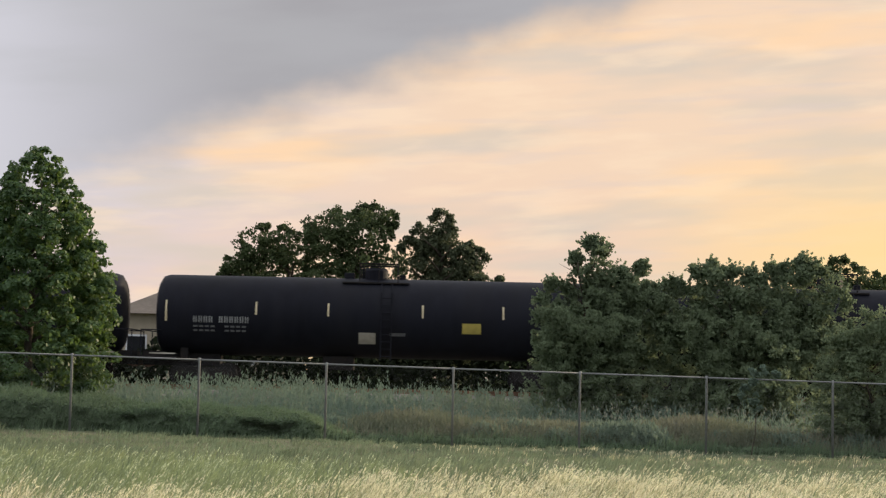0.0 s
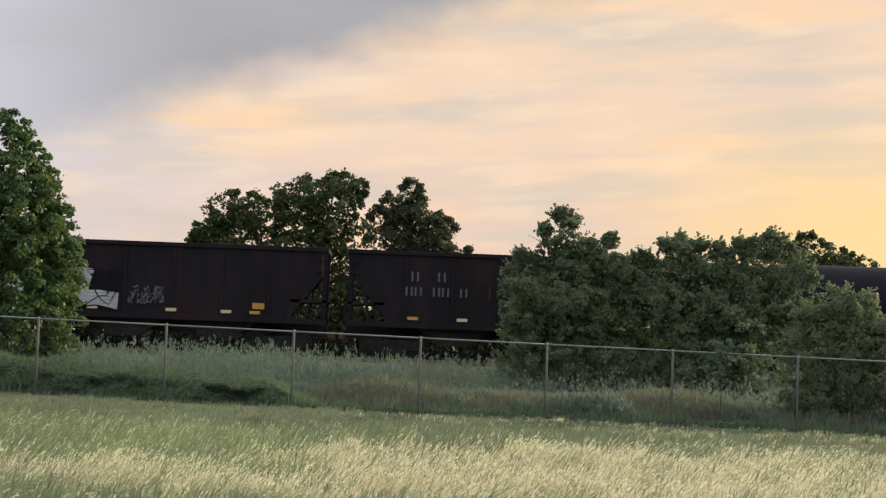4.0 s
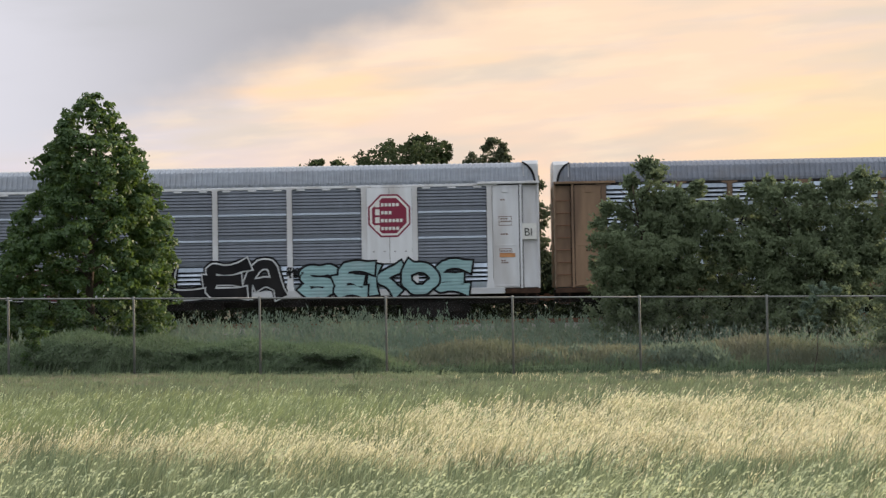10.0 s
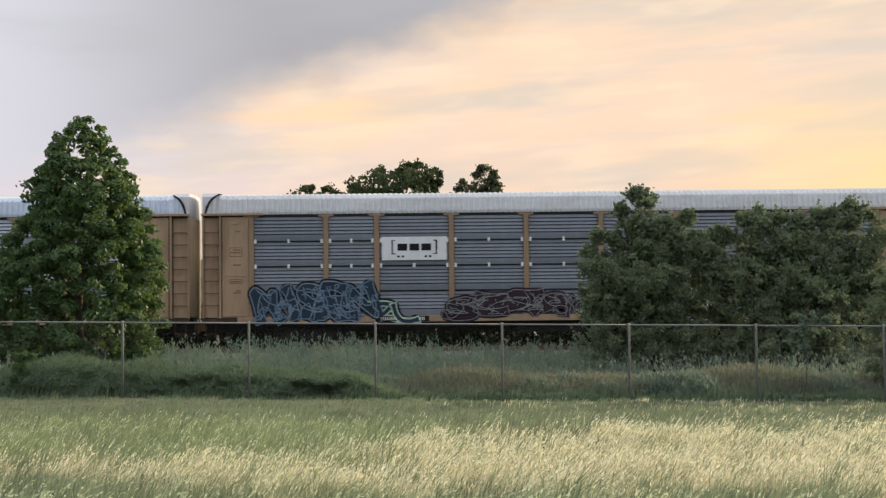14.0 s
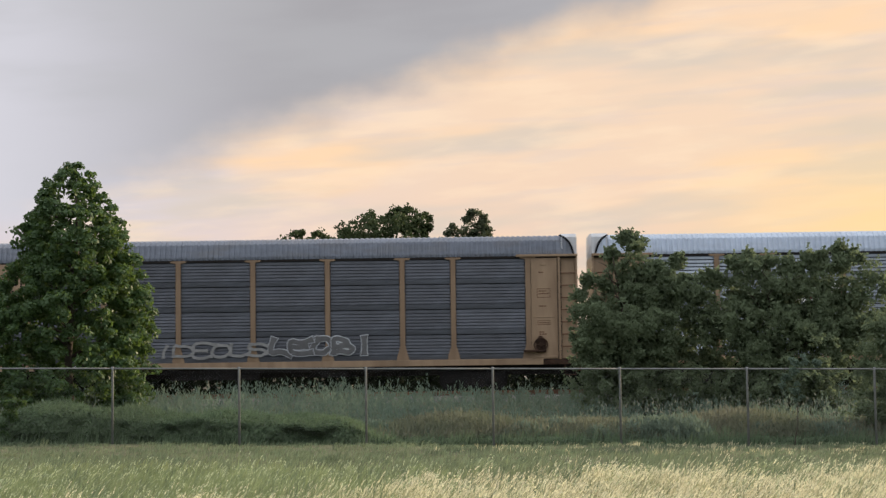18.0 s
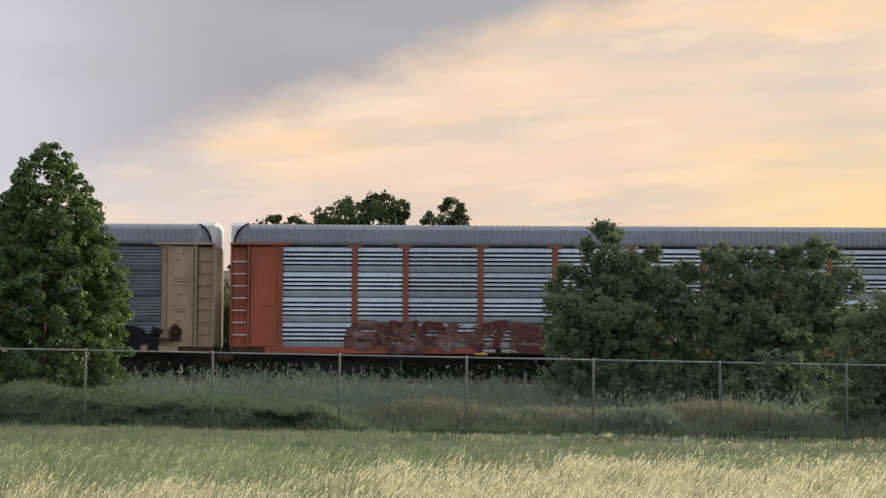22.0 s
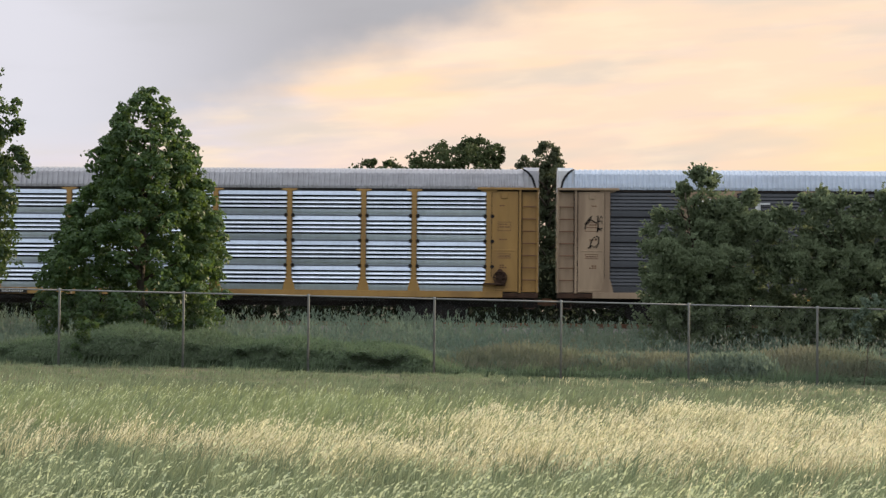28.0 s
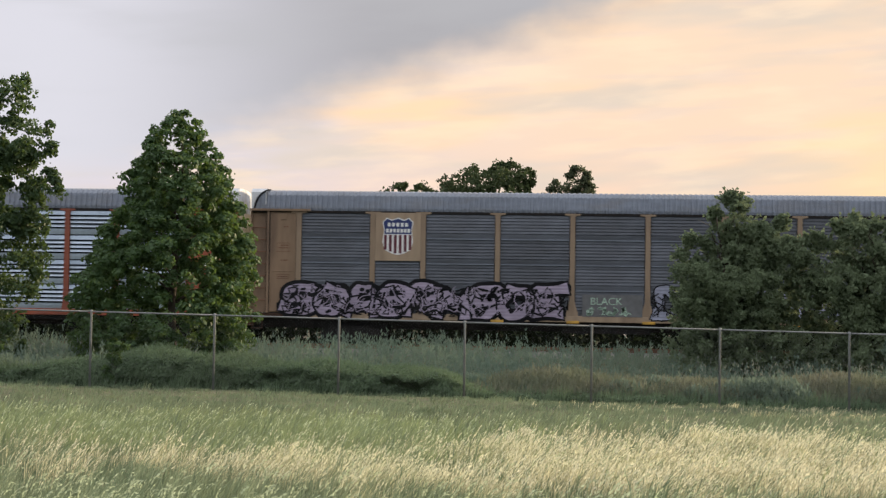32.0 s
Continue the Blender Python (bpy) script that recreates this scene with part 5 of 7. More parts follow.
def rack_7():
    c = autorack(rack_centre(6), "tan-framed autorack car with sooty panels and blue graffiti", TAN_PALE, GALV_DARK, ROOF_GREY, panel="fine", flare=True, tape=(-12.1, -9.2, 1.4, 4.3, 7.2, 9.2))
    sign_panel(c, -9.05, -7.3, 3.35, Z_TOP - 0.05, TAN_PALE, "tan sign panel")
    bm = bmesh.new()
    y = SIDE - 0.064
    for k in (-1, 0, 1):
        cx = -8.18 + k * 0.48
        box(bm, cx - 0.20, cx + 0.20, y - 0.006, y, 4.14, 4.64)
    part("wordmark", bm, BLACK_P, c, "black wordmark shown as plain bars")
    sprayed(c, -11.8, -8.4, 1.1, 2.05, "RESC", SOOT_P, PALE_P, Y_ART, 71, label="thin white graffiti outlines", fat=0.24, edge=0.035, style="line")
    sprayed(c, -7.1, -2.1, 1.02, 1.95, "PHUN", SKYBLUE_P, SOOT_P, Y_ART, 72, halo=NAVY_DARK_P, label="blue block graffiti letters rising to a peak", slant=0.0, fat=0.30, edge=0.06, rise=0.35, style="wild")
    sprayed(c, -2.0, -1.3, 1.5, 2.05, "A", GREY_P, PALE_P, Y_ART, 76, label="small silver graffiti figure", fat=0.2, edge=0.035)
    sprayed_leaves(c, Y_ART)
    sprayed(c, 2.1, 7.0, 1.02, 2.36, "POLAK", SOOT_P, PALE_P, Y_ART, 74, label="thin white graffiti outlines over black feet", fat=0.3, edge=0.045, style="line")
    sprayed(c, 2.0, 3.2, 1.1, 2.35, 3, GREY_P, GREY_P, Y_ART, 78, edge=0.03)
    sprayed(c, 7.4, 11.8, 1.05, 1.95, "MNIEH", SOOT_P, SOOT_P, Y_ART, 75, label="black graffiti letters", fat=0.36, edge=0.02)
    sprayed(c, -13.1, -12.3, 1.8, 2.4, 2, UNDER, UNDER, SIDE - 0.02, 77, edge=0.03)


def rack_8():
    c = autorack(rack_centre(7), "tan-framed autorack car with dark panels, pale roof and a shield emblem", TAN_PALE, GALV_BLACK, ROOF_BLUEWHITE, panel="mid", flare=True, plate_at=-6.6, tape=(-4.3, -1.4, 1.4, 4.3))
    sign_panel(c, -9.05, -7.3, 3.1, Z_TOP - 0.05, TAN_PALE, "tan sign panel")
    shield(c, -8.18, 4.1, 1.2, 1.5)
    sprayed(c, -9.0, -6.8, 1.25, 2.2, "KASN", MAROON_P, SOOT_P, Y_ART, 81, label="dark red graffiti letters with black edges", slant=0.2, fat=0.3, edge=0.035)
    sprayed(c, -1.3, 1.5, 1.02, 2.4, "GAT", PLUM_P, PLUM_P, Y_ART, 82, label="thin black graffiti letters", style="bare", fat=0.12)
    sprayed(c, 2.1, 3.9, 1.1, 2.2, "N", PLUM_P, PLUM_P, Y_ART, 83, label="thin black graffiti letter", style="bare", fat=0.12)
    sprayed(c, 5.9, 11.3, 1.1, 2.25, "SKANES", CYAN_PALE_P, SKYBLUE_DULL_P, Y_ART, 84, style="wild", label="silver and light blue graffiti letters", fat=0.30, edge=0.045)
    sprayed(c, 5.9, 11.3, 1.4, 2.25, 7, PALE_P, PALE_P, Y_ART - 0.03, 85, label="white spray highlights on the letters", edge=0.05)
    # pale bars painted where sky glints in the panel slots
    for x0, x1, z0, z1 in ((5.55, 6.05, 3.04, 3.10), (5.75, 5.85, 4.6, 4.9), (-0.55, -0.45, 4.6, 4.8), (-6.4, -6.2, 4.2, 4.7), (-6.2, -5.85, 4.62, 4.70), (-6.3, -5.9, 3.6, 3.66), (-6.0, -5.8, 3.66, 3.78)):
        part("glint_bar", boxes((x0, x1, Y_ART + 0.03, Y_ART + 0.05, z0, z1)), PALE_P, c, "pale bar painted as a glint of sky in the slots")
    sprayed(c, -12.9, -12.3, 2.85, 4.3, 1, UNDER, UNDER, SIDE - 0.03, 87, edge=0.045)
    row_gaps(c)


def rack_9():
    c = autorack(rack_centre(8), "golden yellow autorack car with shiny galvanised panels and shield emblem", YELLOW_PAINT, GALV_SHINY, ROOF_MID, panel="coarse", flare=True, plate_at=-6.9, cap=ROOF_MID)
    sign_panel(c, -9.05, -7.3, 3.1, Z_TOP - 0.05, YELLOW_PAINT, "golden yellow sign panel")
    shield(c, -8.18, 4.35, 0.9, 1.1)
    bm = bmesh.new()
    bars(bm, -9.0, 3.42, [0.075] * 15, 0.12, 0.035, SIDE - 0.064)
    part("slogan", bm, DARK_RUST, c)
    words("R1", 0.2, WHITE_P, c, -4.35, Z_SILL + 0.04, SIDE - 0.066, "letters")
    sprayed(c, -0.3, 1.7, 1.05, 1.75, 3, MAROON_P, MAROON_P, Y_ART, 91, edge=0.04)
    post_bosses(c, UNDER)
    row_gaps(c, GALV_GREY)


def rack_10():
    c = autorack(rack_centre(9), "brown-tan autorack car with grey panels, shield emblem and long graffiti", TAN_PALE, GALV_DARK, ROOF_GREY, ends=BROWN_TAN, panel="fine", flare=True, tape=(-4.3, -1.4, 1.5, 4.3, 7.2, 9.2, 11.8))
    sign_panel(c, -9.05, -7.3, 3.25, Z_TOP - 0.05, TAN_PALE, "tan sign panel")
    shield(c, -8.18, 4.2, 1.2, 1.45)
    sprayed(c, -12.5, -1.8, 1.05, 2.36, "SOAGRMSOE", LILAC_P, SOOT_P, Y_ART, 101, halo=SOOT_P, label="lilac and black wildstyle graffiti", style="wild", slant=0.25, fat=0.25, edge=0.075, holes=SOOT_P)
    sprayed(c, -12.4, -1.9, 1.2, 2.3, 12, LILAC_P, LILAC_P, Y_ART - 0.03, 104, label="thin lilac curls over the graffiti", edge=0.03)
    part("painted_block", boxes((-1.05, 1.25, Y_ART - 0.004, Y_ART, 1.2, 2.05)), FADED_GREY, c, "dull grey-green painted block")
    words("BLACK", 0.40, GREEN_P, c, -0.75, 1.66, Y_ART - 0.008, "letters")
    sprayed(c, -0.85, 0.85, 1.25, 1.6, 5, GREEN_P, GREEN_P, Y_ART - 0.004, 102, edge=0.04)
    sprayed(c, 1.75, 9.3, 1.08, 2.4, "DAMLOSAN", LILAC_PALE_P, SOOT_P, Y_ART, 103, label="grey-lilac graffiti letters outlined in black", slant=-0.1, fat=0.30, edge=0.05, style="wild")
    row_gaps(c, GALV_GREY)


for build in (rack_1, rack_2, rack_3, rack_4, rack_5, rack_6, rack_7, rack_8, rack_9, rack_10):
    build()
rack_6(10, False)


# ---- tank cars ----
def tank_mesh(half, r):
    bm = bmesh.new()
    xs = [(-half, 0.02), (-half + 0.02, 0.45), (-half + 0.08, 0.80), (-half + 0.22, 0.955), (-half + 0.45, 1.0)]
    xs += [(-half + 0.45 + (2 * half - 0.90) * k / 8, 1.0) for k in range(1, 8)] + [(-x, s) for x, s in xs[:5]][::-1]
    sides = 40
    rings = [[bm.verts.new((x, r * s * math.sin(2 * math.pi * j / sides), 2.75 + r * s * math.cos(2 * math.pi * j / sides))) for j in range(sides)] for x, s in xs]
    for p, q in zip(rings, rings[1:]):
        for j in range(sides):
            bm.faces.new((p[j], q[j], q[(j + 1) % sides], p[(j + 1) % sides]))
    bm.faces.new(rings[0]), bm.faces.new(rings[-1])
    return finish("tank", bm, smooth=True)


TANK_R, TANK_HALF = 1.56, 8.5
TANK = tank_mesh(TANK_HALF, TANK_R)


def on_tank(z):
    return -math.sqrt(max(TANK_R ** 2 - (z - 2.75) ** 2, 0))


def curved_plate(x0, x1, z0, z1, off, n=5):
    bm = bmesh.new()
    rows = []
    for k in range(n + 1):
        z = z0 + (z1 - z0) * k / n
        rows.append([bm.verts.new((x, on_tank(z) - off, z)) for x in (x0, x1)])
    for p, q in zip(rows, rows[1:]):
        bm.faces.new((p[0], p[1], q[1], q[0]))
    return bm


TANK_RUNG = finish("rung", shape(tube, [(0.25, -1.64, 0), (0.65, -1.64, 0)], 0.018))
STUB_SILL = finish("stub_sill", boxes((-1.5, 1.5, -0.4, 0.4, 0.75, 1.3)), 0.01)
PLATFORM = finish("end_platform", boxes((-0.7, 0.7, -1.45, 1.45, 1.02, 1.10)))
SADDLE = finish("saddle", boxes((-0.15, 0.15, -0.85, 0.85, 0.9, 1.6)), 0.01)


def tank_car(centre, label, yellow=True, cream=True):
    car = new_car("tank_car", centre, label)
    attach("tank", TANK, TANK_BLACK, car, "glossy black cylindrical tank")
    part("manway", shape(tube, [(0, 0, 4.2), (0, 0, 4.62), (0, 0, 4.72)], [0.46, 0.46, 0.40], 20), TANK_BLACK, car, "black manway dome")
    for b in ((-1.25, -0.85, -0.2, 0.2, 4.2, 4.52), (0.9, 1.15, -0.15, 0.15, 4.2, 4.48), (-0.55, -0.47, -0.08, 0.08, 4.2, 4.75)):
        part("valve_box", boxes(b), TANK_BLACK, car, "", 0.02)
    bm = bmesh.new()
    for y in (-0.75, 0.75):
        for x in (-0.63, 0.11, 0.85):
            tube(bm, [(x, y, 4.0), (x, y, 4.86)], 0.025)
        tube(bm, [(-0.63, y, 4.86), (0.85, y, 4.86)], 0.028)
    for x in (-0.63, 0.85):
        tube(bm, [(x, -0.75, 4.86), (x, 0.75, 4.86)], 0.028)
    part("safety_railing", bm, UNDER, car, "dark tubular safety railing")
    part("walkway", boxes((-1.3, 1.3, -0.95, -0.45, 4.08, 4.13), (-1.3, 1.3, 0.45, 0.95, 4.08, 4.13)), UNDER, car)
    for x in (0.25, 0.65):
        part("ladder_rail", shape(tube, [(x, -1.62, 1.1), (x, -1.66, 2.75), (x, -1.35, 3.7), (x, -0.9, 4.1)], 0.025), TANK_BLACK, car)
    for k in range(9):
        attach("rung", TANK_RUNG, TANK_BLACK, car, "", (0, 0, 1.25 + k * 0.28))
    for s in (-1, 1):
        attach("stub_sill", STUB_SILL, UNDER, car, "black stub sill", (s * 7.5, 0, 0))
        attach("end_platform", PLATFORM, UNDER, car, "", (s * 8.3, 0, 0))
        attach("saddle", SADDLE, UNDER, car, "black tank saddle", (s * 7.35, 0, 0))
    part("outlet", boxes((-2.0, -0.8, -0.5, 0.5, 0.7, 1.25)), UNDER, car, "", 0.03)
    for s in (-1, 1):
        part("end_railing", shape(tube, [(s * 8.2, -1.45, 2.1), (s * 8.95, -1.45, 2.1), (s * 8.95, 1.45, 2.1), (s * 8.2, 1.45, 2.1)], 0.025), TANK_BLACK, car)
        for y in (-1.45, 1.45):
            part("railing_post", shape(tube, [(s * 8.95, y, 1.1), (s * 8.95, y, 2.1)], 0.025), TANK_BLACK, car)
    for x in (-8.0, -4.55, -1.78, 1.85, 4.95, 8.0):
        z0, z1 = (2.45, 3.25) if abs(x) > 7 else (2.75, 3.25)
        part("reflective_strip", curved_plate(x - 0.034, x + 0.034, z0, z1, 0.012), CREAM_P, car, "pale yellow reflective strip")
    if yellow:
        part("placard", curved_plate(3.38, 4.1, 2.18, 2.58, 0.012), FADED_YELLOW, car, "yellow rectangular placard")
    if cream:
        part("placard", curved_plate(-0.6, 0.05, 1.72, 2.15, 0.022), FADED_CREAM, car, "faded cream placard")
    part("stencil", curved_plate(0.6, 1.2, 2.04, 2.16, 0.012), FADED_GREY, car)
    bm = bmesh.new()
    x = -6.95
    for w in [0.14] * 4 + [0] + [0.14] * 6:
        if w:
            for dx in (0.0, 0.085):
                b2 = curved_plate(x + dx, x + dx + 0.045, 2.42, 2.66, 0.013, 2)
                me = bpy.data.meshes.new("bar")
                b2.to_mesh(me), b2.free()
                bm.from_mesh(me)
                bpy.data.meshes.remove(me)
        x += 0.198
    tagged(part("reporting_mark", bm, FADED_WHITE, car), "white stencilled marks shown as plain bars", kind="stuff")
    bm = bmesh.new()
    for z in (2.08, 2.24):
        for x in (-6.95, -5.75):
            for q in range(4):
                b2 = curved_plate(x + q * 0.22, x + q * 0.22 + 0.16, z, z + 0.07, 0.013, 1)
                me = bpy.data.meshes.new("bar")
                b2.to_mesh(me), b2.free()
                bm.from_mesh(me)
                bpy.data.meshes.remove(me)
    tagged(part("capacity_mark", bm, FADED_GREY, car), "small faded grey stencilled marks", kind="stuff")
    part("data_panel", curved_plate(6.6, 7.7, 2.05, 2.5, 0.012), GREY_P, car, "grey data panel")
    part("sill_stripe", boxes((7.2, 8.3, -1.47, -1.45, 1.18, 1.23), (-8.6, -7.6, -1.47, -1.45, 1.18, 1.23)), FADED_CREAM, car)
    trucks(car, 6.6)
    couplers(car, 9.1)
    return car


tank_car(16.2, "long black tank car with faded markings")
t1 = tank_car(-1.75, "long black tank car with a cream and a yellow placard")
t2 = tank_car(-20.0, "long black tank car with scrawled graffiti and a yellow placard", True, False)
sprayed(t2, -3.9, -1.9, 2.15, 2.75, 4, GREY_P, GREY_P, -1.58, 201, edge=0.03)


# ---- open-top hopper cars ----
def hopper_car(centre, label, art):
    car = new_car("hopper_car", centre, label)
    hl, zb, zt = 7.75, 1.42, 4.10
    y0 = -1.52
    side = [(-6.15, zb), (6.15, zb), (hl - 0.25, 3.05), (hl - 0.25, zt), (-hl + 0.25, zt), (-hl + 0.25, 3.05)]
    for y, n in ((y0, "side_sheet"), (-y0 - 0.06, "side_sheet")):
        part(n, shape(prism, side, y, y + 0.06), HOPPER_BROWN, car, "dark oxide brown side sheet")
    for x in (-5.5, -3.7, -1.85, 0.0, 1.85, 3.7, 5.5):
        part("side_rib", boxes((x - 0.06, x + 0.06, y0 - 0.05, y0, zb, zt - 0.1)), HOPPER_BROWN, car, "", 0.01)
    part("top_chord", boxes((-hl, hl, y0 - 0.08, y0 + 0.10, zt - 0.10, zt + 0.06), (-hl, hl, -y0 - 0.10, -y0 + 0.08, zt - 0.10, zt + 0.06),
                            (-hl, -hl + 0.12, y0, -y0, zt - 0.10, zt + 0.06), (hl - 0.12, hl, y0, -y0, zt - 0.10, zt + 0.06)), HOPPER_BROWN, car, "heavy top chord", 0.015)
    part("side_sill", boxes((-hl, hl, y0 - 0.04, y0 + 0.12, zb - 0.22, zb), (-hl, hl, -y0 - 0.12, -y0 + 0.04, zb - 0.22, zb), (-hl, hl, -0.3, 0.3, 0.75, 1.2)), HOPPER_BROWN, car, "", 0.01)
    for s in (-1, 1):
        bm = bmesh.new()
        v = [bm.verts.new((s * px, py, pz)) for px, pz in ((6.1, zb), (hl - 0.3, 3.2), (hl - 0.3, zt)) for py in (y0 + 0.06, -y0 - 0.06)]
        bm.faces.new((v[0], v[1], v[3], v[2])), bm.faces.new((v[2], v[3], v[5], v[4]))
        # black in place of brown puts the shade between the cars into the colour
        part("slope_sheet", bm, TANK_BLACK, car, "sloping end sheet, blackened for shade")
    part("load", boxes((-hl + 0.4, hl - 0.4, y0 + 0.08, -y0 - 0.08, 3.55, 3.6)), UNDER, car)
    for s in (-1, 1):
        for y in (y0, -y0 - 0.14):
            part("corner_post", boxes((s * (hl - 0.12) - 0.08, s * (hl - 0.12) + 0.08, y, y + 0.14, zb, zt)), HOPPER_BROWN, car)
            # the braces are blackened for the same shade
            part("end_brace", shape(tube, [(s * 6.9, y + 0.07, zb), (s * 7.1, y + 0.07, 2.6)], 0.06, 6), UNDER, car)
            part("end_brace", boxes((min(s * 6.3, s * hl), max(s * 6.3, s * hl), y, y + 0.1, 2.05, 2.15)), UNDER, car)
    for x in (-3.6, 0.0, 3.6):
        bm = bmesh.new()
        prism(bm, [(x - 1.5, 1.3), (x + 1.5, 1.3), (x + 0.5, 0.55), (x - 0.5, 0.55)], -1.2, 1.2)
        part("discharge_bay", bm, UNDER, car, "black discharge hopper")
    for s in (-1, 1):
        for k in range(6):
            z = 1.55 + k * 0.42
            part("grab_iron", shape(tube, [(s * (hl - 0.5), y0 - 0.05, z), (s * (hl - 0.08), y0 - 0.05, z)], 0.02), HOPPER_BROWN, car)
    for x in (-5.2, -3.3, -1.2, 1.8, 3.9, 5.0):
        part("reflective_strip", boxes((x - 0.2, x + 0.2, y0 - 0.058, y0 - 0.052, zb + 0.1, zb + 0.22)), YEL_P if x in (-5.2, 5.0) else CREAM_P, car, "faded reflective strip")
    art(car, y0 - 0.054)
    trucks(car, 5.9)
    couplers(car, 8.0)
    return car


def hopper_marks_1(car, y):
    bm = bmesh.new()
    letter_bars(bm, -5.3, 3.02, "xx", 0.28, 0.36, 0.75, y)
    letter_bars(bm, -5.5, 2.45, "xx xx x", 0.26, 0.34, 0.09, y)
    letter_bars(bm, -1.35, 3.05, "xx", 0.36, 0.46, 0.62, y)
    letter_bars(bm, -1.15, 2.45, "xx", 0.36, 0.46, 0.62, y)
    tagged(part("reporting_mark", bm, FADED_GREY, car), "worn pale marks shown as plain bars", kind="stuff")
    bm = bmesh.new()
    letter_bars(bm, 1.3, 3.05, "xx", 0.36, 0.46, 0.62, y)
    letter_bars(bm, -2.3, 2.45, "x", 0.36, 0.46, 0.6, y)
    letter_bars(bm, 1.3, 2.45, "x x", 0.36, 0.46, 0.62, y)
    tagged(part("road_mark", bm, DARK_RUST, car), "very faded spaced marks shown as plain bars", kind="stuff")
    sprayed(car, 2.9, 4.6, 1.6, 2.2, 4, FADED_GREY, FADED_GREY, y, 301, edge=0.04)


def hopper_marks_2(car, y):
    sprayed(car, -6.3, -0.3, 1.5, 3.05, "SEAL", SILVER_P, SOOT_P, y, 311, label="silver-white graffiti letters outlined in black", slant=-0.15, fat=0.38, edge=0.05, flare=0.05, style="wild")
    sprayed(car, 0.2, 1.6, 1.75, 2.5, 4, FADED_GREY, FADED_GREY, y, 312, edge=0.04)
    part("placard", boxes((4.9, 5.35, y - 0.006, y, 1.72, 1.95)), YEL_P, car, "yellow placard")


def hopper_marks_3(car, y):
    bm = bmesh.new()
    bars(bm, -4.0, 2.75, (0.22, 0.0, 0.22), 0.28, 0.2, y)
    bars(bm, -4.6, 2.35, (0.2, 0.2, 0.2, 0.0, 0.0, 0.2, 0.2, 0.2), 0.28, 0.09, y)
    tagged(part("reporting_mark", bm, FADED_GREY, car), "pale marks shown as plain bars", kind="stuff")
    sprayed(car, -1.2, 3.2, 1.5, 2.75, "OSNO", PALE_P, GREY_P, y, 321, label="white bubble graffiti letters", slant=0.0, fat=0.36, edge=0.03, flare=0.0)


hopper_car(-37.35, "dark brown open-top hopper car with worn marks", hopper_marks_1)
hopper_car(-53.6, "dark brown open-top hopper car with large silver-white graffiti", hopper_marks_2)
hopper_car(-69.6, "dark brown open-top hopper car with white bubble graffiti", hopper_marks_3)


# ---- chain-link fence ----
FENCE_Y, FENCE_H, FENCE_X0, FENCE_STEP = 42.2, 1.83, 0.83, 3.05


def fence_top(x):
    return 1.84 + SLOPE * x


def make_fence():
    n0, n1 = -9, 8
    xs = [FENCE_X0 + k * FENCE_STEP for k in range(n0, n1 + 1)]
    fence = tagged(new("chain_link_fence"), "tall dull galvanised chain-link fence with round posts", "fence")
    post_me = finish("post", shape(tube, [(0, 0, -FENCE_H - 0.25), (0, 0, -0.03), (0, 0, 0.03), (0, 0, 0.045)], [0.029, 0.029, 0.040, 0.018], 10), smooth=True)
    for x in xs:
        attach("post", post_me, FENCE_ZINC, fence, "", (x, FENCE_Y, fence_top(x)))
    for a, b in zip(xs, xs[1:]):
        part("top_rail", shape(tube, [(a, FENCE_Y, fence_top(a)), (b, FENCE_Y, fence_top(b))], 0.020, 8), FENCE_ZINC, fence, "", smooth=True)
    # woven wire: two families of slanting strands, each kept between neighbouring strands
    step = 0.085
    quads = []
    w = 0.0006
    for lean, dy in ((1, -0.03), (-1, -0.036)):
        x = xs[0]
        while x < xs[-1] - 1.8:
            xa, xb = (x, x + FENCE_H - 0.05) if lean > 0 else (x + FENCE_H - 0.05, x)
            za, zb = fence_top(xa) - FENCE_H, fence_top(xb) - 0.02
            y = FENCE_Y + dy
            quads.append([(xa - w, y, za), (xa + w, y, za), (xb + w, y, zb), (xb - w, y, zb)])
            x += step
    me = quads_mesh("wire_mesh", np.array(quads))
    attach("wire_mesh", me, FENCE_ZINC, fence, "woven steel wire mesh")


make_fence()


# ---- plants ----
def leaf_quads(rng, centres, size, facing=None):
    """Small leaves, one quad each, facing every way or mostly along the given directions."""
    n = len(centres)
    if facing is None:
        facing = np.zeros((n, 3))
    nor = rng.normal(size=(n, 3)) * 0.45 + facing
    nor /= np.linalg.norm(nor, axis=1)[:, None]
    a = np.cross(nor, rng.normal(size=(n, 3)))
    a /= np.linalg.norm(a, axis=1)[:, None]
    b = np.cross(nor, a)
    s = size * rng.uniform(0.6, 1.25, (n, 1))
    u, v = a * s * 0.5, b * s * 0.36
    return np.stack([centres - u, centres + v - nor * s * 0.06, centres + u * 1.15, centres - v - nor * s * 0.06], 1)


def upright_leaves(rng, centres, length, width, spread):
    """Narrow leaves that point mostly upwards."""
    n = len(centres)
    d = rng.normal(size=(n, 3)) * spread
    d[:, 2] = np.abs(d[:, 2]) + 1.0
    d /= np.linalg.norm(d, axis=1)[:, None]
    side = np.cross(d, rng.normal(size=(n, 3)))
    side /= np.linalg.norm(side, axis=1)[:, None]
    L = length * rng.uniform(0.6, 1.3, (n, 1))
    w = width * rng.uniform(0.7, 1.3, (n, 1))
    return np.stack([centres, centres + d * L * 0.45 + side * w, centres + d * L, centres + d * L * 0.45 - side * w], 1)


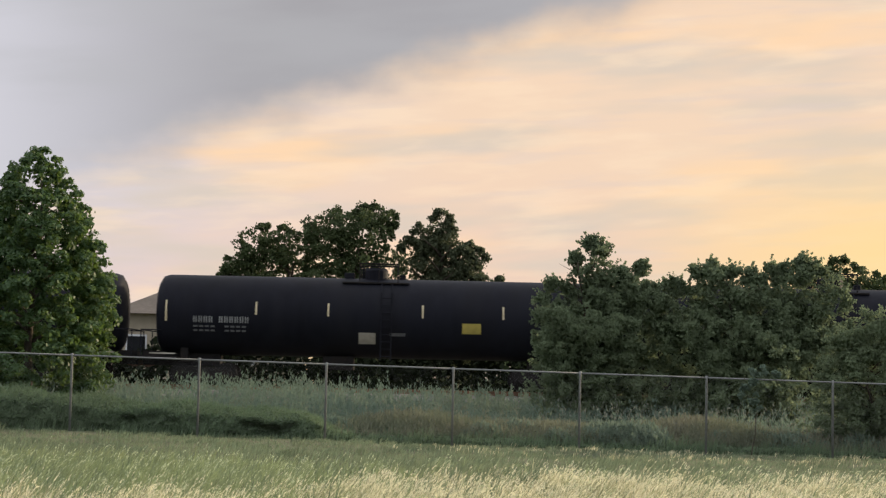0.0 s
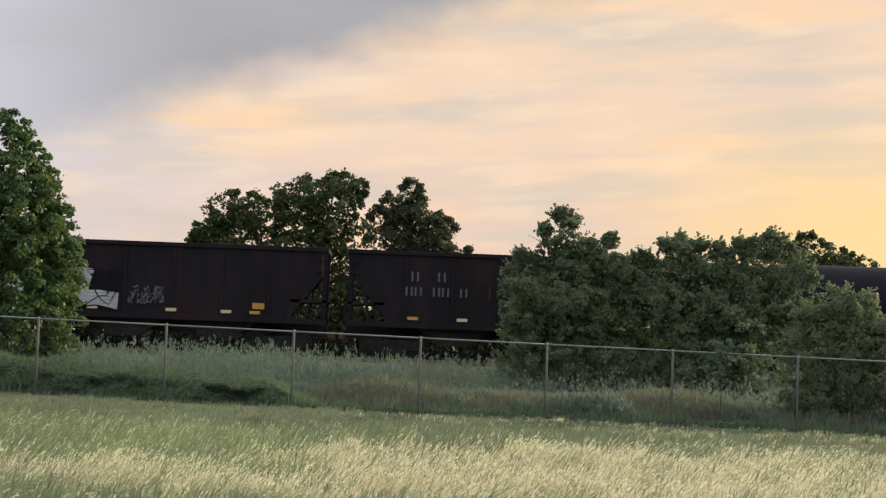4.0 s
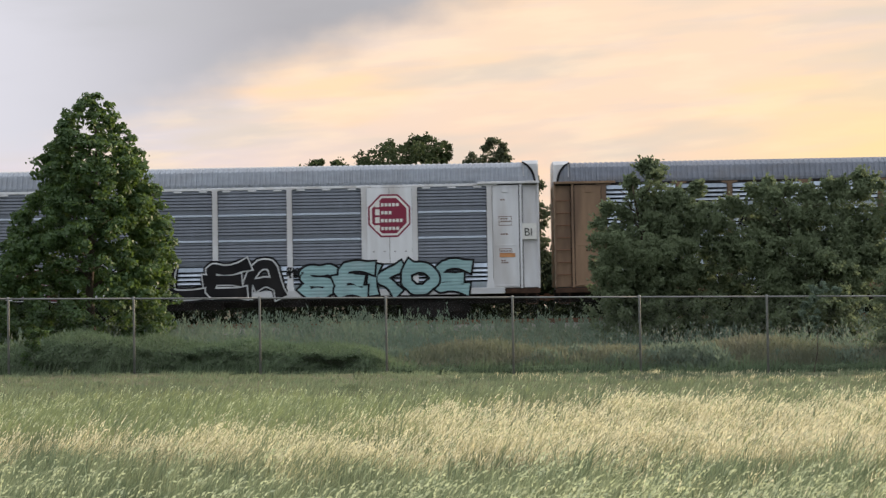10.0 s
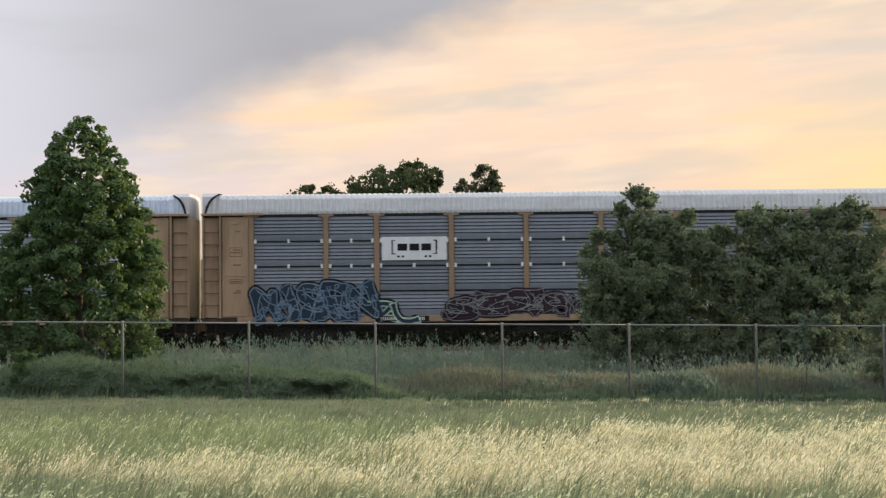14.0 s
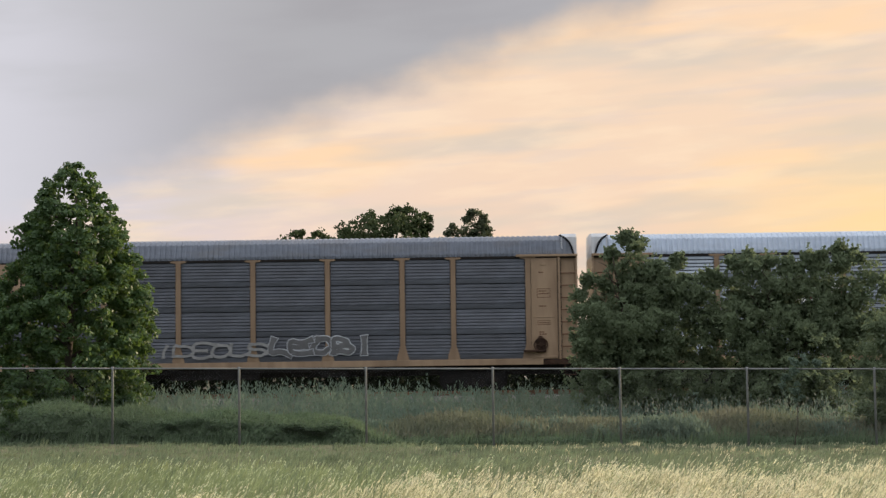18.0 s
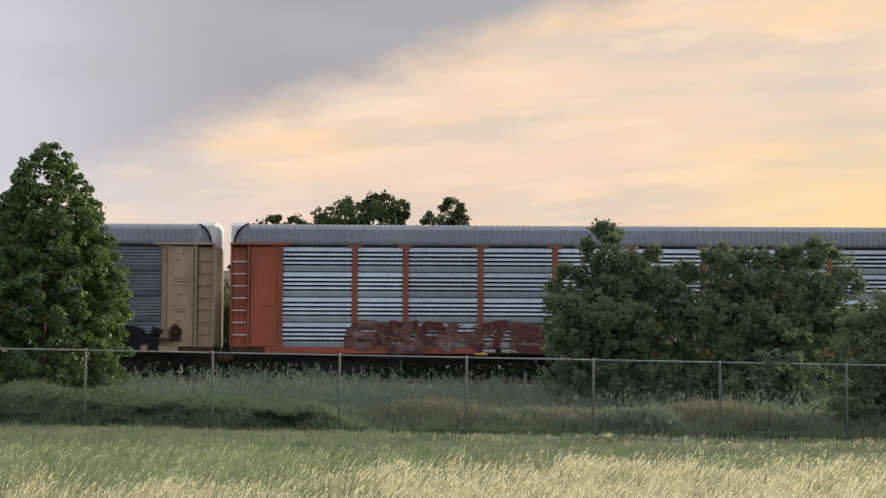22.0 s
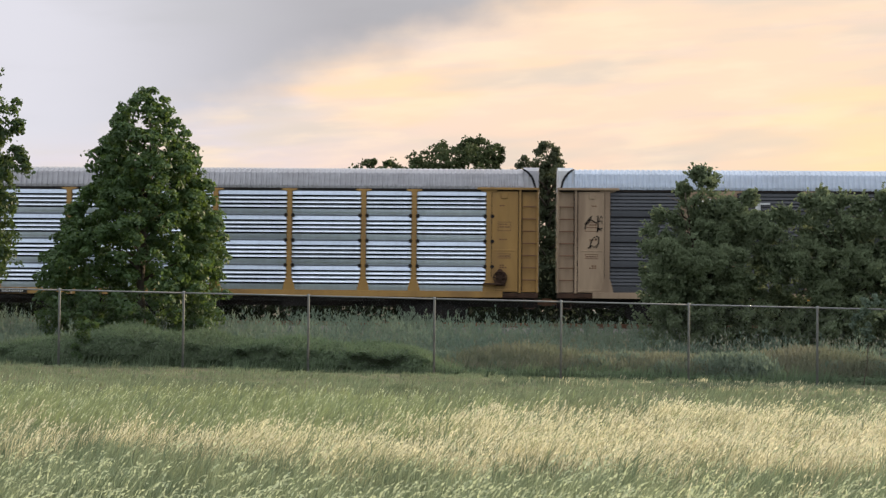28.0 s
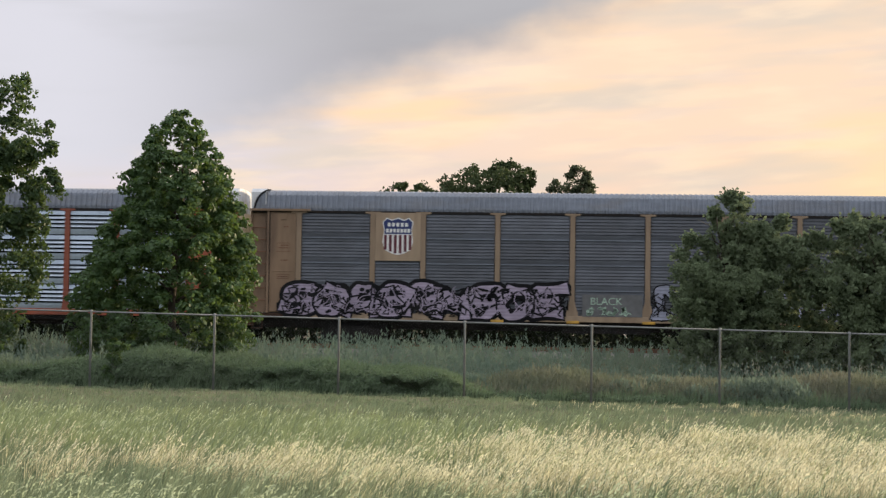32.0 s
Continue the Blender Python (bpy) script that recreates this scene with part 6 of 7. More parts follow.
def trunk_mesh(h, r, limbs, rng, reach, low=0.3):
    bm = bmesh.new()
    pts = [(rng.uniform(-0.05, 0.05) * k, rng.uniform(-0.05, 0.05) * k, -0.2 + (h + 0.2) * k / 6) for k in range(7)]
    tube(bm, pts, [r * (1 - 0.13 * k) for k in range(7)], 9)
    for i in range(limbs):
        z = h * (low + (0.92 - low) * i / limbs)
        az = i * 2.4 + rng.uniform(-0.4, 0.4)
        L = reach(z) * rng.uniform(0.65, 0.95)
        rise = rng.uniform(0.25, 0.7)
        p = [(0, 0, z)]
        for s in (0.35, 0.7, 1.0):
            p.append((math.cos(az) * L * s + rng.uniform(-0.1, 0.1), math.sin(az) * L * s + rng.uniform(-0.1, 0.1), z + L * rise * s))
        tube(bm, p, [r * 0.45, r * 0.28, r * 0.16, r * 0.05], 5)
    return finish("trunk", bm, smooth=True)


def leafy_shoots(rng, clumps, n, length, per):
    """Places of leaves along short shoots that grow out of the clumps, mostly outwards and up."""
    c = clumps[rng.integers(0, len(clumps), n)]
    d = rng.normal(size=(n, 3)) * 0.55
    d[:, :2] += c[:, :2] / (np.linalg.norm(c[:, :2], axis=1)[:, None] + 0.4)
    d[:, 2] += rng.uniform(0.1, 1.1, n)
    d /= np.linalg.norm(d, axis=1)[:, None]
    L = length * rng.uniform(0.35, 1.2, n) * np.minimum(1.0, c[:, 3] / 0.16)
    u = rng.random((n, per)) ** 0.8
    reach = c[:, 3, None] * 0.75 + u * L[:, None]
    pos = c[:, None, :3] + d[:, None, :] * reach[..., None] + rng.normal(0, 0.030, (n, per, 3)) * (1.25 - u)[..., None]
    return pos.reshape(-1, 3), np.repeat(d, per, 0)


def tree(name, x, y, label, leaf_mat, clumps, leaves, leaf, seed, trunk_h, trunk_r, limbs, reach, group="", stray=0.06, gaps=(), shell=0.0, shoots=0):
    """clumps: an array (n, 4) of clump centres from the tree's foot, and radius; gaps: openings (x, z, radius) in the crown;
    shell: how far the leaves turn their faces outwards and up; shoots: how many leafy shoots stand out of the crown."""
    rng = np.random.default_rng(seed)
    z = float(ground_z(x, y))
    t = tagged(new(name), label, "tree" if "tree" in name else "bush", group)
    t.location = (x, y, z)
    py = random.Random(seed)
    part_me = trunk_mesh(trunk_h, trunk_r, limbs, py, reach)
    attach("trunk", part_me, BARK, t, "grey-brown bark")
    share = clumps[:, 3] ** 2
    idx = rng.choice(len(clumps), leaves, p=share / share.sum())
    c = clumps[idx]
    off = rng.normal(size=(leaves, 3))
    off /= np.linalg.norm(off, axis=1)[:, None]
    up = rng.random(leaves) < 0.55
    off[:, 2] = np.where(up, np.abs(off[:, 2]), off[:, 2])
    rad = rng.uniform(0.35, 1.0, (leaves, 1)) ** 0.5
    loose = rng.random((leaves, 1)) < stray
    rad = np.where(loose, rad * rng.uniform(1.0, 1.5, (leaves, 1)), rad)
    pos = c[:, :3] + off * rad * c[:, 3:4] * np.array([1, 1, 0.8])
    pos[:, 2] = np.maximum(pos[:, 2], 0.05)
    for gx, gz, gr in gaps:
        d = np.hypot(pos[:, 0] - gx, (pos[:, 2] - gz) * (0.7 + 0.5 * rng.random(len(pos)))) + rng.uniform(-0.25, 0.25, len(pos)) * gr
        pos, off = pos[d > gr], off[d > gr]
    if shoots:
        more, way = leafy_shoots(rng, clumps, shoots, leaf * 3.0, 8)
        pos, off = np.concatenate([pos, more]), np.concatenate([off, way])
    me = quads_mesh("crown", leaf_quads(rng, pos, leaf, (off + np.array([0, 0, 0.45])) * shell))
    attach("crown", me, leaf_mat, t, "")
    return t


def cone_clumps(rng, n, half_width, z0, z1, size, fill=0.25):
    """Clumps through a crown whose two sides follow half_width(z) -> (left, right)."""
    out = []
    widest = max(sum(half_width(z0 + (z1 - z0) * k / 12)) for k in range(13))
    while len(out) < n:
        z = z0 + (z1 - z0) * rng.random()
        left, right = half_width(z)
        if rng.random() > (left + right) / widest + 0.16:
            continue
        s = rng.uniform(*size) * (0.55 + 0.45 * min(1.0, (z1 - z) / 2.0))
        a, k = rng.uniform(0, 2 * np.pi), rng.uniform(fill, 1.0) ** 0.5 * rng.uniform(0.97, 1.03)
        mid, half = (right - left) / 2, max((left + right) / 2 - 0.45 * s, 0.03)
        out.append((mid + half * k * np.cos(a), half * k * np.sin(a), z, s))
    return np.array(out)


def lumps(spec, rng, size=(0.2, 0.4), per=28.0, deep=0.8, fill=0.25):
    """Clumps filling several rounded masses (x, z, rx, rz), each as deep as `deep` times its width."""
    out = []
    for cx, cz, rx, rz in spec:
        n = max(int(per * 2.4 * (rx * rz * (rx * deep + 0.4)) ** 0.75), 9)
        s = rng.uniform(*size, n) * min(1.0, 0.5 + 0.6 * min(rx, rz))
        d = rng.normal(size=(n, 3))
        d /= np.linalg.norm(d, axis=1)[:, None]
        r = rng.uniform(fill, 1.0, n) ** 0.6 * rng.uniform(0.9, 1.2, n)
        half = np.maximum(np.array([[rx, rx * deep, rz]]) * 1.12 - 0.35 * s[:, None], 0.08)
        p = np.array([cx, rng.uniform(-0.3, 0.3) * rx, cz]) + d * r[:, None] * half
        out.append(np.concatenate([p, s[:, None]], 1))
    return np.concatenate(out)


def knobs(spec, rng, n=5, size=(0.22, 0.42)):
    """The same masses with smaller tufts of foliage standing out round their upper sides."""
    out = list(spec)
    for cx, cz, rx, rz in spec:
        for _ in range(n):
            a = rng.uniform(-0.3, np.pi + 0.3)
            k = rng.uniform(*size) * min(rx, rz)
            out.append((cx + rx * np.cos(a) * 1.02, cz + rz * np.sin(a) * 1.04, k * rng.uniform(0.4, 0.9), k * rng.uniform(0.8, 1.6)))
    return out


def conical_tree():
    rng = np.random.default_rng(21)

    def half_width(z):
        zs = [0.2, 1.2, 1.88, 2.69, 3.5, 4.46, 5.44, 6.25, 6.89, 7.53, 7.75]
        return (float(np.interp(z, zs, [2.9, 3.1, 3.13, 2.87, 2.46, 1.87, 1.61, 1.28, 1.0, 0.31, 0.05])),
                float(np.interp(z, zs, [2.2, 2.4, 2.45, 2.48, 2.42, 2.14, 1.84, 1.4, 0.88, 0.55, 0.3])))
    cl = cone_clumps(rng, 1100, half_width, 0.3, 7.62, (0.15, 0.30))
    holes = ((0.31, 5.9, 0.16), (-0.28, 5.95, 0.17), (-0.78, 6.0, 0.07), (0.08, 6.77, 0.07), (-0.03, 5.2, 0.09), (0.59, 5.66, 0.08), (0.2, 6.25, 0.07), (-0.5, 6.4, 0.06),
             (-0.1, 5.65, 0.08), (0.1, 2.96, 0.13), (0.45, 5.3, 0.05), (-0.6, 5.5, 0.05))
    tree("broadleaf_tree", -11.05, 50.0, "dense conical broadleaf tree with mid-green leaves behind the fence", LEAF_CONE, cl, 90000, 0.118, 22, 7.0, 0.15, 28,
         lambda z: 0.55 * half_width(z)[1], stray=0.03, gaps=holes, shell=0.75)


def left_tree():
    rng = np.random.default_rng(31)
    spec = [(0.19, 9.2, 0.68, 0.52), (1.76, 8.0, 0.73, 0.57), (0.56, 7.42, 0.98, 0.73), (2.47, 6.73, 0.68, 0.62), (1.27, 5.9, 1.22, 0.68), (2.69, 5.39, 0.68, 0.52), (0.77, 4.38, 1.38, 0.81),
            (2.5, 3.71, 0.73, 0.78), (1.48, 2.54, 1.38, 0.57), (-1.2, 8.46, 0.98, 0.98), (-1.51, 5.74, 1.47, 1.3), (-1.47, 3.38, 1.47, 1.14), (-0.4, 6.6, 0.9, 0.7), (1.0, 1.5, 1.5, 0.7), (-1.2, 1.7, 1.5, 0.9), (0.2, 0.7, 2.0, 0.5)]
    cl = lumps(knobs([(a, b, c * 1.12, d * 1.15) for a, b, c, d in spec], rng, 4), rng, (0.14, 0.36), 18.0, 0.9, 0.1)
    tree("broadleaf_tree", -18.15, 50.5, "tall loose broadleaf tree with cool green leaves and open gaps", LEAF_LEFT, cl, 74000, 0.125, 32, 8.2, 0.17, 26, lambda z: 2.1, stray=0.16)


def right_trees():
    rng = np.random.default_rng(41)
    spec = [(0.26, 4.85, 0.56, 0.62), (1.35, 4.45, 0.46, 0.42), (0.5, 4.0, 1.1, 0.9), (1.1, 4.1, 0.65, 0.6), (-0.86, 4.2, 0.31, 0.19), (-1.32, 3.42, 0.59, 0.45), (0.03, 2.67, 1.71, 1.01), (1.31, 3.29, 0.56, 0.59),
            (0.22, 5.38, 0.26, 0.22), (0.18, 5.6, 0.10, 0.14), (-0.30, 5.0, 0.16, 0.14), (0.3, 3.4, 1.15, 0.8), (-0.55, 2.2, 1.1, 1.0), (0.7, 2.3, 1.1, 1.0), (1.7, 4.85, 0.16, 0.14), (0.06, 1.36, 1.74, 0.9), (0.0, 0.6, 1.7, 0.6)]
    tree("young_tree", 5.1, 54.0, "young olive-green tree with a ragged top beside the track", LEAF_BUSH, lumps(knobs([(a, b, c * 0.90, d * 0.93) for a, b, c, d in spec], rng, 4, (0.12, 0.28)), rng, (0.10, 0.30), 36.0, 0.8, 0.15), 56000, 0.108, 42, 5.0, 0.08, 24, lambda z: 1.2, stray=0.10, shoots=1500)
    rng = np.random.default_rng(43)
    spec = [(-2.27, 3.65, 0.75, 0.9), (-2.6, 2.19, 0.93, 0.75), (-1.71, 4.43, 0.32, 0.23), (-0.25, 4.18, 1.02, 0.83), (-0.69, 4.92, 0.42, 0.39), (0.4, 4.82, 0.46, 0.28), (1.42, 4.97, 0.37, 0.32),
            (1.2, 3.87, 1.02, 0.93), (0.08, 2.51, 2.31, 1.02), (2.21, 4.9, 0.7, 0.52), (2.87, 3.16, 0.85, 1.59), (0.05, 1.11, 2.9, 0.9), (-0.2, 0.5, 3.0, 0.5), (2.3, 5.25, 0.3, 0.25), (-1.3, 3.2, 1.0, 0.9), (1.9, 2.6, 1.2, 1.1)]
    tree("thicket", 9.7, 54.6, "broad olive-green thicket of young trees beside the track", LEAF_BUSH, lumps(knobs([(a, b - 0.045 * b * (b > 3.5), c * 0.95, d * 0.93) for a, b, c, d in spec], rng, 4, (0.12, 0.28)), rng, (0.10, 0.32), 36.0, 0.6, 0.15), 82000, 0.112, 44, 4.4, 0.09, 30, lambda z: 1.5, stray=0.10, shoots=2400)
    rng = np.random.default_rng(45)
    spec = [(0.0, 1.6, 1.2, 1.2), (0.25, 2.75, 0.75, 0.55), (-0.5, 2.6, 0.5, 0.45), (1.1, 1.6, 0.9, 1.1), (-0.4, 0.6, 1.0, 0.6), (0.0, 3.2, 0.3, 0.26), (-1.15, 1.75, 0.3, 0.3), (0.9, 0.6, 1.1, 0.6)]
    tree("bush", 11.45, 44.1, "tall olive-green bush close behind the fence", LEAF_BUSH, lumps([(a * 1.07, b * 1.06 + 0.03, c * 1.07, d * 1.07) for a, b, c, d in spec], rng, (0.15, 0.30), 46.0, 0.6, 0.3), 46000, 0.080, 46, 2.7, 0.05, 18, lambda z: 0.9, stray=0.12, shoots=900)
    for i, x in enumerate((-14.0, -10.9)):
        rng = np.random.default_rng(51 + i)
        tree("fence_shrub", x, 42.6, "small dark shrub growing against the fence", LEAF_CONE, lumps([(0.0, 0.45, 0.22, 0.45), (0.1, 0.85, 0.2, 0.3)], rng, (0.08, 0.16), 90.0, 0.8), 2600, 0.07, 53 + i, 0.9, 0.015, 6,
             lambda z: 0.2, stray=0.15)
    rng = np.random.default_rng(47)
    cl = lumps([(0.0, 1.45, 0.25, 0.5), (0.25, 2.0, 0.30, 0.12), (0.6, 1.95, 0.12, 0.08)], rng, (0.07, 0.14), 60.0, 0.4)
    tree("climbing_vine", 8.0, 42.1, "ragged pale green vine climbing over the fence rail", WEED, cl, 1000, 0.085, 48, 1.9, 0.015, 6, lambda z: 0.2, stray=0.2)


def back_trees():
    for i, (x, y, spec, leaves, th) in enumerate((
            (-6.5, 88.0, [(-1.11, 7.79, 1.42, 1.14), (-2.49, 6.89, 0.79, 0.79), (-3.18, 6.44, 0.4, 0.34), (-1.59, 5.78, 1.99, 1.42), (-0.8, 4.0, 2.4, 1.4)], 22000, 7.4),
            (-3.0, 87.5, [(-0.64, 8.51, 2.12, 1.27), (0.6, 9.26, 1.07, 0.76), (-1.92, 8.8, 0.9, 0.68), (-0.3, 6.82, 2.4, 1.41), (-2.85, 7.3, 1.13, 1.13), (0, 4.6, 2.3, 1.5), (0.6, 2.8, 2.4, 1.5)], 34000, 8.4),
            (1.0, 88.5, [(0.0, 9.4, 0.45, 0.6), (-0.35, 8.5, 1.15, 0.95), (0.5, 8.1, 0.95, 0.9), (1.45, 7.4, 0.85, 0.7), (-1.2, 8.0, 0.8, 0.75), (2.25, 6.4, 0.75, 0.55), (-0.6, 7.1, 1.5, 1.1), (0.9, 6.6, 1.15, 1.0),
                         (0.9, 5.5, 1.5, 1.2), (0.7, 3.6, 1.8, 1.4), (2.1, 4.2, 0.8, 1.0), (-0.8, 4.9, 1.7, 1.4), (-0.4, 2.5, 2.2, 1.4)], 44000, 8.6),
            (21.6, 90.0, [(-0.16, 7.6, 1.16, 0.73), (1.03, 7.1, 1.45, 0.73), (2.51, 6.7, 1.16, 0.58), (-1.33, 7.4, 1.16, 0.87), (0, 5.6, 2.8, 1.4)], 15000, 7.0))):
        rng = np.random.default_rng(60 + i)
        tree("oak_tree", x, y, "oak tree behind the railway, leaves lightened for haze" if i == 2 else "dark spreading oak tree behind the railway", LEAF_HAZED if i == 2 else LEAF_FAR, lumps(knobs(spec, rng, 7, (0.10, 0.24)), rng, (0.12, 0.44), 17.0, 0.8, 0.1), leaves, 0.16, 70 + i, th, 0.22, 26, lambda z: 1.9,
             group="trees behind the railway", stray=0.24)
    rng = np.random.default_rng(64)
    spec = [(0.0, 1.6, 1.3, 1.6), (0.1, 3.3, 1.1, 1.3), (-0.4, 4.4, 0.7, 0.7), (0.6, 2.6, 0.9, 1.4)]
    tree("young_tree", -9.6, 78.5, "dark young tree beyond the track", LEAF_FAR, lumps(spec, rng, (0.24, 0.45), 20.0), 11000, 0.15, 74, 4.2, 0.1, 14, lambda z: 1.0, stray=0.14)
    # rank brush on the far side of the track, blackened for under-car shade
    rng = np.random.default_rng(65)
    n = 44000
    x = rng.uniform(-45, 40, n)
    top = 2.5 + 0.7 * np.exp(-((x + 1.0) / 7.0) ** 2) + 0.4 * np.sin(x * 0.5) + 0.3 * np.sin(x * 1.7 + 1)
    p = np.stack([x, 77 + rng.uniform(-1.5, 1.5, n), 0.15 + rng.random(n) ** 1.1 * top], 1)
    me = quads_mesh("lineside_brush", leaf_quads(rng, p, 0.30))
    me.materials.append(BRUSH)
    tagged(new("lineside_brush", me), "rank brush beyond the track, blackened for the shade under the cars", "brush", kind="stuff")
    # low far woods along the skyline
    rng = np.random.default_rng(66)
    n = 20000
    x = rng.uniform(-120, 120, n)
    top = 4.6 + 1.0 * np.sin(x * 0.21) + 0.7 * np.sin(x * 0.53 + 1) + 0.5 * np.sin(x * 1.3)
    z = 0.1 + rng.random(n) ** 0.6 * top
    p = np.stack([x, 132 + rng.uniform(-3, 3, n), z], 1)
    me = quads_mesh("far_woods", leaf_quads(rng, p, 1.1))
    me.materials.append(LEAF_FAR)
    tagged(new("far_woods", me), "distant dark green belt of woods", "woods", kind="stuff")


conical_tree()
left_tree()
right_trees()
back_trees()


def blades(rng, x, y, h, w, lean, bend):
    """Grass blades: one narrow leaning quad each, most of them bent one way by the wind."""
    n = len(x)
    z = ground_z(x, y)
    az = rng.uniform(0, 2 * np.pi, n)
    dx, dy = np.cos(az) * w / 2, np.sin(az) * w / 2
    la = rng.normal(0.1, 0.75, n)
    lx, ly = np.cos(la) * h * lean, np.sin(la) * h * lean
    base = np.stack([x, y, z - 0.02], 1)
    top = np.stack([x + lx, y + ly, z + h * bend], 1)
    d = np.stack([dx, dy, np.zeros(n)], 1)
    return np.stack([base - d, base + d, top + d * 0.25, top - d * 0.25], 1), top


def field_points(rng, n, y0, y1, power=1.0):
    """Points over the part of the field ahead, denser near by."""
    u = rng.random(n) ** power
    y = y0 * (y1 / y0) ** u
    half = 3.6 + y * 0.34
    x = rng.uniform(-1, 1, n) * half - y * 0.035
    return x, y


def ragged(x, y):
    return 0.5 * np.sin(x * 0.9 + 0.6) + 0.4 * np.sin(x * 2.1 + 2.0) + 0.35 * np.sin(x * 4.3 + y * 0.4) + 0.3 * np.sin(x * 7.7 - y)


def ripe_band(x, y):
    """A strip of ripe pale grass across the field, narrow and thin on one side and widening to the other."""
    w = ragged(x, y)
    top = np.interp(x, [-8, -6, -4, -2.5, -1.0, 2.2, 5.0], [18.0, 18.4, 19.2, 20.6, 23.4, 26.4, 26.6]) + w * 1.5 + 2.2 * (clusters(x * 0.45, y * 0.5) - 0.5)
    start = 16.4 + w * 0.7 + 1.2 * (clusters(x * 0.6 + 4, y) - 0.5)
    stripe = 1 - 0.6 * np.exp(-((y - 23.4 - 0.3 * w) / 0.6) ** 2) * smooth01((x - 1.0) / 2.0)
    thin = 0.34 + 0.66 * smooth01((x + 5.0) / 4.0)
    return smooth01((y - start) / 1.6 + 0.5) * (1 - smooth01((y - top) / 3.2 + 0.5)) * stripe * thin


def clusters(x, y):
    """Tufts a few hands wide, drawn out across the line of sight."""
    a = np.sin(x * 5.1 + 1.7 * np.sin(y * 0.9)) * np.sin(y * 2.7 + 1.3 * np.sin(x * 1.9))
    b = np.sin(x * 11.3 + y * 1.1 + 2.0) * np.sin(y * 5.9 - x * 2.3)
    return np.clip(0.5 + 0.4 * a + 0.3 * b, 0, 1)


def patches(x, y):
    return 0.5 + 0.5 * np.sin(x * 0.8 + y * 0.55 + 1.5 * np.sin(y * 0.3)) * np.sin(x * 0.43 - y * 0.41 + 1.0)


def stand(y):
    """How tall the grass stands: high near by, short towards the fence."""
    return np.interp(y, [9, 16, 28, 32, 43], [1.0, 0.95, 0.85, 0.5, 0.34])


def tufts(rng, cx, cy, per, h, spread, width, wind=0.42):
    """Tufts of bent blades round the given centres, all swept one way by the wind. Returns the blades and their tips."""
    i = np.repeat(np.arange(len(cx)), per)
    n = len(i)
    r, a = np.abs(rng.normal(0, 1, n)), rng.uniform(0, 2 * np.pi, n)
    ox, oy = np.cos(a) * r, np.sin(a) * r
    x, y = cx[i] + ox * spread, cy[i] + oy * spread
    hh = h[i] * rng.uniform(0.5, 1.08, n)
    lx, ly = hh * (0.20 * ox + wind * rng.uniform(0.2, 1.3, n)), hh * (0.20 * oy + rng.normal(0, 0.12, n))
    z = ground_z(x, y)
    base = np.stack([x, y, z - 0.02], 1)
    mid = np.stack([x + 0.30 * lx, y + 0.30 * ly, z + 0.60 * hh], 1)
    tip = np.stack([x + lx, y + ly, z + hh * rng.uniform(0.78, 1.0, n)], 1)
    t = rng.uniform(0, 2 * np.pi, n)
    d = np.stack([np.cos(t), np.sin(t), np.zeros(n)], 1) * ((width + 0.00032 * np.abs(y)) * rng.uniform(0.7, 1.2, n) * 0.5)[:, None]
    return np.stack([base, mid + d, tip, mid - d], 1), tip


def nodding_heads(rng, tip, length, width, bits):
    """Seed heads that arch over from the tips: a few plump spikelets one after the other."""
    n = len(tip)
    L = length * rng.uniform(0.7, 1.3, n)
    w = (width + 0.00016 * tip[:, 1]) * rng.uniform(0.7, 1.3, n)
    wx, wy, up = rng.uniform(0.2, 0.8, n), rng.normal(0, 0.3, n), rng.uniform(0.6, 1.2, n)
    out, q = [], tip
    for k in range(bits):
        d = np.stack([wx * (0.7 + 0.25 * k), wy, up - 0.38 * k * rng.uniform(0.5, 1.3, n)], 1)
        d *= (L / bits / np.linalg.norm(d, axis=1))[:, None]
        side = np.cross(d, rng.normal(size=(n, 3)))
        side *= (w / np.linalg.norm(side, axis=1))[:, None]
        out.append(np.stack([q, q + d * 0.5 + side, q + d * 1.15, q + d * 0.5 - side], 1))
        q = q + d
    return np.concatenate(out)


def grass(name, label, material, *pieces):
    me = quads_mesh(name, np.concatenate(pieces))
    me.materials.append(material)
    return tagged(new(name, me), label, "grass", kind="stuff")


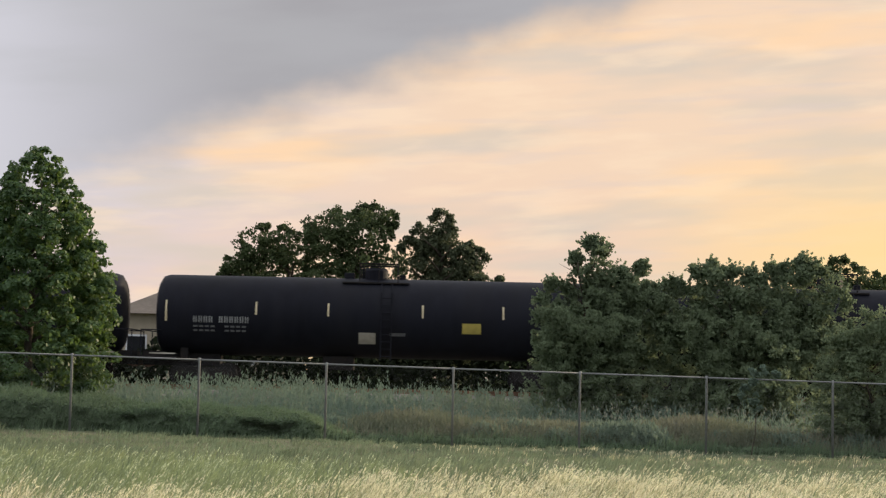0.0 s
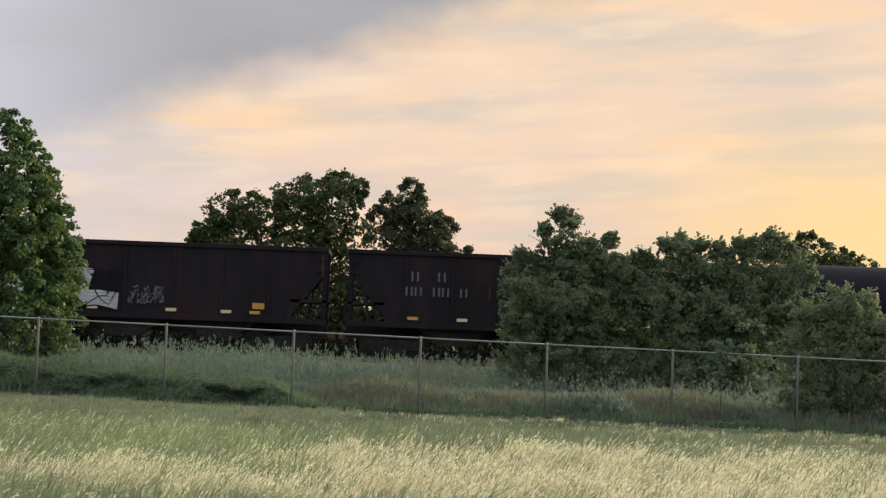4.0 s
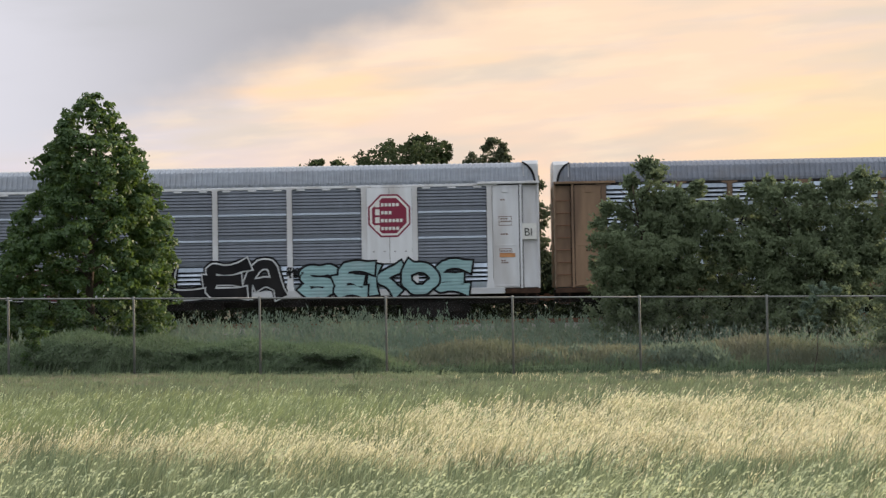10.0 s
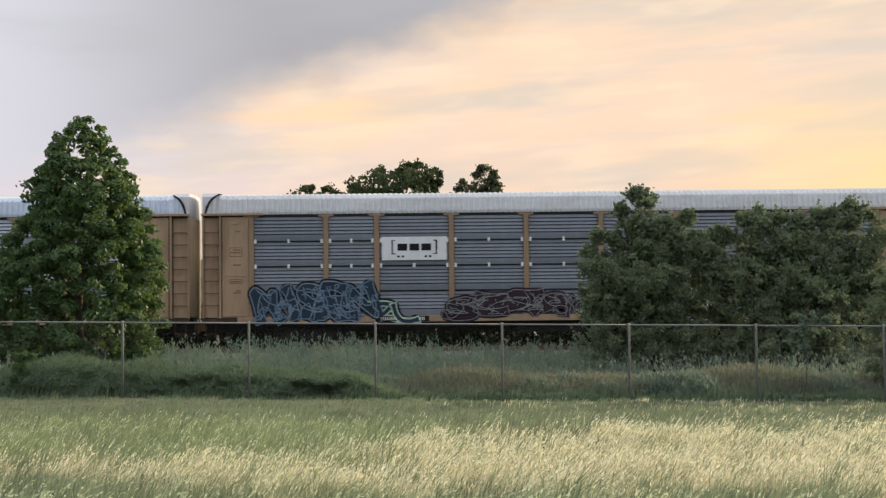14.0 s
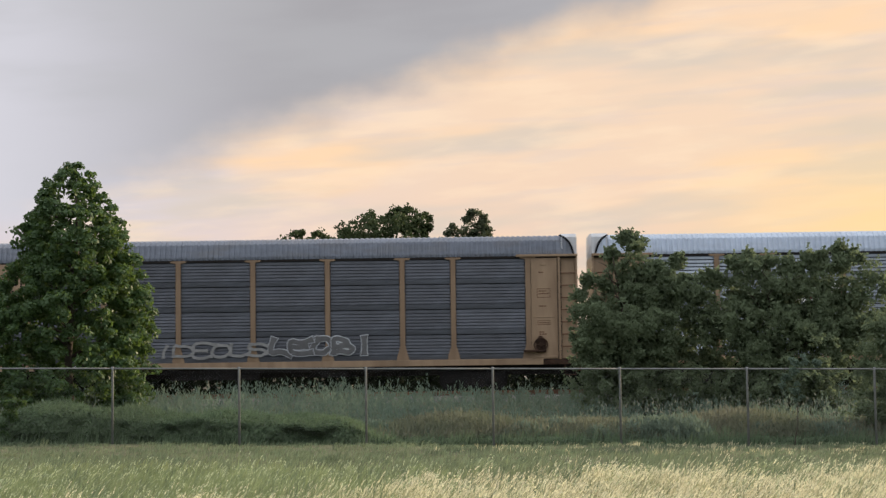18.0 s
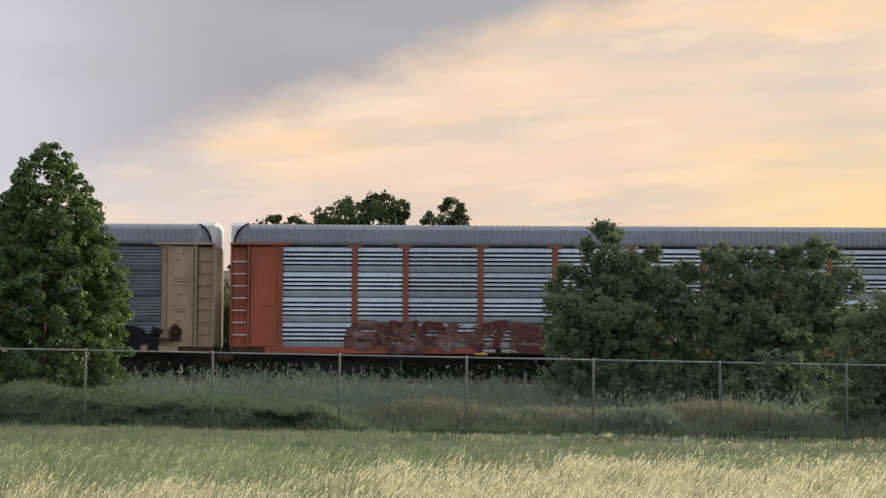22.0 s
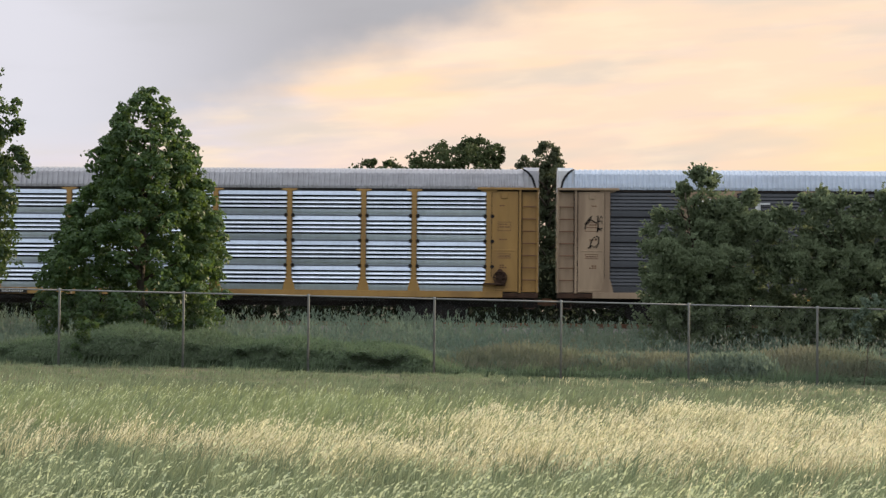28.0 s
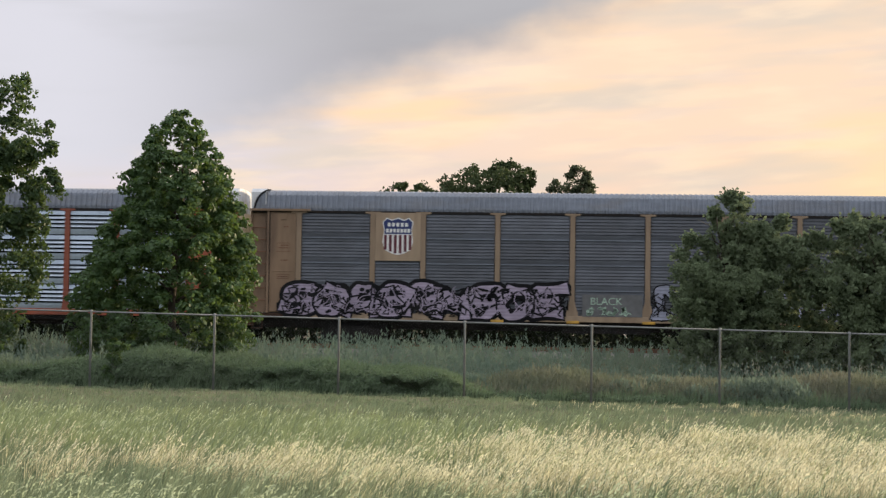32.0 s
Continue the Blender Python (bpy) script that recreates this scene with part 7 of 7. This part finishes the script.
def make_field():
    rng = np.random.default_rng(81)
    # short undergrowth everywhere; the meadow goes on round the place where one stands, thinner out to the sides
    x, y = field_points(rng, 150000, 9.5, 43.0)
    ax, ay = rng.uniform(-9, 9, 30000), rng.uniform(-9, 9.8, 30000)
    out = np.hypot(ax, ay) > 0.7
    x, y = np.concatenate([x, ax[out]]), np.concatenate([y, ay[out]])
    h = rng.uniform(0.10, 0.26, len(x)) * (0.7 + 0.6 * clusters(x * 0.35 + 1, y * 0.4)) * stand(y)
    q, _ = blades(rng, x, y, h, 0.004 + 0.0003 * np.abs(y), rng.uniform(0.08, 0.5, len(x)), rng.uniform(0.8, 1.0, len(x)))
    far_x, far_y = rng.uniform(-60, 60, 26000), rng.uniform(-25, 43, 26000)
    out = np.abs(far_x + far_y * 0.035) > 3.6 + np.maximum(far_y, 8.0) * 0.34
    q2, _ = blades(rng, far_x[out], far_y[out], rng.uniform(0.15, 0.38, out.sum()), 0.03, rng.uniform(0.08, 0.5, out.sum()), rng.uniform(0.8, 1.0, out.sum()))
    q = np.concatenate([q, q2])
    me = quads_mesh("short_grass", q[:, :3])
    me.materials.append(GRASS)
    tagged(new("short_grass", me), "short green grass under the tall meadow", "grass", kind="stuff")
    # green tufts
    x, y = field_points(rng, 15000, 9.5, 43.0)
    bold = np.where(rng.random(len(x)) < 0.10, 1.45, 1.0)
    h = 0.30 * (0.62 + 0.55 * clusters(x * 0.4 + 1, y * 0.45)) * rng.lognormal(0, 0.20, len(x)) * stand(y) * bold
    green, tip = tufts(rng, x, y, 13, h, 0.07 + 0.0012 * y.mean(), 0.0045)
    grass("meadow_grass", "tall uncut green meadow grass bent by the wind", GRASS, green)
    # fresher tufts beyond the ripe strip
    x, y = field_points(rng, 16000, 17.0, 33.0)
    keep = rng.random(len(x)) < (0.25 + 0.75 * clusters(x * 0.5, y * 0.5)) * smooth01((y - 18.0) / 2.0) * (1 - smooth01((y - 26.5 - 0.4 * ragged(x, y)) / 5.0)) * (1 - 0.85 * smooth01((x + 2.0) / 3.0)) * (1 - 0.35 * smooth01((y - 25.0) / 3.0))
    x, y = x[keep], y[keep]
    h = 0.33 * rng.lognormal(0, 0.2, len(x)) * stand(y)
    q, tip = tufts(rng, x, y, 12, h, 0.09, 0.004)
    grass("fresh_grass", "fresh yellow-green patch of meadow grass", FRESH, q)
    grass("seed_heads", "thin pale green seed heads over the fresh grass", GREEN_HEAD, nodding_heads(rng, tip[rng.random(len(tip)) < 0.09], 0.07, 0.0036, 2))
    # ripe strip: straw tufts with pale nodding heads
    x, y = field_points(rng, 80000, 9.5, 43.0)
    far = 0.30 * smooth01((y - 35.5) / 1.5) * smooth01((x + 1.0) / 2.5) * patches(x * 0.7, y * 2)
    keep = rng.random(len(x)) < 0.95 * ripe_band(x, y) * (0.25 + 0.75 * clusters(x * 0.6, y * 0.7)) * (0.55 + 0.45 * patches(x * 1.4, y)) + far * clusters(x * 0.6, y * 2) + 0.008 * np.clip(x, 0, 9) * (y < 30)
    x, y = x[keep], y[keep]
    h = 0.36 * (0.75 + 0.4 * clusters(x * 0.45 + 3, y * 0.5)) * rng.lognormal(0, 0.13, len(x)) * stand(y)
    q, tip = tufts(rng, x, y, 8, h, 0.10, 0.0028)
    pick = tip[(rng.random(len(tip)) < 0.40) & (tip[:, 1] < 31)]
    grass("ripe_grass", "pale straw-coloured strip of ripe meadow grass", STRAW, q)
    grass("seed_heads", "pale ripe seed heads nodding over the grass", STRAW_HEAD, nodding_heads(rng, pick, 0.072, 0.0036, 2))
    # near by: pale green heads over the tufts
    x, y = field_points(rng, 30000, 9.0, 30.0)
    near = 1 - smooth01((y - 13.5) / 5.0)
    mid = smooth01((y - 17.0) / 2.0) * (1 - smooth01((y - 27.0) / 4.0))
    keep = rng.random(len(x)) < (0.03 + 0.42 * near + 0.05 * mid * smooth01((x + 7.0) / 6.0) + 0.035 * np.clip(x + 1, 0, 9)) * (0.35 + 0.65 * patches(x * 1.3 + 5, y)) * (0.3 + 1.0 * clusters(x * 0.8 + 3, y + 1))
    x, y = x[keep], y[keep]
    h = 0.34 * (0.7 + 0.45 * clusters(x * 0.4 + 1, y * 0.45)) * rng.lognormal(0, 0.16, len(x)) * stand(y)
    q, tip = tufts(rng, x, y, 9, h, 0.08, 0.0035)
    pick = tip[rng.random(len(tip)) < 0.32 * (0.4 + 0.9 * smooth01((14.0 - tip[:, 1]) / 3.0))]
    grass("half_ripe_grass", "half-ripe pale green meadow grass", PALE_GREEN, q)
    grass("seed_heads", "pale green seed heads arching over the meadow", GREEN_HEAD, nodding_heads(rng, pick, 0.095, 0.0056, 3))


def make_weeds():
    """Rank growth behind the fence: vine mounds and dry weeds, then tall blue-green weeds on the bank."""
    rng = np.random.default_rng(91)

    # vine-covered ridge along the fence: a steep shaded face below a rounded leafy top
    def ridge(x, v):
        """A point on the ridge: v from its foot on the field side (0) over the crest to the back (1)."""
        big = 0.76 + 0.15 * np.sin(x * 0.55 + 1.1) + 0.08 * np.sin(x * 1.27 + 2.6) + 0.05 * np.sin(x * 2.9)
        hgt = big * (1 - 0.78 * smooth01((x + 2.95) / 1.1)) * (1 - 0.35 * smooth01((-9.0 - x) / 3.0))
        hgt = hgt * (1 + 0.25 * np.sin(x * 1.05 + 0.5) * smooth01((x + 1.5) / 2.0))
        bulge = 0.10 * np.sin(x * 2.3 + 0.7) * np.sin(v * 7 + x * 0.4) + 0.06 * np.sin(x * 5.3 + 1) * np.sin(v * 13 + 1.5 * np.sin(x)) + 0.03 * np.sin(x * 11) * np.sin(v * 21)
        yy = np.interp(v, [0, 0.15, 0.35, 0.5, 0.75, 1.0], [42.75, 42.62, 42.75, 43.3, 44.6, 46.2]) + bulge * 1.2
        # hollows under the overhanging growth
        deep = np.exp(-((x + 3.5) / 0.95) ** 2) + 0.55 * np.exp(-((x + 7.0) / 1.3) ** 2) + 0.4 * np.exp(-((x + 5.3) / 0.4) ** 2)
        yy = yy + deep * (0.16 * np.exp(-((v - 0.20) / 0.13) ** 2) - 0.14 * np.exp(-((v - 0.37) / 0.08) ** 2))
        zz = np.interp(v, [0, 0.15, 0.35, 0.5, 0.75, 1.0], [0.0, 0.35, 0.74, 0.95, 1.0, 0.4])
        return yy, ground_z(x, yy) + zz * hgt * (1 + bulge) - 0.03
    xs, vs = np.linspace(-26, 16, 240), np.linspace(0, 1, 14)
    X, V = np.meshgrid(xs, vs)
    Y, Z = ridge(X, V)
    g = np.stack([X, Y, Z], -1)
    n = 84000
    x, v = rng.uniform(-26, 16, n), rng.random(n)
    y, z = ridge(x, v)
    y2, z2 = ridge(x, v + 0.02)
    y3, z3 = ridge(x + 0.05, v)
    t1 = np.stack([np.zeros(n), y2 - y, z2 - z], 1)
    t2 = np.stack([np.full(n, 0.05), y3 - y, z3 - z], 1)
    nor = np.cross(t2, t1)
    nor /= np.linalg.norm(nor, axis=1)[:, None]
    d1 = rng.normal(size=(n, 3)) * 0.9 + t1 / np.linalg.norm(t1, axis=1)[:, None]
    d1 -= (d1 * nor).sum(1)[:, None] * nor * 0.88
    d1 /= np.linalg.norm(d1, axis=1)[:, None]
    d2 = np.cross(nor, d1)
    s = rng.uniform(0.026, 0.058, (n, 1))
    c = np.stack([x, y, z], 1) + nor * rng.uniform(0.0, 0.16, (n, 1)) ** 1.3
    leaves = np.stack([c - d1 * s, c + d2 * s * 0.7, c + d1 * s, c - d2 * s * 0.7], 1)
    core_q = np.stack([g[:-1, :-1], g[:-1, 1:], g[1:, 1:], g[1:, :-1]], 2).reshape(-1, 4, 3)
    me = quads_mesh("undergrowth", np.concatenate([core_q, leaves]))
    me.materials.append(WEED_DARK)
    tagged(new("undergrowth", me), "low vine-covered green mounds along the fence", "undergrowth", kind="stuff")

    # soft grass lying over the crest of the mounds, lightened for their lit tops
    n = 48000
    x, v = rng.uniform(-26, -1.6, n), 0.10 + 0.75 * rng.random(n) ** 0.7
    y, z = ridge(x, v)
    p = np.stack([x, y, z], 1)
    d = np.stack([rng.normal(0.25, 0.5, n), rng.normal(-0.35, 0.35, n), np.abs(rng.normal(0.45, 0.35, n))], 1)
    d *= rng.uniform(0.10, 0.24, (n, 1)) / np.linalg.norm(d, axis=1)[:, None]
    side = np.cross(d, rng.normal(size=(n, 3)))
    side *= 0.009 / np.linalg.norm(side, axis=1)[:, None]
    me = quads_mesh("mound_grass", np.stack([p - side, p + side, p + d + side * 0.3, p + d - side * 0.3], 1))
    me.materials.append(MOUND_GRASS)
    tagged(new("mound_grass", me), "soft green grass lying over the mounds", "grass", kind="stuff")

    # uncut grass along the foot of the fence
    n = 16000
    x, y = rng.uniform(-26, 16, n), rng.uniform(42.3, 43.2, n)
    h = rng.uniform(0.12, 0.42, n) * (0.5 + 0.8 * clusters(x * 0.4, y)) * (1 - 0.55 * np.exp(-((x + 3.5) / 1.1) ** 2))
    q, _ = blades(rng, x, y, h, np.full(n, 0.016), rng.uniform(0.05, 0.5, n), rng.uniform(0.8, 1.0, n))
    me = quads_mesh("fence_line_grass", q)
    me.materials.append(MOUND_GRASS)
    tagged(new("fence_line_grass", me), "uncut grass along the foot of the fence", "grass", kind="stuff")
    # dry brownish growth where the ridge gives out
    n = 36000
    x, y = rng.uniform(-3.0, 16, n), rng.uniform(42.9, 46.8, n)
    thick = 0.5 + 0.5 * np.sin(x * 1.3 + 1.0 + np.sin(y)) * np.sin(x * 0.37 + 2.0)
    keep = rng.random(n) < 0.25 + 0.75 * thick
    x, y, thick = x[keep], y[keep], thick[keep]
    n = len(x)
    h = rng.uniform(0.35, 0.85, n) * (0.7 + 0.4 * thick) * np.clip((x + 3.2) / 1.2, 0.3, 1) * np.interp(y, [42.9, 44, 46.8], [0.6, 1.0, 1.0])
    q, top = blades(rng, x, y, h, np.full(n, 0.018), rng.uniform(0.03, 0.3, n), rng.uniform(0.85, 1.0, n))
    tufts = upright_leaves(rng, top - np.array([0, 0, 0.15]), 0.16, 0.018, 0.5)
    me = quads_mesh("dry_weeds", np.concatenate([q, tufts]))
    me.materials.append(DRY_WEED)
    tagged(new("dry_weeds", me), "dry brownish weeds behind the fence", "weeds", kind="stuff")

    # low blue-green clumps between the dry weeds
    cx, cz = rng.uniform(-2.5, 15.0, 46), rng.uniform(43.0, 46.4, 46)
    cx[:6], cz[:6] = (4.6, 5.1, 5.6, 8.6, 9.4, 1.2), (43.4, 43.2, 43.5, 43.8, 43.5, 43.6)
    size = rng.uniform(0.25, 0.55, 46)
    size[:3] = 0.62
    i = rng.choice(46, 26000, p=size / size.sum())
    d = rng.normal(size=(26000, 3))
    d *= (rng.uniform(0.5, 1.0, 26000) ** 0.5 / np.linalg.norm(d, axis=1))[:, None]
    p = np.stack([cx[i] + d[:, 0] * size[i] * 1.3, cz[i] + d[:, 1] * size[i], ground_z(cx[i], cz[i]) + np.abs(d[:, 2]) * size[i] * 1.1], 1)
    me = quads_mesh("low_weeds", upright_leaves(rng, p, 0.15, 0.022, 0.7))
    me.materials.append(WEED)
    tagged(new("low_weeds", me), "low blue-green weed clumps behind the fence", "weeds", kind="stuff")

    # tall weeds: stalks with narrow upright leaves, ending in spires
    n = 8600
    sx = np.concatenate([rng.uniform(-27, 22, 7400), rng.uniform(-27, -9, 1200)])
    sy = np.concatenate([rng.uniform(46.2, 60.0, 7400), rng.uniform(43.4, 46.5, 1200)])
    thin = rng.random(n) < 0.75 + 0.25 * np.sin(sx * 0.8 + sy * 0.3)
    sx, sy = sx[thin], sy[thin]
    tall = np.interp(sx, [-20, -9, -6, -4, -1.4, 2, 6, 9, 14], [1.15, 1.1, 1.3, 1.18, 1.06, 0.95, 0.72, 0.9, 1.0])
    sh = tall * (0.55 + 0.25 * rng.random(len(sx)) + 0.10 * np.sin(sx * 1.7 + 0.4 + sy) + 0.42 * (rng.random(len(sx)) ** 6)) * np.interp(sy, [43.4, 46, 51, 60], [0.6, 0.72, 1.0, 0.8])
    k = 21
    u = rng.random((len(sx), k)) ** 0.8
    lx = sx[:, None] + rng.normal(0, 0.11, u.shape) * (1.05 - u * 0.9)
    ly = sy[:, None] + rng.normal(0, 0.11, u.shape) * (1.05 - u * 0.9)
    lz = ground_z(sx, sy)[:, None] + u * sh[:, None]
    p = np.stack([lx, ly, lz], -1).reshape(-1, 3)
    me = quads_mesh("tall_weeds", upright_leaves(rng, p, 0.13, 0.018, 0.5))
    me.materials.append(WEED)
    tagged(new("tall_weeds", me), "tall blue-green weeds on the railway bank", "weeds", kind="stuff")
    n = 1700
    sx = np.where(rng.random(n) < 0.55, rng.uniform(-25, 16, n), rng.uniform(3.5, 15, n))
    sy = rng.uniform(44.5, 52.0, n)
    z = ground_z(sx, sy) + rng.uniform(0.35, 0.95, n)
    me = quads_mesh("weed_tips", upright_leaves(rng, np.stack([sx, sy, z], 1), 0.11, 0.016, 0.5))
    me.materials.append(WEED_PALE)
    tagged(new("weed_tips", me), "pale dry flowering tips of the weeds", "weeds", kind="stuff")


make_field()
make_weeds()


# ---- house behind the railway ----
def make_house():
    h = tagged(new("house"), "low beige house with a brown hipped roof behind the trees", "house")
    h.location = (-11.0, 96.5, float(ground_z(-11.0, 96.5)))
    part("wall", boxes((-5.0, 5.0, -4, 4, -0.2, 4.55)), HOUSE_WALL, h, "beige rendered wall")
    bm = bmesh.new()
    a = [bm.verts.new(p) for p in ((-5.5, -4.5, 4.5), (5.5, -4.5, 4.5), (5.5, 4.5, 4.5), (-5.5, 4.5, 4.5))]
    r = [bm.verts.new(p) for p in ((-1.2, 0, 6.7), (1.2, 0, 6.7))]
    for f in ((a[0], a[1], r[1], r[0]), (a[1], a[2], r[1]), (a[2], a[3], r[0], r[1]), (a[3], a[0], r[0]), (a[3], a[2], a[1], a[0])):
        bm.faces.new(f)
    part("roof", bm, HOUSE_ROOF, h, "brown shingle roof")
    for x in (-3.9, -1.2, 1.8):
        w = part("window", boxes((x - 0.55, x + 0.55, -4.06, -3.98, 1.9, 3.4)), WHITE_PAINT, h, "white window frame")
        part("pane", boxes((x - 0.47, x + 0.47, -4.08, -4.05, 2.0, 3.3)), GLASS_DARK, w)


make_house()


# ---- birds ----
def bird(label, span):
    b = tagged(new("swallow"), label, "bird")
    s = span
    body = bmesh.new()
    tube(body, [(-0.30 * s, 0, 0), (-0.22 * s, 0, 0.02 * s), (0.0, 0, 0.03 * s), (0.2 * s, 0, 0.01 * s), (0.42 * s, 0, 0)], [0.01 * s, 0.06 * s, 0.085 * s, 0.05 * s, 0.008 * s], 8)
    part("body", body, FEATHER, b, smooth=True)
    for side in (-1, 1):
        bm = bmesh.new()
        top = [(-0.12 * s, side * 0.05 * s, 0.04 * s), (-0.10 * s, side * 0.25 * s, 0.12 * s), (0.10 * s, side * 0.5 * s, 0.16 * s), (0.05 * s, side * 0.26 * s, 0.10 * s), (0.10 * s, side * 0.05 * s, 0.03 * s)]
        v = [bm.verts.new(p) for p in top] + [bm.verts.new((p[0], p[1], p[2] - 0.012 * s)) for p in top]
        bm.faces.new(v[:5]), bm.faces.new(v[9:4:-1])
        for i in range(5):
            bm.faces.new((v[i], v[(i + 1) % 5], v[(i + 1) % 5 + 5], v[i + 5]))
        part("wing", bm, FEATHER, b)
    tail = bmesh.new()
    for side in (-1, 1):
        prism(tail, [(0.36 * s, 0.0), (0.60 * s, 0.012 * s), (0.36 * s, 0.012 * s)], side * 0.02 * s, side * 0.06 * s)
    part("tail", tail, FEATHER, b)
    return b


low_bird = bird("dark swallow skimming low over the meadow", 0.30)
high_bird = bird("small dark bird crossing the sky", 0.34)


# ---- movement ----
def train_place(t):
    return 10.87 * t + 0.0028 * t * t


def motions():
    times = [0.0, 0.1, 0.2] + [float(k) for k in range(1, 32)] + [31.8, 31.9, 32.0]
    for car, centre in TRAIN:
        walk(car, [(t, pose(centre + train_place(t), TRACK_Y, RAIL_Z)) for t in times])
    # the wheels roll without slipping, less than a quarter turn from row to row
    turns = [k / 17.5 for k in range(560)] + [32.0]
    for wheels, dx in WHEELSETS:
        walk(wheels, [(t, pose(dx, 0, WHEEL_R, 0, math.degrees(train_place(t) / WHEEL_R), 0)) for t in turns])
    y = 16.0
    walk(low_bird, [(0.0, pose(40.0, y, 3.0)), (0.2, pose(38.0, y, 2.9)), (3.2, pose(3.8, y, 0.70)), (3.4, pose(2.08, y, 0.52)), (3.5, pose(1.23, y, 0.47, 25)),
                    (3.6, pose(0.35, y, 0.44)), (3.8, pose(-2.2, y, 0.45)), (4.0, pose(-5.0, y, 0.9)), (6.0, pose(-40.0, y, 6.0)), (31.9, pose(-400.0, 20, 30.0)), (32.0, pose(-401.0, 20, 30.0))])
    y = 95.0
    walk(high_bird, [(0.0, pose(160.0, y, 14.0)), (0.2, pose(159.0, y, 14.0)), (20.0, pose(29.0, y, 15.0)), (20.8, pose(10.34, y, 10.8)), (21.0, pose(8.86, y, 11.2)), (21.3, pose(6.5, y, 11.13)),
                     (22.0, pose(-2.0, y, 24.0)), (24.0, pose(-25.0, y, 34.0)), (28.0, pose(-70.0, y, 50.0)), (31.9, pose(-110.0, y, 56.0)), (32.0, pose(-111.0, y, 56.0))])


motions()
